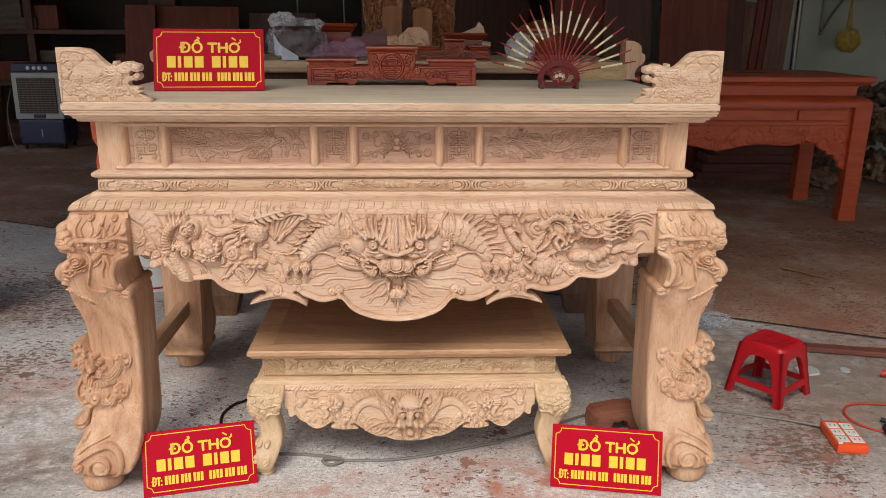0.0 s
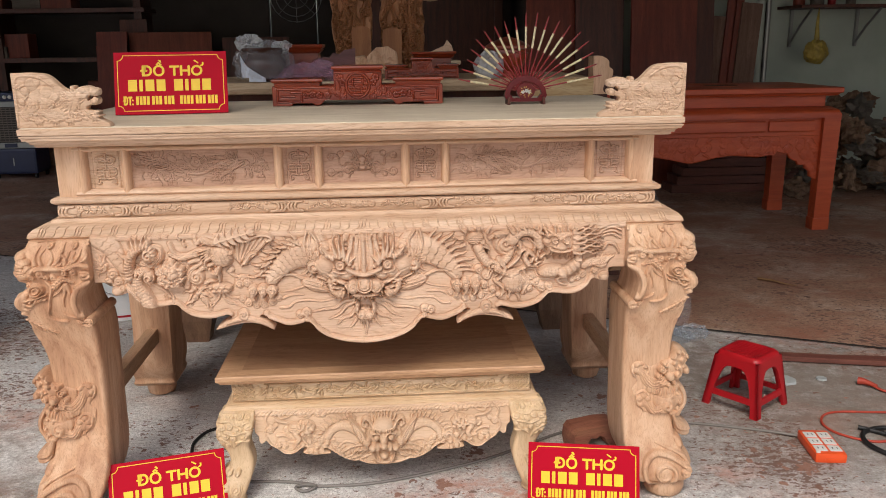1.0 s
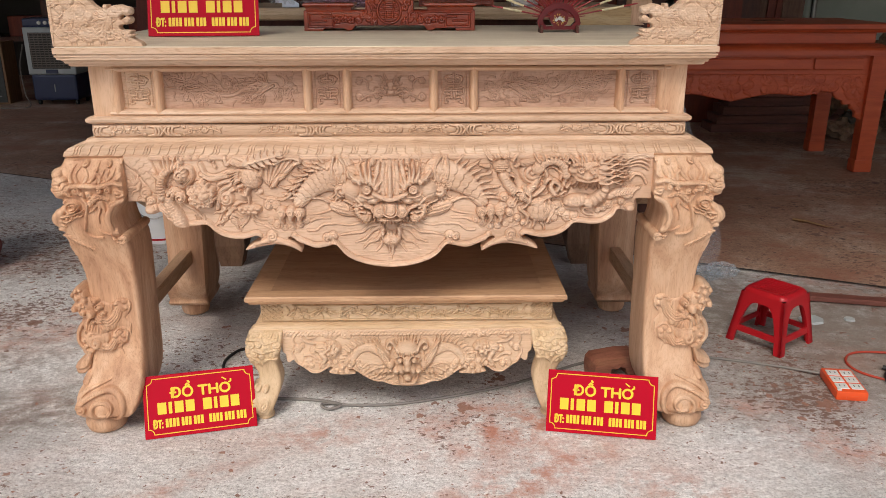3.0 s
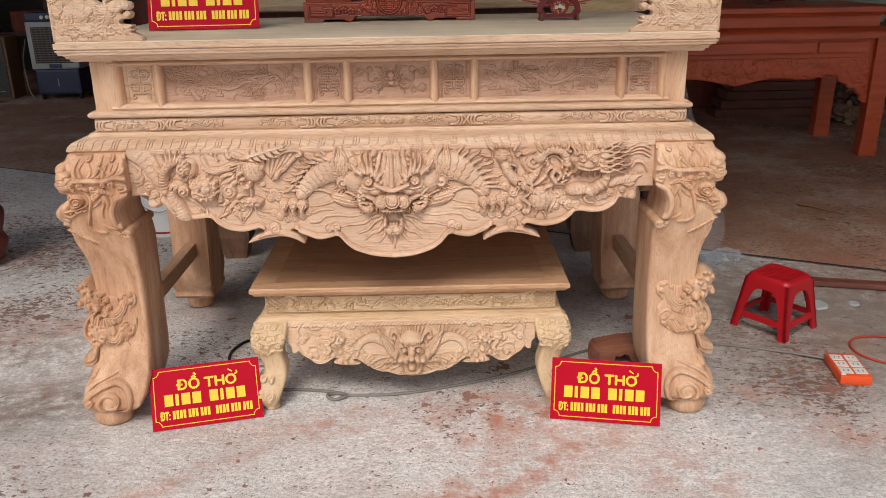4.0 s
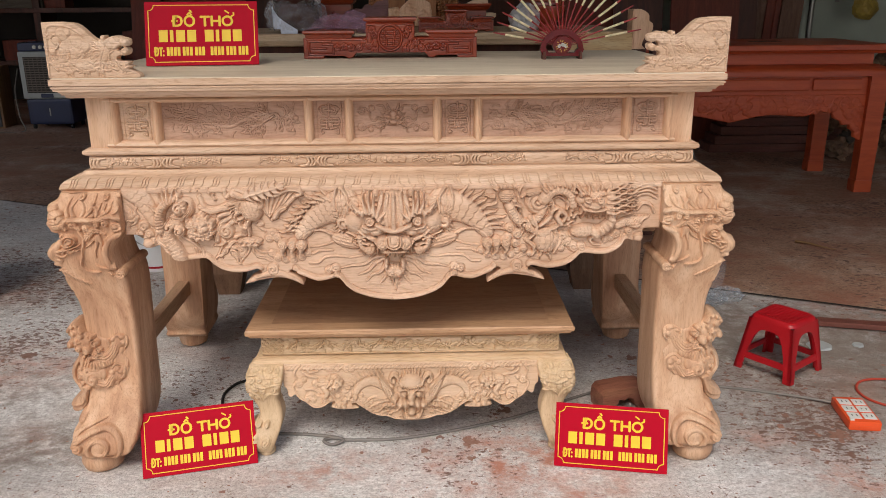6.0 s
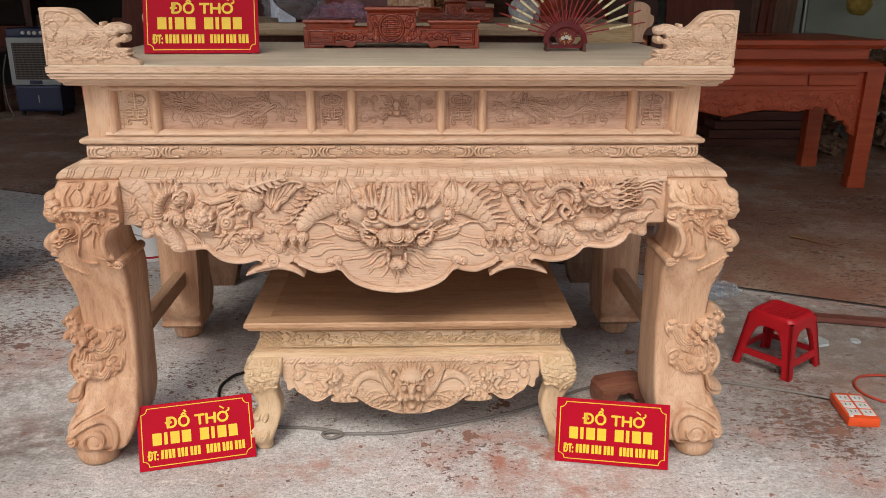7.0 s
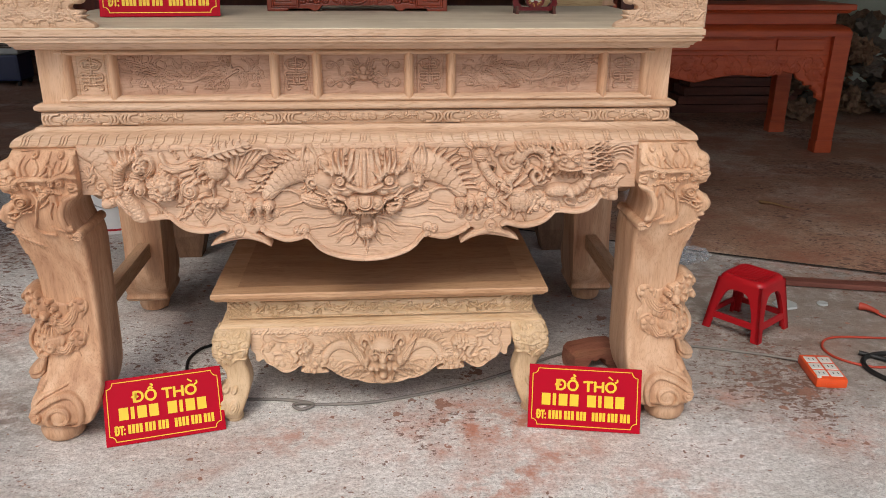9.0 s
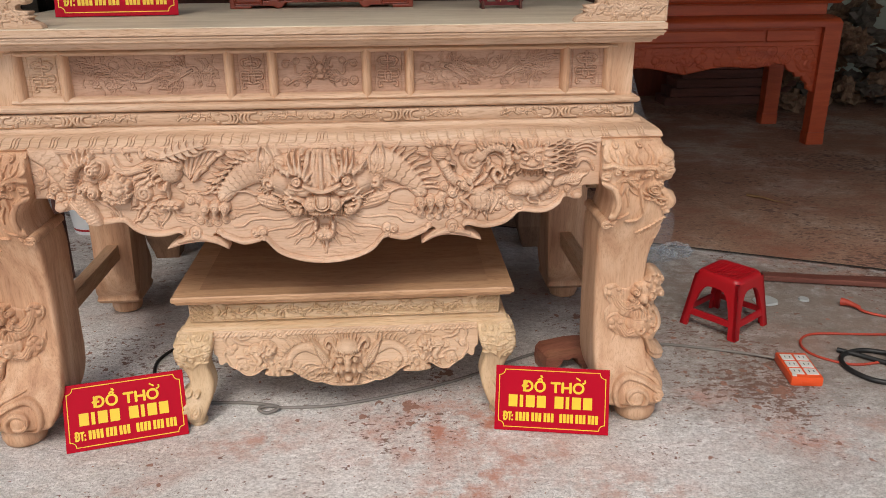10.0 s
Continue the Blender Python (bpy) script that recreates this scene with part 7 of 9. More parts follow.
# ---- red plastic stool ----
def stool(at, turn):
    st = base("plastic_stool", at, turn, label="small square red plastic stool on the concrete floor", category="stool")
    H, a, b = 0.238, 0.092, 0.124
    seat = bmesh.new()
    sq = lambda r, c, z, n=6: [(sx * (r - c) + c * math.cos(t), sy * (r - c) + c * math.sin(t), z) for sx, sy, q in ((1, 1, 0), (-1, 1, 1), (-1, -1, 2), (1, -1, 3)) for t in [math.pi / 2 * (q + k / (n - 1)) for k in range(n)]]
    loops(seat, [sq(a + 0.004, 0.028, H - 0.035), sq(a + 0.002, 0.028, H - 0.012), sq(a - 0.006, 0.026, H - 0.002), sq(a - 0.014, 0.024, H), sq(a - 0.020, 0.022, H - 0.002), sq(a - 0.022, 0.022, H - 0.003)])
    part("seat", seat, RED_PLASTIC, st, smooth=50)
    for k in range(9):
        part("seat_rib", box(-0.062, 0.062, -0.062 + 0.0155 * k - 0.0025, -0.062 + 0.0155 * k + 0.0025, H - 0.004, H - 0.0015, 0), RED_PLASTIC, st)
    # arched side panels, each running down into two half legs
    N = 24
    for side in range(4):
        bm = bmesh.new()
        def at_uv(u, z, d):
            k = 1 - z / H
            r = a + (b - a) * k
            x, y = u * r, -(r - d)
            c, s = ((1, 0), (0, 1), (-1, 0), (0, -1))[side]
            return (x * c - y * s, x * s + y * c, z)
        us = sorted({-1 + 2 * i / N for i in range(N + 1)} | {-0.74, 0.74, -0.735, 0.735, -0.72, 0.72})
        prof = [(u, 0.185 * (max(0.0, 1 - abs(u / 0.74) ** 4.0)) ** 0.5) for u in us]
        rings = []
        for u, zi in prof:
            rings.append([at_uv(u, zi, 0), at_uv(u, H - 0.018, 0), at_uv(u, H - 0.018, 0.012), at_uv(u, zi, 0.012)])
        loops(bm, rings)
        part("leg_panel", bm, RED_PLASTIC, st, smooth=40)
        rail = bmesh.new()
        loops(rail, [[at_uv(u, 0.050, 0.001), at_uv(u, 0.074, 0.001), at_uv(u, 0.074, 0.010), at_uv(u, 0.050, 0.010)] for u in (-0.80, 0.80)])
        part("rail", rail, RED_PLASTIC, st)
    return st


stool((1.533, 0.605, 0), 37)


# ---- varnished tiered stand on the altar ----
def tiered_stand(name, at, w, h, d, material, label, turn=0.0):
    ts = base(name, at, turn, label=label, category="offering stand")
    k = w / 0.64
    sc = lambda v: v * k
    body = [(-w / 2, 0.0), (-w * 0.39, 0.0), (-w * 0.385, h * 0.06), (-w * 0.27, h * 0.06), (-w * 0.245, 0.0), (-w * 0.22, h * 0.02), (-w * 0.2, h * 0.13), (w * 0.2, h * 0.13), (w * 0.22, h * 0.02), (w * 0.245, 0.0), (w * 0.27, h * 0.06), (w * 0.385, h * 0.06), (w * 0.39, 0.0), (w / 2, 0.0),
            (w / 2, h * 0.50), (w * 0.14, h * 0.50), (w * 0.14, h * 0.86), (-w * 0.14, h * 0.86), (-w * 0.14, h * 0.50), (-w / 2, h * 0.50)]
    r = Relief(-w / 2 - 0.002, w / 2 + 0.002, -0.002, h * 0.88, 0.0015)
    r.cut = sc(0.0016)
    for m in (-1, 1):
        g = dict(r0=sc(0.003), h=sc(0.005), n=1)
        r.stroke([(m * w * 0.47, h * 0.10), (m * w * 0.47, h * 0.42), (m * w * 0.34, h * 0.42)], **g)
        r.stroke([(m * w * 0.47, h * 0.10), (m * w * 0.33, h * 0.10), (m * w * 0.33, h * 0.34), (m * w * 0.39, h * 0.34)], **g)
        r.stroke([(m * w * 0.45, h * 0.24), (m * w * 0.37, h * 0.24)], **g)
        for fx, fz in ((0.305, 0.27), (0.265, 0.29), (0.225, 0.26), (0.09, 0.58), (0.105, 0.70)):
            for p in range(5):
                a = 2 * math.pi * p / 5 + fx * 30
                r.dome(m * w * fx + sc(0.008) * math.cos(a), h * fz + sc(0.008) * math.sin(a), sc(0.007), sc(0.007), sc(0.006))
            r.dome(m * w * fx, h * fz, sc(0.004), sc(0.004), sc(0.008))
        for x, z in ((0.18, 0.26), (0.15, 0.38), (0.12, 0.30), (0.09, 0.20)):
            r.scroll(m * w * x, h * z, sc(0.014), sc(0.006), hand=m)
            r.flame(m * w * x, h * z, 70, sc(0.04), sc(0.004), sc(0.005), m)
        r.stroke([(m * w * 0.135, h * 0.52), (m * w * 0.135, h * 0.82), (0, h * 0.82)], sc(0.003), h=sc(0.004), n=2)
        r.stroke([(m * w * 0.48, h * 0.46), (m * w * 0.16, h * 0.46)], sc(0.003), h=sc(0.004), n=2)
    cz, R = h * 0.50, w * 0.068
    ring = [(R * math.cos(a), cz + R * 1.05 * math.sin(a)) for a in [2 * math.pi * q / 16 for q in range(17)]]
    r.stroke(ring, sc(0.004), h=sc(0.007), n=2)
    for q in range(-2, 3):
        x = R * 0.72 * (1 - 0.12 * abs(q))
        r.stroke([(-x, cz + q * R * 0.32), (x, cz + q * R * 0.32)], sc(0.0026), h=sc(0.005), n=1)
    for m in (-1, 1):
        r.stroke([(m * R * 0.3, cz - R * 0.64), (m * R * 0.3, cz - R * 0.1)], sc(0.0026), h=sc(0.005), n=1)
        r.stroke([(m * R * 0.42, cz + R * 0.1), (m * R * 0.42, cz + R * 0.64)], sc(0.0026), h=sc(0.005), n=1)
    carved_plate("front_board", r, body, lambda x, z: 0 * x, d, material, ts, "carved front with blossoms and a round emblem", 0.0015)
    for m in (-1, 1):
        x0, x1 = sorted((m * w * 0.205, m * w * 0.505))
        part("side_shelf", moulding(x0, x1, -0.008, d + 0.004, [(-0.012, h * 0.50), (-0.010, h * 0.58), (-0.002, h * 0.61), (0.0, h * 0.64), (-0.001, h * 0.67), (-0.005, h * 0.685)]), material, ts)
    part("top_shelf", moulding(-w * 0.152, w * 0.152, -0.010, d + 0.006, [(-0.014, h * 0.855), (-0.010, h * 0.89), (-0.002, h * 0.92), (0.0, h * 0.95), (-0.001, h * 0.985), (-0.006, h)]), material, ts)
    return ts


tiered_stand("tiered_stand", (-0.026, 0.705, TOPZ + 0.001), 0.642, 0.146, 0.15, RED_GLOSS, "glossy red-brown tiered offering stand with carved blossoms, on the altar")

# ---- stick fan on its stand ----
CREAM = plain("cream_paint", (0.66, 0.58, 0.36), 0.45, 0.25, 60)
MAROON = plain("maroon_lacquer", (0.13, 0.008, 0.012), 0.25, 0.1)
STICK_RED = plain("red_lacquer", (0.26, 0.02, 0.02), 0.3, 0.15, 40)
GOLD = plain("gold_paint", (0.55, 0.33, 0.06), 0.4)
fan = base("incense_stick_fan", (0.595, 0.60, TOPZ), label="fan of red and cream lacquered sticks on a maroon stand", category="stick fan")
arch = bmesh.new()
ro, ri, zc = 0.078, 0.060, 0.030
pts_o = [(ro * math.cos(a), zc + ro * 0.95 * math.sin(a)) for a in [math.pi * k / 16 for k in range(17)]]
pts_i = [(ri * math.cos(a), zc + ri * 0.90 * math.sin(a)) for a in [math.pi * k / 16 for k in range(17)]]
ring = [[(x, -0.010, z), (x, 0.012, z), (u, 0.012, w), (u, -0.010, w)] for (x, z), (u, w) in zip(pts_o, pts_i)]
loops(arch, ring)
part("arch", arch, MAROON, fan, smooth=40)
part("cross_board", extrude_poly([(-0.080, 0.035), (-0.068, 0.010), (0.068, 0.010), (0.080, 0.035), (0.056, 0.035), (0.046, 0.022), (-0.046, 0.022), (-0.056, 0.035)], -0.012, 0.014), MAROON, fan)
for s in (-1, 1):
    part("foot", extrude_poly([(s * 0.060, 0.0), (s * 0.070, 0.0), (s * 0.069, 0.026), (s * 0.061, 0.026)], -0.035, 0.035), DARK_WOOD, fan)
hub = part("hub", loops(bmesh.new(), [[(0.033 * math.cos(a), y, 0.048 + 0.030 * math.sin(a)) for a in [2 * math.pi * k / 24 for k in range(24)]] for y in (-0.016, 0.014)]), MAROON, fan, "maroon disc painted with white flowers and gold leaves")
for k, (dx, dz) in enumerate(((-0.011, 0.0), (0.002, 0.004), (0.013, -0.001))):
    fl = bmesh.new()
    for p in range(5):
        a = 2 * math.pi * p / 5 + k
        c = (dx + 0.0038 * math.cos(a), 0.046 + dz + 0.0038 * math.sin(a))
        loops(fl, [[(c[0] + 0.0036 * math.cos(t), y, c[1] + 0.0036 * math.sin(t)) for t in [2 * math.pi * q / 8 for q in range(8)]] for y in (-0.017, -0.0158)])
    part("painted_flower", fl, WHITE, hub)
gr = np.random.default_rng(2)
for k in range(14):
    a = 2 * math.pi * k / 14 + 0.3 * gr.random()
    q = gr.uniform(0.014, 0.022)
    c, t = (q * math.cos(a), 0.046 + q * 0.9 * math.sin(a)), a + gr.uniform(-0.6, 0.6)
    lf_ = [(c[0] + 0.005 * math.cos(t), c[1] + 0.005 * math.sin(t)), (c[0] + 0.002 * math.cos(t + 1.6), c[1] + 0.002 * math.sin(t + 1.6)), (c[0] - 0.005 * math.cos(t), c[1] - 0.005 * math.sin(t)), (c[0] + 0.002 * math.cos(t - 1.6), c[1] + 0.002 * math.sin(t - 1.6))]
    part("painted_leaf", extrude_poly(lf_, -0.0172, -0.0158), GOLD, hub)
for k in range(28):
    a = radians(8 + 164 * k / 27)
    d, o = np.array((math.cos(a), 0, math.sin(a))), np.array((0, 0.004, 0.044))
    part("rib", tube([o + d * 0.026, o + d * 0.060, o + d * 0.098], 0.0016, 5, 1), STICK_RED, fan)
for k in range(19):
    a = radians(10.5 + 159 * k / 18)
    L = 0.262 + 0.022 * math.cos(a - 0.3) + 0.006 * math.sin(5 * k)
    d, o = np.array((math.cos(a), 0, math.sin(a))), np.array((0, 0.001 * (k % 3), 0.048))
    stick = part("stick", tube([o + d * 0.025, o + d * L * 0.5, o + d * L], 0.0028, 7, 1), STICK_RED, fan, smooth=60)
    part("cream_band", tube([o + d * L * 0.56, o + d * L * 0.70, o + d * L * 0.84], 0.0042, 7, 1), CREAM, stick, "cream band painted with tiny flowers", smooth=60)
    part("tip", tube([o + d * L * 0.84, o + d * L * 0.92, o + d * L * 1.02], 0.0042, 7, 3, taper=0.0018), STICK_RED, stick, smooth=60)


# ---- things on the floor beside the altar ----
strip = base("power_strip", (1.637, 0.182, 0), -8, label="orange plastic power strip with six white sockets on the floor", category="power strip")
part("body", box(-0.055, 0.055, -0.095, 0.095, 0.0, 0.036, 0.008), ORANGE, strip, smooth=40)
for i in (-1, 1):
    for j in (-1, 0, 1):
        so = part("socket", box(i * 0.025 - 0.021, i * 0.025 + 0.021, j * 0.052 - 0.021, j * 0.052 + 0.021, 0.034, 0.0385, 0.002), WHITE, strip)
        for q in (-1, 1):
            part("slot", box(i * 0.025 + q * 0.008 - 0.0015, i * 0.025 + q * 0.008 + 0.0015, j * 0.052 - 0.006, j * 0.052 + 0.006, 0.0385, 0.0392, 0), BLACK, so)
part("switch", box(-0.05, -0.036, -0.088, -0.076, 0.034, 0.041, 0.002), WHITE, strip)
part("label_plate", box(-0.02, 0.02, -0.097, -0.0945, 0.010, 0.020, 0), ORANGE, strip)


def cable(name, pts, r, material, label):
    return tagged(part(name, tube([(x, y, z) for x, y, z in pts], r, 8, 10), material, smooth=80), label, "cable")


RED_CORD = plain("red_cord", (0.42, 0.05, 0.025), 0.5)
GREY_CORD = plain("grey_cord", (0.20, 0.18, 0.16), 0.6)
cable("mains_cable", [(1.61, 0.275, 0.012), (1.45, 0.36, 0.006), (1.20, 0.44, 0.006), (0.95, 0.46, 0.006), (0.72, 0.40, 0.006), (0.40, 0.22, 0.006), (0.05, 0.10, 0.006), (-0.16, 0.085, 0.006), (-0.235, 0.095, 0.010), (-0.265, 0.075, 0.012), (-0.235, 0.055, 0.008), (-0.20, 0.082, 0.012), (-0.30, 0.125, 0.006), (-0.45, 0.14, 0.006)], 0.0055, GREY_CORD, "thin grey mains cable knotted on the concrete")
cable("dark_cable", [(-0.61, 0.582, 0.006), (-0.633, 0.554, 0.006), (-0.664, 0.527, 0.006), (-0.689, 0.454, 0.006), (-0.684, 0.383, 0.006), (-0.661, 0.305, 0.006)], 0.006, BLACK, "thin dark cable curling on the concrete beside the low table")
cable("extension_cord", [(2.13, 0.70, 0.02), (2.18, 0.63, 0.006), (2.40, 0.50, 0.006), (2.6, 0.44, 0.006)], 0.006, RED_CORD, "red extension cord with its plug on the floor")
tagged(part("cord_plug", tube([(2.10, 0.735, 0.018), (2.12, 0.715, 0.02), (2.15, 0.675, 0.014)], 0.018, 10, 4, taper=0.008), RED_CORD, smooth=60), "orange-red plug lying on the concrete floor", "plug")
cable("flex_cable", [(2.35, 0.42, 0.006), (2.05, 0.45, 0.006), (1.84, 0.47, 0.006), (1.755, 0.40, 0.006), (1.76, 0.30, 0.006), (1.86, 0.22, 0.006), (1.99, 0.23, 0.006), (2.10, 0.25, 0.006)], 0.005, RED_CORD, "looped red power cord on the concrete floor")
cable("black_cable", [(1.86, 0.325, 0.012), (1.92, 0.28, 0.010), (2.0, 0.20, 0.012), (2.06, 0.165, 0.02)], 0.0095, BLACK, "thick black tool cable on the floor")
cable("tool_cable", [(2.04, 0.28, 0.012), (1.95, 0.315, 0.010), (1.855, 0.28, 0.010), (1.825, 0.19, 0.010), (1.88, 0.09, 0.010), (2.02, 0.06, 0.010), (2.25, 0.06, 0.010)], 0.0095, BLACK, "coiled black rubber cable of the grinder")
grinder = base("angle_grinder", (2.055, 0.19, 0.055), 25, label="teal and silver angle grinder with a brown sanding disc", category="grinder")
TEAL = plain("teal_plastic", (0.02, 0.14, 0.16), 0.4)
part("body", tube([(0.02, 0.02, 0), (0.10, 0.05, 0.004), (0.24, 0.09, 0.0)], 0.036, 14, 6, taper=0.030), TEAL, grinder, smooth=50)
part("gear_head", box(-0.045, 0.035, -0.035, 0.045, -0.035, 0.035, 0.012), STEEL, grinder, smooth=40)
part("flange", loops(bmesh.new(), [[(0.02 * math.cos(a) - 0.01, y, 0.02 * math.sin(a)) for a in [2 * math.pi * k / 16 for k in range(16)]] for y in (-0.07, -0.03)]), BLACK, grinder)
disc = bmesh.new()
loops(disc, [[(r * math.cos(a) - 0.01, y, r * math.sin(a) + 0.004) for a in [2 * math.pi * k / 32 for k in range(32)]] for r, y in ((0.050, -0.069), (0.056, -0.072), (0.056, -0.076), (0.02, -0.074))])
part("sanding_disc", disc, plain("abrasive", (0.28, 0.16, 0.12), 0.8, 0.3, 30), grinder, smooth=50)

blk = base("offcut_block", (0.815, 0.31, 0), 14, label="reddish notched wooden block on the floor behind the leg", category="wood block")
part("block", extrude_poly([(0.9 * u, 0.9 * v) for u, v in [(-0.105, 0), (-0.058, 0), (-0.055, 0.030), (-0.040, 0.042), (-0.036, 0.058), (-0.012, 0.052), (0.006, 0.062), (0.030, 0.050), (0.036, 0.028), (0.050, 0.024), (0.056, 0), (0.105, 0), (0.112, 0.05), (0.104, 0.088), (0.085, 0.098), (0.02, 0.104), (-0.05, 0.100), (-0.092, 0.098), (-0.108, 0.080), (-0.112, 0.04)]], -0.05, 0.05), wood("offcut_wood", (0.20, 0.07, 0.04), (0.28, 0.11, 0.07), (0.36, 0.17, 0.10), "x", 0.6), blk)
PLANK_RED = wood("reddish_plank", (0.10, 0.035, 0.026), (0.15, 0.05, 0.036), (0.20, 0.075, 0.052), "x", 0.6)
tagged(part("plank", box(-0.75, 0.75, -0.03, 0.03, 0, 0.024, 0.003), PLANK_RED, at=pose(2.62, 0.86, 0.006, 0, 0, -14)), "reddish rough-sawn plank lying on the floor", "plank")
tagged(part("plank", box(-0.6, 0.6, -0.014, 0.014, 0, 0.016, 0.003), PLANK_RED, at=pose(2.40, 0.97, 0.006, 0, 0, -10)), "narrow reddish batten lying on the floor", "plank")
wood_sliver = wood("sliver_wood", (0.24, 0.13, 0.055), (0.32, 0.18, 0.08), (0.40, 0.24, 0.11), "x", 0.7, seed=61)
tagged(part("wood_sliver", tube([(-0.123, 0, 0.012), (-0.03, 0.008, 0.014), (0.05, -0.004, 0.012), (0.123, 0, 0.010)], 0.016, 7, 4, taper=0.004, flat=0.5), wood_sliver, at=pose(2.450, 2.220, 0.005, 0, 0, -48.6), smooth=50), "yellowish wood sliver lying on the workshop floor", "wood scrap")
for k, (x, y) in enumerate(((1.80, 0.80), (1.97, 0.80))):
    tagged(part("tile_scrap", lathe([(0.055 - 0.03 * k, 0), (0.05 - 0.028 * k, 0.008)], (x, y, 0.002), 7), GREY_PLASTIC), "grey flat scrap lying on the concrete", "scrap")


# ---- behind the altar ----
wood_dim = wood("dim_brown_wood", (0.16, 0.085, 0.05), (0.22, 0.12, 0.07), (0.28, 0.16, 0.095), "z", seed=36)
rear = base("rear_altar_table", (0, 0, 0), label="second raw-wood altar table with stored goods behind the first", category="altar table")
BX0, BX1 = -1.085, 1.079
BZ = 1.304
part("tabletop", moulding(BX0, BX1, 1.50, 2.35, [(-0.03, BZ - 0.058), (-0.012, BZ - 0.052), (-0.004, BZ - 0.036), (0.0, BZ - 0.03), (0.0, BZ - 0.004), (-0.004, BZ)]), wood("pale_board", (0.44, 0.31, 0.18), (0.54, 0.40, 0.25), (0.60, 0.47, 0.31), "x", 0.6, seed=23), rear)
# Dark wood waist takes the place of the shadow under the slab.
part("waist_body", box(BX0 + 0.06, BX1 - 0.06, 1.66, 2.25, BZ - 0.25, BZ - 0.06, 0.002), DARK_WOOD, rear)
for sx in (BX0 + 0.10, BX1 - 0.22):
    for sy in (1.56, 2.15):
        leg = loops(bmesh.new(), [[(sx + 0.06 + q * w, sy + 0.06 + e * w, z) for q, e in ((-1, -1), (1, -1), (1, 1), (-1, 1))] for w, z in ((0.055, 0.0), (0.06, 0.03), (0.085, 0.12), (0.085, 0.5), (0.075, 0.65), (0.09, 0.80), (0.09, BZ - 0.25))])
        part("leg", leg, wood_dim, rear)
ENDW = BX1 - 0.729
part("front_board", box(BX1 - ENDW, BX1 - 0.005, 1.485, 1.497, 1.223 - 0.05, BZ - 0.004, 0.002), wood("plywood", (0.42, 0.28, 0.12), (0.50, 0.35, 0.17), (0.56, 0.42, 0.23), "x", 0.6, seed=29), rear, "pale yellowish board")
zt, zb = 1.401, 1.223
for s, xx in ((1, BX1), (-1, BX0)):
    ww = 1.171 - BX1
    eo = smooth_line([(xx - s * 0.005, zt), (xx + s * ww * 0.35, zt + 0.002), (xx + s * ww * 0.75, zt - 0.02), (xx + s * ww * 0.80, zt - 0.05), (xx + s * ww, zt - 0.065), (xx + s * ww * 0.95, zt - 0.10), (xx + s * ww * 0.65, zt - 0.12), (xx + s * ww * 0.5, zb + 0.02), (xx + s * ww * 0.7, zb)], 4)
    eo = [tuple(p) for p in eo] + [(xx - s * 0.005, zb)]
    part("end_scroll", extrude_poly(eo, 1.50, 1.60), RAW_Z, rear, smooth=40)

WHITE_FILM = bpy.data.materials.new("white_gathered_film")
WHITE_FILM.use_nodes = True
cb = WHITE_FILM.node_tree.nodes["Principled BSDF"]
cb.inputs["Base Color"].default_value = (0.80, 0.80, 0.80, 1)
cb.inputs["Roughness"].default_value = 0.15
cb.inputs["Specular IOR Level"].default_value = 1.0
cb.inputs["Alpha"].default_value = 0.42
VIOLET = bpy.data.materials.new("violet_film")
VIOLET.use_nodes = True
cb = VIOLET.node_tree.nodes["Principled BSDF"]
cb.inputs["Base Color"].default_value = (0.52, 0.28, 0.38, 1)
cb.inputs["Specular IOR Level"].default_value = 1.0
cb.inputs["Roughness"].default_value = 0.12
cb.inputs["Alpha"].default_value = 0.42


def crumple(rx, ry, rz, at, amount, seed, material, name, parent=None, label="", flatten=True, scale=14.0):
    """A folded film bag: a faceted lump with sharp creases."""
    bm = bmesh.new()
    bmesh.ops.create_icosphere(bm, subdivisions=5, radius=1.0)
    for v in bm.verts:
        p = v.co.copy()
        q = Vector((p.x * rx, p.y * ry, p.z * rz)) * scale + Vector((seed * 3.7, seed * 1.3, 0))
        n1 = 1 - 2 * abs(noise.noise(q))
        n2 = 1 - 2 * abs(noise.noise(q * 2.7))
        f = 1 + amount * (0.7 * n1 + 0.45 * n2 - 0.5)
        v.co = Vector((at[0] + p.x * rx * f, at[1] + p.y * ry * f, at[2] + p.z * rz * f))
        if flatten:
            v.co.z = max(v.co.z, at[2] - rz * 0.55)
    return part(name, bm, material, parent, label, smooth=25)


WRAP = Nodes("crinkled_wrap")
wrap_creases = WRAP.noise(WRAP.mapped((1, 1, 1)), 42, 5, 0.7, 1.5)
WRAP = WRAP.done((0.80, 0.82, 0.86), 0.10, WRAP.bump(wrap_creases, 1.0, 0.012), Alpha=0.17, Specular_IOR_Level=1.0)
GLAZE = plain("dark_glaze", (0.05, 0.016, 0.010), 0.12, 0.2)
PAPER = plain("bluish_paper", (0.60, 0.64, 0.72), 0.7, 0.1, 20)
jx, jy, jz = -0.505, 1.62, BZ + 0.002
jar = base("wrapped_censer", (jx, jy, jz), label="dark glazed incense bowl wrapped in clear film and paper", category="incense bowl")
part("bowl", lathe([(0.07, 0.0), (0.075, 0.012), (0.095, 0.03), (0.112, 0.065), (0.108, 0.10), (0.095, 0.118), (0.092, 0.13), (0.104, 0.145), (0.104, 0.155), (0.09, 0.156), (0.085, 0.13), (0.07, 0.05)], (0, 0, 0), 36), GLAZE, jar, smooth=50)
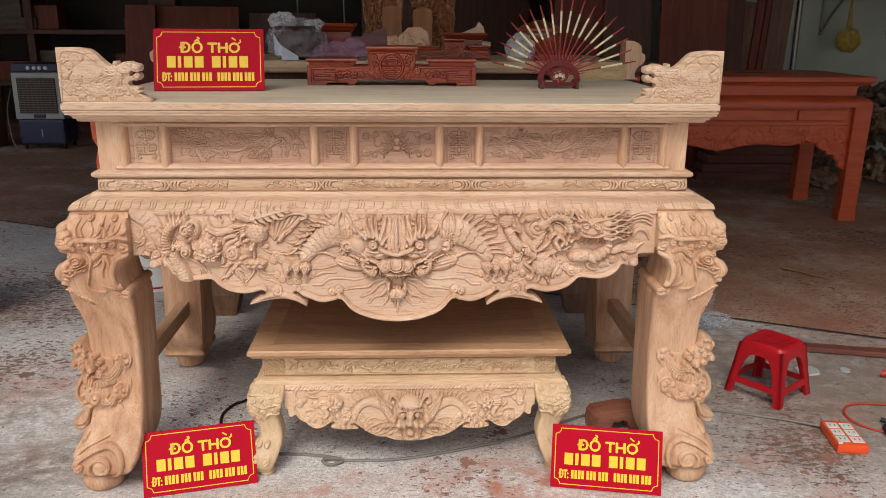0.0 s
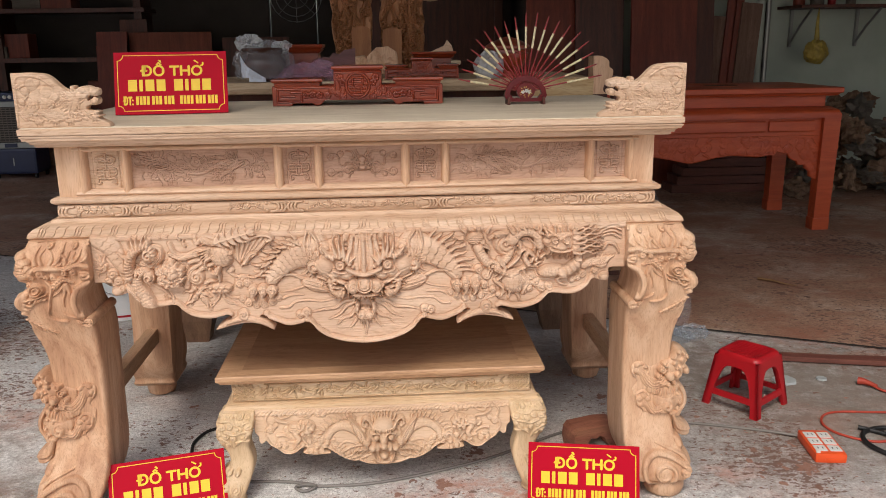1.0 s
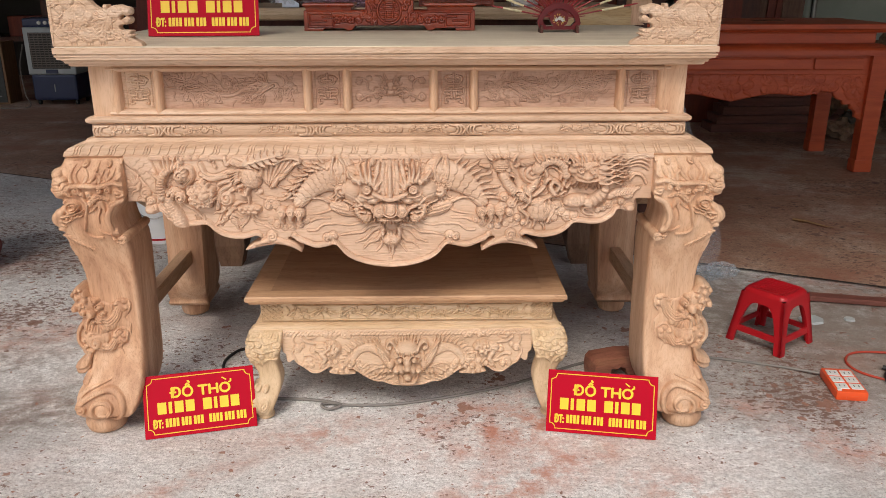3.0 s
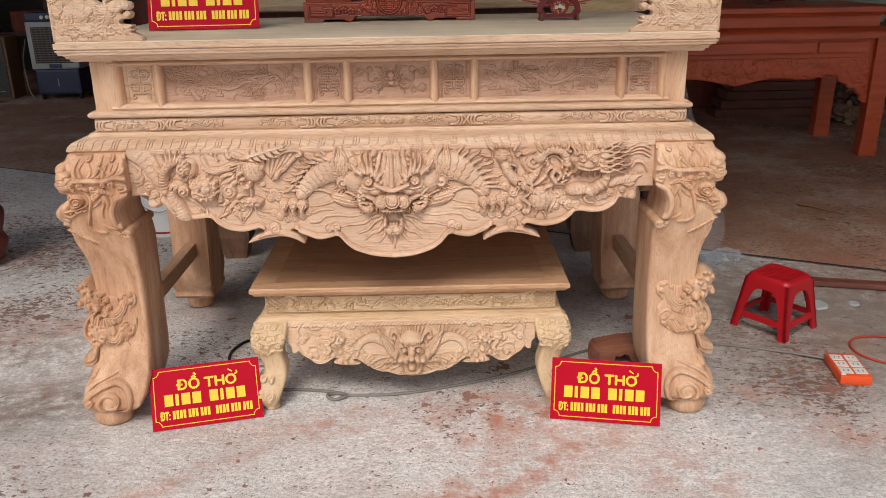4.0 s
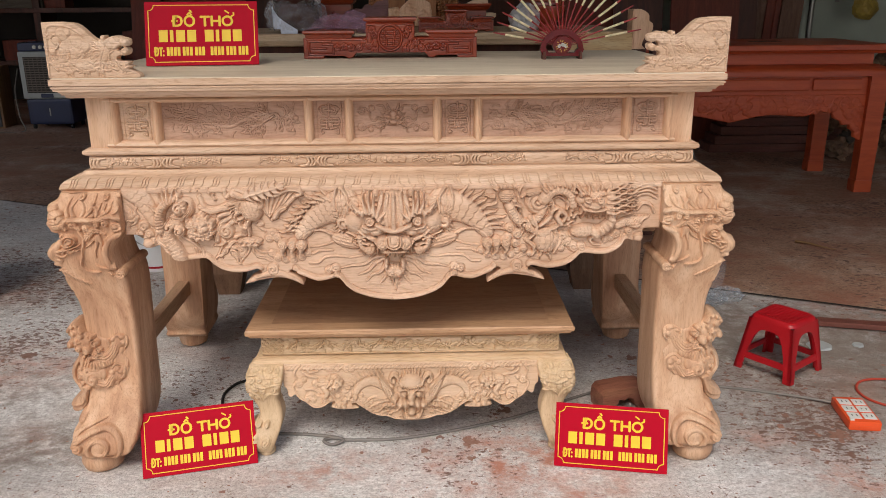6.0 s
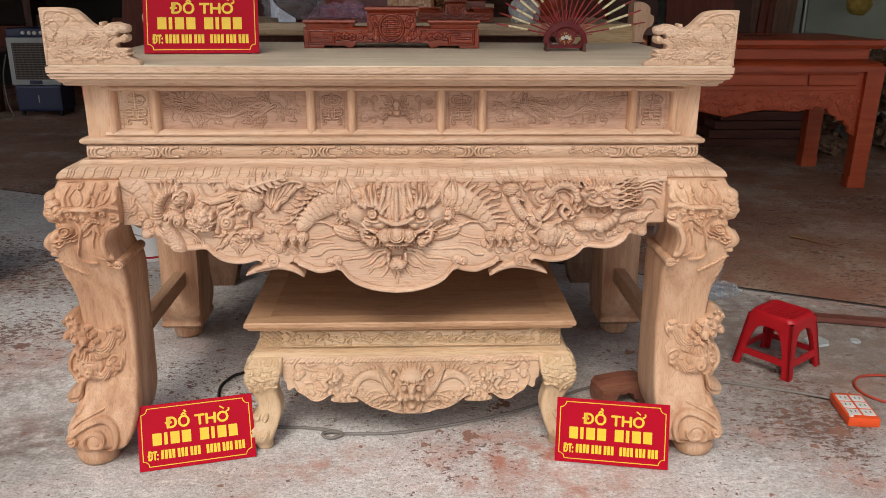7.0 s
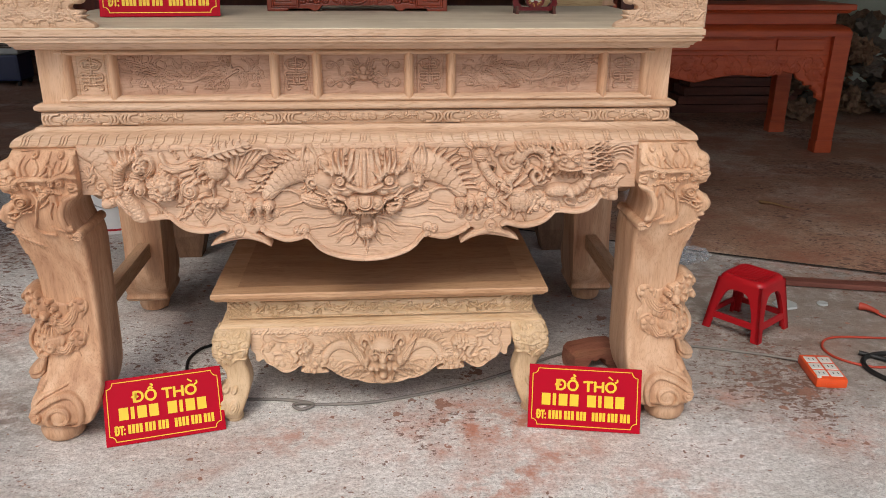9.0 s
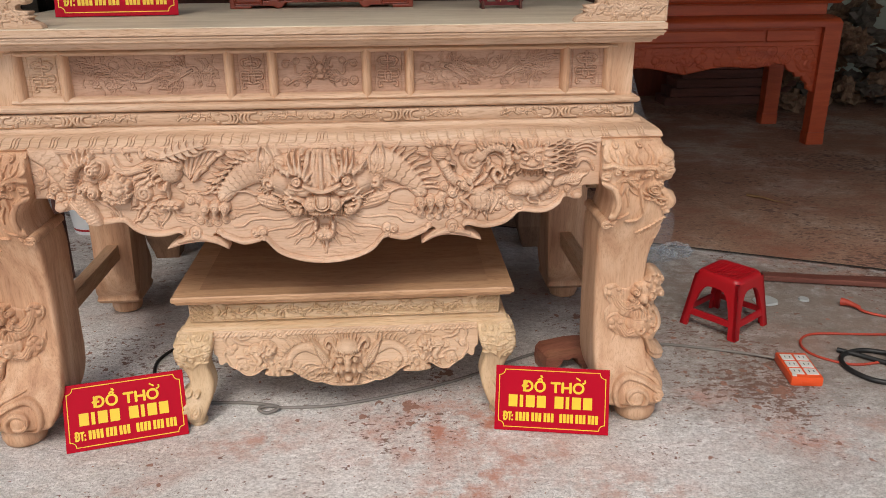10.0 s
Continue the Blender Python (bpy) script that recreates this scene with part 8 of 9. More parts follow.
for k, (a0, a1, z0, z1) in enumerate(((-150, -118, 0.02, 0.12), (-122, -80, -0.0, 0.07))):
    bm = bmesh.new()
    rows = []
    for i in range(7):
        a = radians(a0 + (a1 - a0) * i / 6)
        zt_ = z1 - (z1 - z0) * (i / 6) * (0.75 if k else 0.6)
        rows.append([(0.115 * math.cos(a), 0.115 * math.sin(a), z0), (0.118 * math.cos(a), 0.118 * math.sin(a), zt_), (0.116 * math.cos(a), 0.116 * math.sin(a), zt_), (0.113 * math.cos(a), 0.113 * math.sin(a), z0)])
    loops(bm, rows)
    part("paper", bm, PAPER, jar, "bluish wrapping paper", smooth=40)
crumple(0.132, 0.122, 0.112, (0, 0, 0.074), 0.26, 1, WRAP, "film", jar, "clear crumpled film", scale=20)
crumple(0.055, 0.05, 0.034, (-0.065, 0, 0.180), 0.55, 2, WHITE_FILM, "film_knot", jar, "gathered top of the film", False, 26)
crumple(0.040, 0.04, 0.026, (0.088, 0, 0.160), 0.55, 5, WHITE_FILM, "film_knot", jar, "gathered side of the film", False, 26)


def stand_box(at, w, d, h, material, label):
    sb = base("offering_box", at, label=label, category="offering stand")
    part("body", moulding(-w / 2, w / 2, 0, d, [(0.0, 0.0), (0.0, h * 0.12), (-0.012, h * 0.16), (-0.012, h * 0.74), (0.0, h * 0.80), (0.006, h * 0.86)]), material, sb)
    part("top", moulding(-w / 2, w / 2, 0, d, [(0.0, h * 0.86), (0.012, h * 0.92), (0.014, h * 0.98), (0.010, h)]), material, sb)
    for k in range(4):
        x = -w * 0.28 + w * 0.19 * k
        part("blossom", lathe([(0.012, 0), (0.008, 0.006), (0.003, 0.008)], (0, 0, 0), 6), material, sb, at=pose(x, -0.0 + 0.012, h * (0.40 + 0.1 * (k % 2)), 90))
    return sb


stand_box((-0.333, 1.80, BZ), 0.17, 0.16, 1.471 - BZ + 0.005, RED_GLOSS, "glossy red-brown square offering box with carved sides")
bag = base("violet_bag", (-0.294, 1.60, BZ), label="violet film bag over small goods on the rear table", category="plastic bag")
crumple(0.16, 0.08, 0.055, (-0.02, 0, 0.022), 0.42, 3, VIOLET, "bag", bag, scale=20)
crumple(0.065, 0.05, 0.05, (0.06, 0.0, 0.050), 0.3, 7, VIOLET, "bag_end", bag)
PURPLE_BOARD = wood("purplish_board", (0.13, 0.05, 0.05), (0.18, 0.075, 0.075), (0.22, 0.10, 0.10), "x", 0.5)
pb = [(-0.275, 1.345), (-0.274, 1.387), (-0.239, 1.413), (-0.205, 1.408), (-0.186, 1.434), (-0.154, 1.424), (-0.133, 1.444), (-0.074, 1.455), (-0.075, 1.347)]
tagged(part("carved_board", extrude_poly([(x, z) for x, z in pb], 1.80, 1.83), PURPLE_BOARD), "purplish carved board with a stepped wavy edge", "carved board")
# pale raw carvings lying on the rear table
for k, pts in enumerate(([(-0.073, 1.339), (-0.072, 1.414), (-0.027, 1.419), (-0.011, 1.404), (0.027, 1.430), (0.067, 1.415), (0.067, 1.340)], [(-0.027, 1.326), (-0.013, 1.414), (0.032, 1.456), (0.093, 1.461), (0.133, 1.436), (0.142, 1.392), (0.142, 1.327)])):
    rl = Relief(min(p[0] for p in pts), max(p[0] for p in pts), min(p[1] for p in pts), max(p[1] for p in pts), 0.004)
    rq = np.random.default_rng(50 + k)
    for q in range(40):
        rl.flame(rq.uniform(rl.xs[0], rl.xs[-1]), rq.uniform(rl.zs[0], rl.zs[-1]), rq.uniform(0, 360), 0.04, 0.006, 0.008, rq.choice((-1, 1)))
    ob = carved_plate("carved_offcut", rl, pts, lambda x, z: 1.74 - 0.03 * k + 0 * x, 0.05, RAW_Z, None)
    tagged(ob, "pale raw carved scroll piece lying on the rear table", "carving", "loose carvings")
tiered_stand("tiered_stand", (0.255, 1.62, BZ + 0.001), 0.36, 0.10, 0.10, RED_GLOSS, "dark red tiered stand partly wrapped in film")
stand_box((0.321, 1.76, BZ), 0.20, 0.14, 1.432 - BZ, RED_GLOSS, "dark red offering box on the rear table")
bx = base("wrapped_bundle", (0.660, 1.66, BZ), label="lidded dark red bowl half wrapped in white film", category="bundle")
crumple(0.075, 0.06, 0.080, (-0.075, -0.03, 0.045), 0.25, 9, WHITE_FILM, "film", bx)
part("content", lathe([(0.065, 0), (0.07, 0.01), (0.06, 0.03), (0.09, 0.07), (0.104, 0.10), (0.104, 0.115), (0.092, 0.12), (0.09, 0.132), (0.11, 0.14), (0.11, 0.152), (0.085, 0.168), (0.03, 0.19), (0.012, 0.195)], (0.025, 0.03, 0), 32), RED_GLOSS, bx, smooth=50)
bd_ = [(0.307, 1.427), (0.342, 1.443), (0.379, 1.458), (0.394, 1.484), (0.416, 1.459), (0.423, 1.428)]
tagged(part("carved_offcut", extrude_poly([(x, z + 0.002) for x, z in bd_], 1.80, 1.86), RAW_X), "pale raw scroll carving on a red box", "carving", "loose carvings")


# ---- tall carved tablets farther back ----
CARVED_TAN = wood("tan_carving", (0.34, 0.155, 0.068), (0.44, 0.205, 0.092), (0.52, 0.26, 0.125), "z", seed=33)
wood_deep = wood("deep_tan_wood", (0.20, 0.115, 0.06), (0.27, 0.155, 0.085), (0.33, 0.20, 0.115), "z", seed=34)
def foliage_tablet(x0, x1, s0, s1, ztop, seed, label):
    """A round-headed plain tablet before a column densely carved with stems, leaves and blossoms."""
    xm, w = (x0 + x1) / 2, x1 - x0
    tb = base("carved_tablet", (xm, 2.75, 1.25), label=label, category="carving", group="tall carved tablets")
    r = np.random.default_rng(seed)
    H_ = 0.72
    edge = lambda m: [(m * w * (0.47 + 0.10 * math.sin(5.1 * t + seed) * t + r.uniform(-0.04, 0.04)), H_ * t) for t in [k / 14 for k in range(15)]]
    out = [tuple(p) for p in smooth_line(edge(-1) + edge(1)[::-1], 2, closed=True)]
    rl = Relief(-w * 0.66, w * 0.66, -0.004, H_ + 0.004, 0.0032)
    rl.cut = 0.005
    for k in range(9):
        x = w * r.uniform(-0.45, 0.45)
        rl.stroke([(x + w * 0.13 * math.sin(q * 1.3 + k), H_ * q / 6) for q in range(7)], 0.014, 0.009, 0.030, kind="hair", n=5)
    for k in range(150):
        x, z = w * r.uniform(-0.55, 0.55), r.uniform(0.0, H_)
        if k % 3 == 0:
            rl.scroll(x, z, r.uniform(0.010, 0.017), r.uniform(0.022, 0.040), turns=1.4, hand=r.choice((-1, 1)))
        elif k % 3 == 1:
            for a in range(5):
                rl.dome(x + 0.010 * math.cos(a * 1.26), z + 0.010 * math.sin(a * 1.26), 0.0085, 0.0085, r.uniform(0.026, 0.036))
        else:
            rl.flame(x, z, r.uniform(0, 360), r.uniform(0.03, 0.06), 0.009, r.uniform(0.02, 0.036), r.choice((-1, 1)), kind="vein")
    rl.H *= 1.3
    carved_plate("column", rl, out, lambda x, z: 0.0 + 0 * x, 0.09, CARVED_TAN, tb, "column of dense carved foliage", 0.02)
    c, q = (s0 + s1) / 2 - xm, (s1 - s0) / 2
    slab = [(c - q, 0), (c + q, 0), (c + q, ztop - 0.03)] + [(c + q * math.cos(a), ztop - 0.03 + 0.03 * math.sin(a)) for a in [math.pi * k / 10 for k in range(1, 10)]] + [(c - q, ztop - 0.03)]
    part("tablet", extrude_poly(slab, -0.075, 0.03), wood("tablet_wood", (0.30, 0.12, 0.05), (0.38, 0.16, 0.065), (0.44, 0.20, 0.085), "z", 0.7, 0.5, seed=seed), tb, "plain round-headed tablet")
    return tb


rear2 = base("work_bench", (0, 0, 0), label="dark workshop bench carrying tall carvings", category="bench")
part("bench_top", box(-1.2, 1.6, 2.50, 3.05, 1.20, 1.25, 0.004), DARK_WOOD, rear2)
for x in (-1.1, 1.5):
    for y in (2.56, 3.0):
        part("leg", box(x - 0.04, x + 0.04, y - 0.04, y + 0.04, 0, 1.20, 0.003), DARK_WOOD, rear2)
foliage_tablet(-0.241, -0.006, -0.126, -0.009, 1.581 - 1.25, 61, "tall tan carved tablet framed by twisting leaves")
foliage_tablet(0.057, 0.317, 0.062, 0.178, 1.570 - 1.25, 62, "tall tan carved tablet with dense flowering foliage")
yl = bmesh.new()
tube([(0.24, 2.78, 1.80), (0.36, 2.76, 1.76), (0.48, 2.76, 1.80), (0.50, 2.76, 1.90), (0.40, 2.76, 1.95)], 0.04, 10, 6, yl, taper=0.03)
tagged(part("curved_carving", yl, LOW_X, smooth=60), "yellowish curved raw carving behind the tablets", "carving")
tagged(part("carving_base", moulding(0.36, 0.50, 2.62, 2.85, [(0, 1.25), (0.02, 1.27), (0.0, 1.29), (0.0, 1.33), (0.03, 1.35), (0.03, 1.37)]), LOW_X), "pale moulded base of a carving on the bench", "carving")

# ---- red stained table ----
rt = base("red_table", (0, 0, 0), label="red-stained carved altar table standing on the workshop floor", category="table")
RX1, RX0, RY0, RY1 = 3.53, 1.25, 3.585, 4.50
zz = [1.113, 1.071, 0.966, 0.886, 0.749, 0.575]
part("tabletop", moulding(RX0, RX1, RY0, RY1, [(-0.06, zz[1] - 0.025), (-0.03, zz[1] - 0.02), (-0.02, zz[1] - 0.006), (0.0, zz[1] + 0.004), (0.0, zz[0] - 0.006), (-0.005, zz[0])]), RED_WOOD, rt)
part("waist", box(RX0 + 0.09, RX1 - 0.09, RY0 + 0.09, RY1 - 0.09, zz[2] - 0.02, zz[1], 0.004), RED_WOOD, rt)
part("ledge", moulding(RX0 + 0.03, RX1 - 0.03, RY0 + 0.03, RY1 - 0.03, [(-0.08, zz[2] + 0.005), (-0.03, zz[2]), (0.01, zz[2] - 0.018), (0.03, zz[2] - 0.05), (0.03, zz[3]), (0.0, zz[3] - 0.004)]), RED_WOOD, rt, smooth=40)
part("panel_frame", box(RX0 + 0.10, RX1 - 0.10, RY0 + 0.05, RY0 + 0.08, zz[4], zz[3], 0.002), RED_WOOD, rt)
for a, b in ((RX0 + 0.2, RX0 + 0.48), (RX0 + 0.52, RX1 - 0.58), (RX1 - 0.54, RX1 - 0.19)):
    part("inset_panel", moulding(a, b, RY0 + 0.035, RY0 + 0.06, [(0.0, zz[4] + 0.03), (0.006, zz[4] + 0.04), (0.006, zz[3] - 0.03), (0.0, zz[3] - 0.02)]), RED_WOOD, rt)
rh = [(RX0 + 0.12, zz[4]), (RX0 + 0.12, 0.40), (RX0 + 0.17, 0.42), (RX0 + 0.22, 0.50), (RX0 + 0.30, 0.54), (RX0 + 0.40, 0.615), (RX0 + 0.52, 0.60), (RX0 + 0.62, 0.585), (RX0 + 0.85, 0.60), ((RX0 + RX1) / 2, 0.545)]
mid = RX0 + RX1
rlow = [(x + 0.006 * math.sin(1.9 * k), z + 0.011 * math.sin(2.2 * k)) if 2 < k < 21 else (x, z) for k, (x, z) in enumerate(smooth_line(rh[1:], 4))]
rout = [rh[0], *rlow, *[(mid - x, z) for x, z in rlow[:-1][::-1]], (mid - rh[0][0], zz[4])]
ra = Relief(RX0 + 0.1, RX1 - 0.1, 0.39, zz[4], 0.0045)
ra.cut = 0.006
rg = np.random.default_rng(77)
for k in range(60):
    x = RX0 + 0.2 + (RX1 - RX0 - 0.4) * rg.random()
    ra.scroll(x, rg.uniform(0.62, zz[4] - 0.03), rg.uniform(0.02, 0.045), 0.012, hand=rg.choice((-1, 1)))
    ra.flame(x, rg.uniform(0.6, zz[4] - 0.03), rg.uniform(0, 360), 0.12, 0.012, 0.010, rg.choice((-1, 1)))
for m in (-1, 1):
    for k in range(9):
        ra.scroll(mid / 2 + m * (RX1 - mid / 2 - 0.16 - 0.02 * (k % 3)), 0.46 + 0.03 * k, 0.028, 0.012, hand=m)
ra.H *= 0.65
carved_plate("apron", ra, rout, lambda x, z: RY0 + 0.05 + 0 * x, 0.03, RED_WOOD, rt, "shallow carved scroll apron")
for sx, x in ((1, RX1), (-1, RX0)):
    for sy, y in ((1, RY0 + 0.01), (-1, RY1 - 0.01)):
        leg = loops(bmesh.new(), [[(x + sx * (o - 0.02 if q else -0.135 + o * 0.3), y - sy * (o - 0.02) if e else y + sy * 0.105, z) for q, e in ((0, 0), (1, 0), (1, 1), (0, 1))] for o, z in ((0.010, 0.005), (0.010, 0.05), (0.010, 0.10), (0.012, 0.101), (0.018, 0.5), (0.024, zz[2] - 0.06), (-0.02, zz[2] - 0.01))])
        part("leg", leg, RED_WOOD, rt)
        part("foot_block", box(*sorted((x - sx * 0.004, x - sx * 0.14)), *sorted((y + sy * 0.004, y + sy * 0.110)), 0.005, 0.10, 0.006), RED_WOOD, rt)
# Thin dark plate stands in for the shade of a shallow hollow.
part("hollow_mark", box(2.66, 2.90, 4.05, 4.15, zz[0] - 0.004, zz[0] + 0.003, 0.002), DARK_WOOD, rt, "thin dark plate marking a shallow hollow in the top")

bucket = base("white_bucket", (-1.43, 2.05, 0.0), label="white plastic bucket with a red line, standing on the floor", category="bucket")
part("shell", lathe([(0.105, 0.0), (0.11, 0.004), (0.135, 0.27), (0.143, 0.275), (0.143, 0.29), (0.135, 0.292), (0.128, 0.28), (0.104, 0.01)], (0, 0, 0), 28), plain("bucket_white", (0.78, 0.79, 0.80), 0.35, 0.06), bucket, smooth=40)
part("red_band", lathe([(0.1122, 0.022), (0.1128, 0.022), (0.1134, 0.034), (0.1125, 0.034)], (0, 0, 0), 28), RED_PLASTIC, bucket, "thin red line", smooth=40)
part("bail", tube([(-0.143, 0, 0.27), (-0.11, -0.09, 0.20), (0, -0.135, 0.16), (0.11, -0.09, 0.20), (0.143, 0, 0.27)], 0.003, 6, 5), STEEL, bucket, "wire bail")
scr = base("red_screen", (0, 0, 0), label="red-stained carved upright screen standing behind the altar", category="screen")
part("stand_leg", box(-1.335, -1.300, 1.31, 1.35, 0.0, 0.80, 0.003), DARK_WOOD, scr, "dark stand leg")
part("side_post", extrude_poly([(-1.395, 0.72), (-1.28, 0.72), (-1.28, 1.10), (-1.31, 1.12), (-1.37, 1.10), (-1.41, 1.06), (-1.406, 0.96), (-1.385, 0.92), (-1.40, 0.86)], 1.30, 1.36), RED_WOOD, scr)
part("stand_leg", box(-1.09, -1.05, 1.31, 1.35, 0.0, 0.80, 0.003), DARK_WOOD, scr, "dark stand leg")
part("side_post", extrude_poly([(-1.10, 0.80), (-1.04, 0.80), (-1.04, 1.12), (-1.10, 1.12)], 1.30, 1.36), RED_WOOD, scr)
for z in (0.80, 1.04):
    part("cross_rail", box(-1.285, -1.095, 1.31, 1.35, z, z + 0.05, 0.003), RED_WOOD, scr)


# ---- left and far back ----
cooler = base("air_cooler", (-4.30, 7.28, 0), 0, label="grey and navy wheeled air cooler on the workshop floor", category="air cooler")
part("tank", box(-0.26, 0.26, 0.0, 0.40, 0.06, 0.36, 0.03), NAVY, cooler)
part("housing", box(-0.28, 0.28, -0.01, 0.42, 0.36, 0.90, 0.02), GREY_PLASTIC, cooler)
part("control_panel", box(-0.27, 0.27, -0.005, 0.41, 0.90, 1.0, 0.02), NAVY, cooler)
for x in (-0.07, 0.0, 0.06, 0.13):
    part("knob", lathe([(0.022, 0), (0.02, 0.015), (0.012, 0.018)], (0, 0, 0), 14), WHITE, cooler, at=pose(x, -0.006, 0.95, 90))
grille = part("grille", box(-0.22, 0.22, -0.018, -0.008, 0.43, 0.84, 0.004), plain("grille_dark", (0.03, 0.025, 0.02), 0.6), cooler)
for k in range(15):
    part("slat", box(-0.215, 0.215, -0.026, -0.016, 0.445 + 0.027 * k, 0.455 + 0.027 * k, 0), plain("slat_brown", (0.16, 0.13, 0.11), 0.6) if k == 0 else bpy.data.materials["slat_brown"], grille)
for k in range(9):
    part("rib", box(-0.20 + 0.05 * k - 0.003, -0.20 + 0.05 * k + 0.003, -0.028, -0.020, 0.44, 0.83, 0), bpy.data.materials["slat_brown"], grille)
part("handle", box(-0.07, 0.07, -0.02, -0.005, 0.375, 0.42, 0.006), NAVY, cooler)
part("level_window", box(-0.006, 0.006, -0.004, 0.002, 0.16, 0.25, 0), GREY_PLASTIC, cooler)
for x in (-0.22, 0.22):
    for y in (0.05, 0.35):
        part("caster", loops(bmesh.new(), [[(x + q, y + 0.03 * math.cos(a), 0.035 + 0.03 * math.sin(a)) for a in [2 * math.pi * k / 14 for k in range(14)]] for q in (-0.012, 0.012)]), BLACK, cooler)
cable("cooler_cord", [(-4.66, 7.4, 0.7), (-4.68, 7.3, 0.45), (-4.62, 7.2, 0.15), (-4.55, 7.1, 0.012), (-4.9, 7.0, 0.012), (-5.6, 7.2, 0.012)], 0.007, GREY_CORD, "pale cord of the air cooler")


def leaning(name, x, y, w, h, thick, tilt, turn, material, label, category="board", group=""):
    ob = part(name, box(-w / 2, w / 2, -thick, 0, 0, h, 0.004), material, at=pose(x, y, 0.005, -tilt, 0, turn))
    return tagged(ob, label, category, group)


ORANGE_BOARD = wood("orange_brown_board", (0.15, 0.034, 0.014), (0.19, 0.043, 0.018), (0.23, 0.056, 0.025), "z", 0.6)
leaning("leaning_board", -2.75, 8.6, 1.05, 1.68, 0.03, 8, 4, ORANGE_BOARD, "orange-brown board leaning in the dark workshop")
leaning("leaning_board", -3.5, 8.4, 0.40, 1.70, 0.03, 10, -6, BROWN_BOARD, "narrow brown plank leaning at the back")
leaning("leaning_board", -3.25, 8.7, 0.35, 1.85, 0.03, 8, 3, DARK_WOOD, "dark plank leaning at the back")
leaning("leaning_board", -1.7, 8.9, 0.9, 1.6, 0.03, 7, 0, DARK_WOOD, "dark brown board leaning at the back")
shelf = base("storage_rack", (-5.2, 9.3, 0), label="dark storage rack loaded with timber at the back", category="rack")
for x in (-1.6, 0.0, 1.9):
    part("upright", box(x - 0.05, x + 0.05, 0, 0.5, 0.005, 2.6, 0.003), DARK_WOOD, shelf)
for z in (0.6, 1.30, 1.95, 2.5):
    part("shelf_board", box(-1.7, 2.0, -0.05, 0.55, z, z + 0.06, 0.003), DARK_WOOD, shelf)
GREY_WOOD = wood("weathered_wood", (0.10, 0.085, 0.07), (0.14, 0.12, 0.10), (0.18, 0.155, 0.13), "x", 0.8)
fr2 = np.random.default_rng(90)
for k in range(16):
    z = (0.66, 1.36, 2.01)[k % 3]
    x = -1.5 + 3.2 * fr2.random()
    w, h = fr2.uniform(0.2, 0.6), fr2.uniform(0.12, 0.42)
    tagged(part("timber_offcut", box(-5.2 + x - w / 2, -5.2 + x + w / 2, 9.32 + 0.02 * k % 0.1, 9.7, z + 0.0, z + h, 0.01), GREY_WOOD if k % 2 else BROWN_BOARD), "rough timber offcut stacked on the dark rack", "timber", "timber on the rack")
shut = base("dark_shutter", (0.55, 9.6, 0.005), label="dark wooden shutter standing at the back", category="shutter")
for a, b, c, d in ((-1.2, -1.08, 0, 2.4), (1.08, 1.2, 0, 2.4), (-0.06, 0.06, 0.1, 2.3), (-1.08, 1.08, 0, 0.12), (-1.08, 1.08, 2.28, 2.4), (-1.08, 1.08, 1.1, 1.22)):
    part("frame_rail", box(a, b, -0.05, 0.0, c, d, 0.004), DARK_WOOD, shut)
for a, b in ((-1.08, -0.06), (0.06, 1.08)):
    for c, d in ((0.12, 1.1), (1.22, 2.28)):
        part("panel", box(a, b, -0.03, -0.01, c, d, 0), DARK_WOOD, shut)
fanw = base("wall_fan", (-1.25, 10.25, 2.2), label="dark round wall fan in the unlit back", category="fan")
for r in (0.18, 0.30, 0.38):
    ring = [(r * math.cos(a), 0, r * math.sin(a)) for a in [2 * math.pi * k / 20 for k in range(21)]]
    part("cage_ring", tube(ring, 0.008, 6, 1), STEEL, fanw)
for k in range(8):
    a = 2 * math.pi * k / 8
    part("cage_spoke", tube([(0, 0, 0), (0.19 * math.cos(a), -0.02, 0.19 * math.sin(a)), (0.38 * math.cos(a), 0, 0.38 * math.sin(a))], 0.006, 6, 2), STEEL, fanw)
part("motor", lathe([(0.07, 0), (0.06, 0.12)], (0, 0, 0), 16), DARK_WOOD, fanw, at=pose(0, 0, 0, -90))
part("wall_arm", box(-0.03, 0.03, 0.05, 0.15, -0.03, 0.03, 0.003), DARK_WOOD, fanw)

# doors and boards leaning by the right wall
x0, x1 = 2.586, 3.267
leaning("red_door_panel", (x0 + x1) / 2, 5.9, x1 - x0, 2.35, 0.05, 5, 0, BROWN_BOARD, "tall red-brown door panel leaning by the wall", "door panel", "leaning door panels")
leaning("red_door_panel", (x0 + x1) / 2 + 0.25, 6.05, x1 - x0, 2.2, 0.05, 5, 3, DARK_WOOD, "dark red door panel leaning behind another", "door panel", "leaning door panels")
leaning("red_door_panel", x0 - 0.28, 6.1, 0.5, 2.1, 0.05, 6, -3, DARK_WOOD, "dark brown door panel leaning by the wall", "door panel", "leaning door panels")
leaning("red_door_panel", x0 - 0.75, 6.2, 0.55, 2.0, 0.05, 6, 2, BROWN_BOARD, "brown door panel leaning in the dim back", "door panel", "leaning door panels")
SLAB = wood("rough_slab", (0.13, 0.07, 0.05), (0.19, 0.11, 0.08), (0.25, 0.15, 0.11), "z", 0.8)
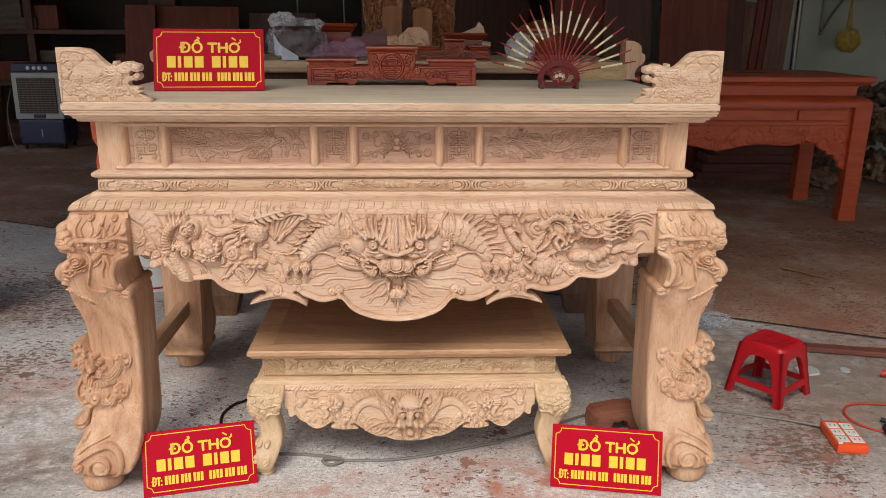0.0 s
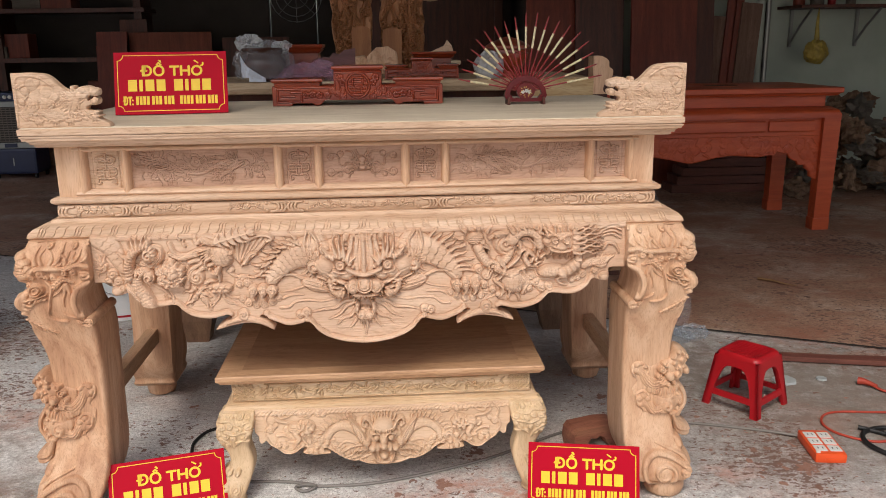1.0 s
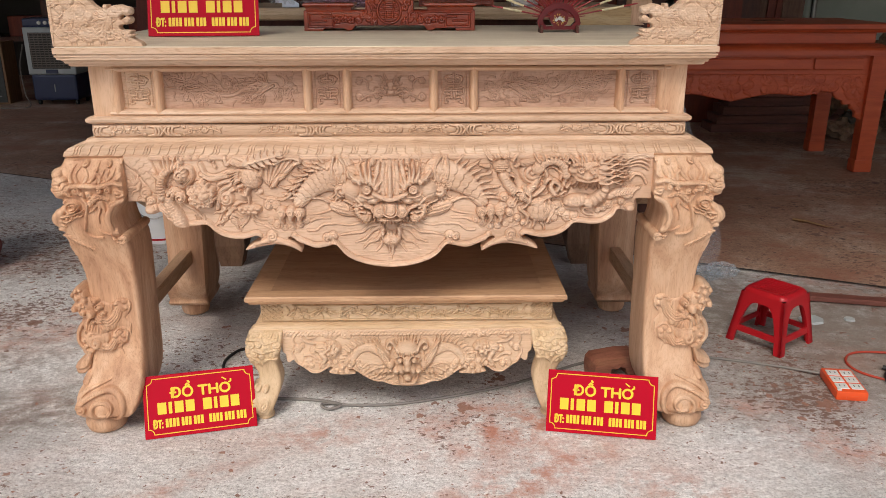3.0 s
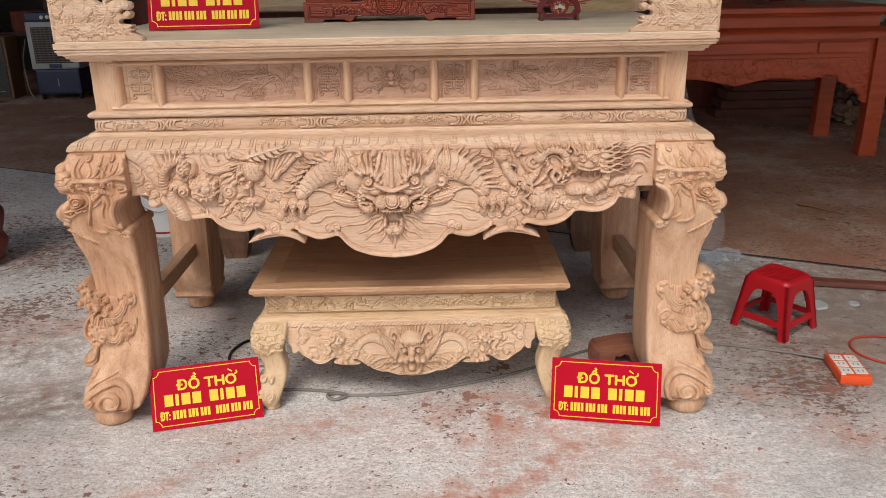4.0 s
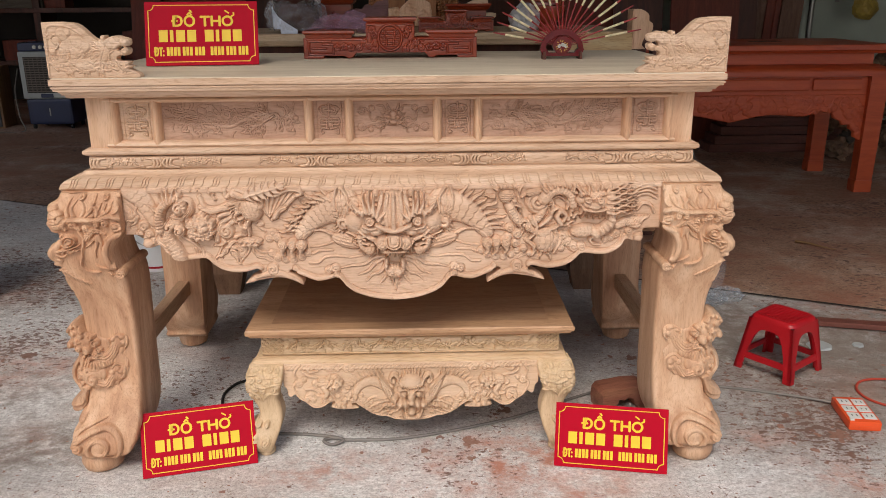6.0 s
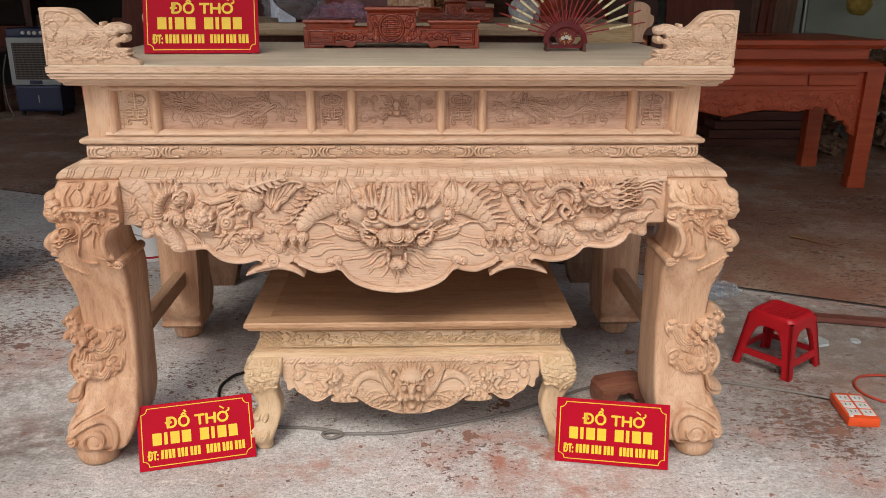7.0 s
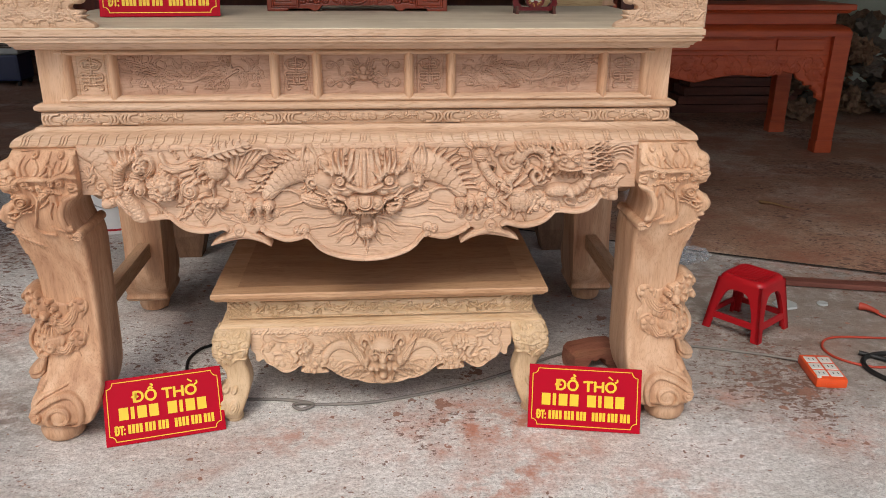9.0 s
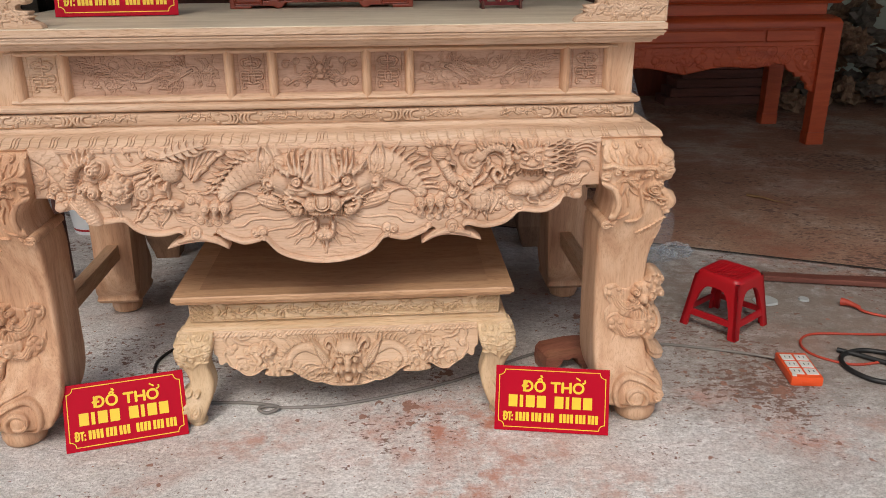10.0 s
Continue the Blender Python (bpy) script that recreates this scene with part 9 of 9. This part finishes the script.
for k, (px, w, h, mt) in enumerate(((3.485, 0.24, 1.72, SLAB), (3.583, 0.10, 1.95, BROWN_BOARD), (3.652, 0.08, 1.92, BROWN_BOARD), (3.773, 0.22, 1.85, SLAB))):
    ob = leaning("slab_plank", px, 6.2 - 0.03 * k, w, h, 0.04, 4, 0, mt, "rough dark slab plank leaning on the wall", "plank", "leaning slab planks")
    ob.matrix_basis = ob.matrix_basis @ pose(0, 0, 0, 0, 5, 0)
px = 3.998 * 1.07
tagged(part("conduit_pipe", tube([(px, 6.57, 0.005), (px, 6.57, 2.0), (px, 6.57, 3.6)], 0.03, 10, 1), STEEL, smooth=60), "grey conduit pipe running up the wall", "pipe")
tagged(part("conduit_pipe", tube([(px - 0.09, 6.56, 0.005), (px - 0.09, 6.56, 2.0), (px - 0.09, 6.56, 3.6)], 0.045, 10, 1), WALL_PAINT, smooth=60), "painted pale pipe running up the wall", "pipe")
sx, sz = 4.600, 1.735 + 0.05
ws = base("wall_shelf", (sx, 6.58, sz), label="dark wall shelf on steel brackets with small things", category="shelf")
part("board", box(-0.22, 0.9, -0.55, 0.0, 0.0, 0.03, 0.003), DARK_WOOD, ws)
for x in (-0.05, 0.7):
    part("bracket", tube([(x, -0.45, 0.0), (x, -0.2, -0.18), (x, 0.0, -0.36)], 0.014, 6, 1), STEEL, ws)
    part("bracket_leg", box(x - 0.015, x + 0.015, -0.02, 0.015, -0.40, 0.0, 0), STEEL, ws)
for k, (dx, w, h, mt) in enumerate(((-0.12, 0.12, 0.12, BROWN_BOARD), (0.08, 0.14, 0.08, GREY_WOOD), (0.24, 0.08, 0.16, RED_PLASTIC), (0.45, 0.1, 0.12, GREY_WOOD))):
    tagged(part("small_container", lathe([(w / 2 * 0.9, 0), (w / 2, 0.01), (w / 2, h * 0.85), (w / 2 * 0.7, h)], (sx + dx, 6.3, sz + 0.03), 14), mt, smooth=50), ("brown", "grey", "red", "grey")[k] + " small container standing on the wall shelf", "container")
AMBER = plain("amber_bag", (0.42, 0.30, 0.06), 0.4, 0.3, 12)
hb = base("hanging_bag", (4.638, 6.15, 1.354), label="amber plastic bag hanging below the wall shelf", category="bag")
crumple(0.125, 0.09, 0.125, (0, 0, -0.02), 0.16, 12, AMBER, "bag", hb, flatten=False, scale=9)
part("neck", tube([(0, 0, 0.06), (0.0, 0.02, 0.28), (0.02, 0.05, sz - 1.354)], 0.030, 8, 4, taper=0.005), AMBER, hb, smooth=60)

# root-wood heap beyond the red table
rw = np.random.default_rng(101)
ROOT = wood("root_bark", (0.14, 0.085, 0.052), (0.22, 0.135, 0.088), (0.33, 0.22, 0.15), "z", 0.9, seed=41)
for k in range(70):
    z = 0.04 + 0.82 * (k / 70) + 0.04 * rw.random()
    x, y = 3.85 + 1.25 * rw.random(), 4.75 + 0.9 * rw.random() + 0.1 * z
    bm = bmesh.new()
    bmesh.ops.create_icosphere(bm, subdivisions=3, radius=1.0)
    sx_, sy_, sz_ = rw.uniform(0.07, 0.16), rw.uniform(0.07, 0.14), rw.uniform(0.05, 0.10)
    turn = rw.uniform(0, 3.1)
    for v in bm.verts:
        p = v.co.copy()
        f_ = 1 + 0.75 * noise.noise(p * 2.1 + Vector((k * 3.1, 0, 0))) + 0.4 * noise.noise(p * 5.3 + Vector((0, k * 1.7, 0)))
        q = Vector((p.x * sx_ * f_, p.y * sy_ * f_, p.z * sz_ * f_))
        v.co = Vector((x + q.x * math.cos(turn) - q.y * math.sin(turn), y + q.x * math.sin(turn) + q.y * math.cos(turn), max(0.006, z + q.z)))
    tagged(part("root_wood", bm, ROOT if k % 4 else GREY_WOOD, smooth=30), "gnarled brown root wood piled on the workshop floor", "root wood", "root wood heap")
for k in range(5):
    tagged(part("stacked_beam", box(2.85 + 0.05 * k, 4.05 + 0.04 * k, 5.3, 5.6, 0.005 + 0.085 * k, 0.085 + 0.085 * k, 0.006), PLANK_RED), "dark red beam stacked behind the red table", "beam", "stacked beams")

# clear film hanging off the altar's side and trailing on the floor
fm = bmesh.new()


def film_at(u, v):
    """u across from the altar's side to the free edge, v down from the waist to the floor."""
    edge = np.interp(v, [0, 0.12, 0.36, 0.60, 0.75, 0.90, 1.0], [1.22, 1.26, 1.35, 1.46, 1.49, 1.46, 1.47])
    inner = np.interp(v, [0, 0.3, 0.7, 1.0], [1.06, 1.08, 1.16, 1.24])
    fold = 0.020 * math.sin(8 * u + 3 * v) + 0.05 * noise.noise(Vector((u * 4, v * 3, 1)))
    return Vector((inner + (edge - inner) * u, 1.10 + 0.05 * u + 0.10 * max(0, v - 0.8) + fold, max(0.008, 1.04 - 1.05 * v + 0.012 * noise.noise(Vector((u * 7, v * 7, 4))))))


grid = [[fm.verts.new(film_at(i / 30, j / 50)) for i in range(31)] for j in range(51)]
for j in range(50):
    for i in range(30):
        fm.faces.new((grid[j][i], grid[j][i + 1], grid[j + 1][i + 1], grid[j + 1][i]))
HANG_FILM = Nodes("hanging_film")
crinkle = HANG_FILM.noise(HANG_FILM.mapped((60, 60, 14)), 1.0, 4, 0.6)
HANG_FILM = HANG_FILM.done((0.62, 0.68, 0.75), 0.18, HANG_FILM.bump(crinkle, 0.8, 0.01), Alpha=0.16, Specular_IOR_Level=1.0)
tagged(part("film_sheet", fm, HANG_FILM, smooth=40), "clear film sheet hanging behind the altar leg", "plastic film")
fl = base("film_heap", (1.58, 1.36, 0.0), label="crumpled clear film lying on the floor beside the altar", category="plastic film")
crumple(0.10, 0.06, 0.030, (-0.10, 0, 0.016), 0.7, 15, HANG_FILM, "film", fl, scale=30)
crumple(0.07, 0.05, 0.040, (0.02, 0.02, 0.020), 0.7, 18, HANG_FILM, "film", fl, scale=30)

# loudspeaker beside the cooler and a turned stump near the altar's side
lsp = base("loudspeaker", (-5.16, 7.36, 0.005), 4, label="wooden loudspeaker cabinet with dark grey cloth front, on the floor", category="loudspeaker")
part("cabinet", box(-0.26, 0.26, 0.0, 0.36, 0.0, 0.72, 0.008), wood("speaker_veneer", (0.16, 0.08, 0.035), (0.22, 0.115, 0.05), (0.28, 0.15, 0.07), "z", 0.5, seed=51), lsp)
part("front_cloth", box(-0.235, 0.235, -0.012, 0.002, 0.02, 0.70, 0.006), plain("speaker_cloth", (0.06, 0.062, 0.06), 0.9, 0.2, 40), lsp, "dark grey speaker cloth")
part("badge", box(0.12, 0.18, -0.016, -0.011, 0.09, 0.10, 0), STEEL, lsp, "small pale badge")
STUMP = plain("red_brown_lacquer", (0.20, 0.045, 0.03), 0.5, 0.2, 9)
st = base("carved_stump", (-2.33, 1.55, 0.0), label="reddish-brown turned wooden stump standing on the concrete", category="stump")
prof = [(0.10, 0.0), (0.155, 0.012), (0.190, 0.06), (0.214, 0.115), (0.205, 0.145), (0.194, 0.165), (0.212, 0.21), (0.224, 0.262), (0.205, 0.285), (0.186, 0.305), (0.200, 0.33), (0.212, 0.35), (0.206, 0.38), (0.214, 0.402), (0.19, 0.41), (0.05, 0.412)]
part("body", loops(bmesh.new(), [[(r * (1 + 0.03 * math.sin(5 * a + 9 * z)) * math.cos(a), r * (1 + 0.03 * math.sin(5 * a + 9 * z)) * math.sin(a), z) for a in [2 * math.pi * k / 32 for k in range(32)]] for r, z in smooth_line(prof, 3)]), STUMP, st, smooth=50)
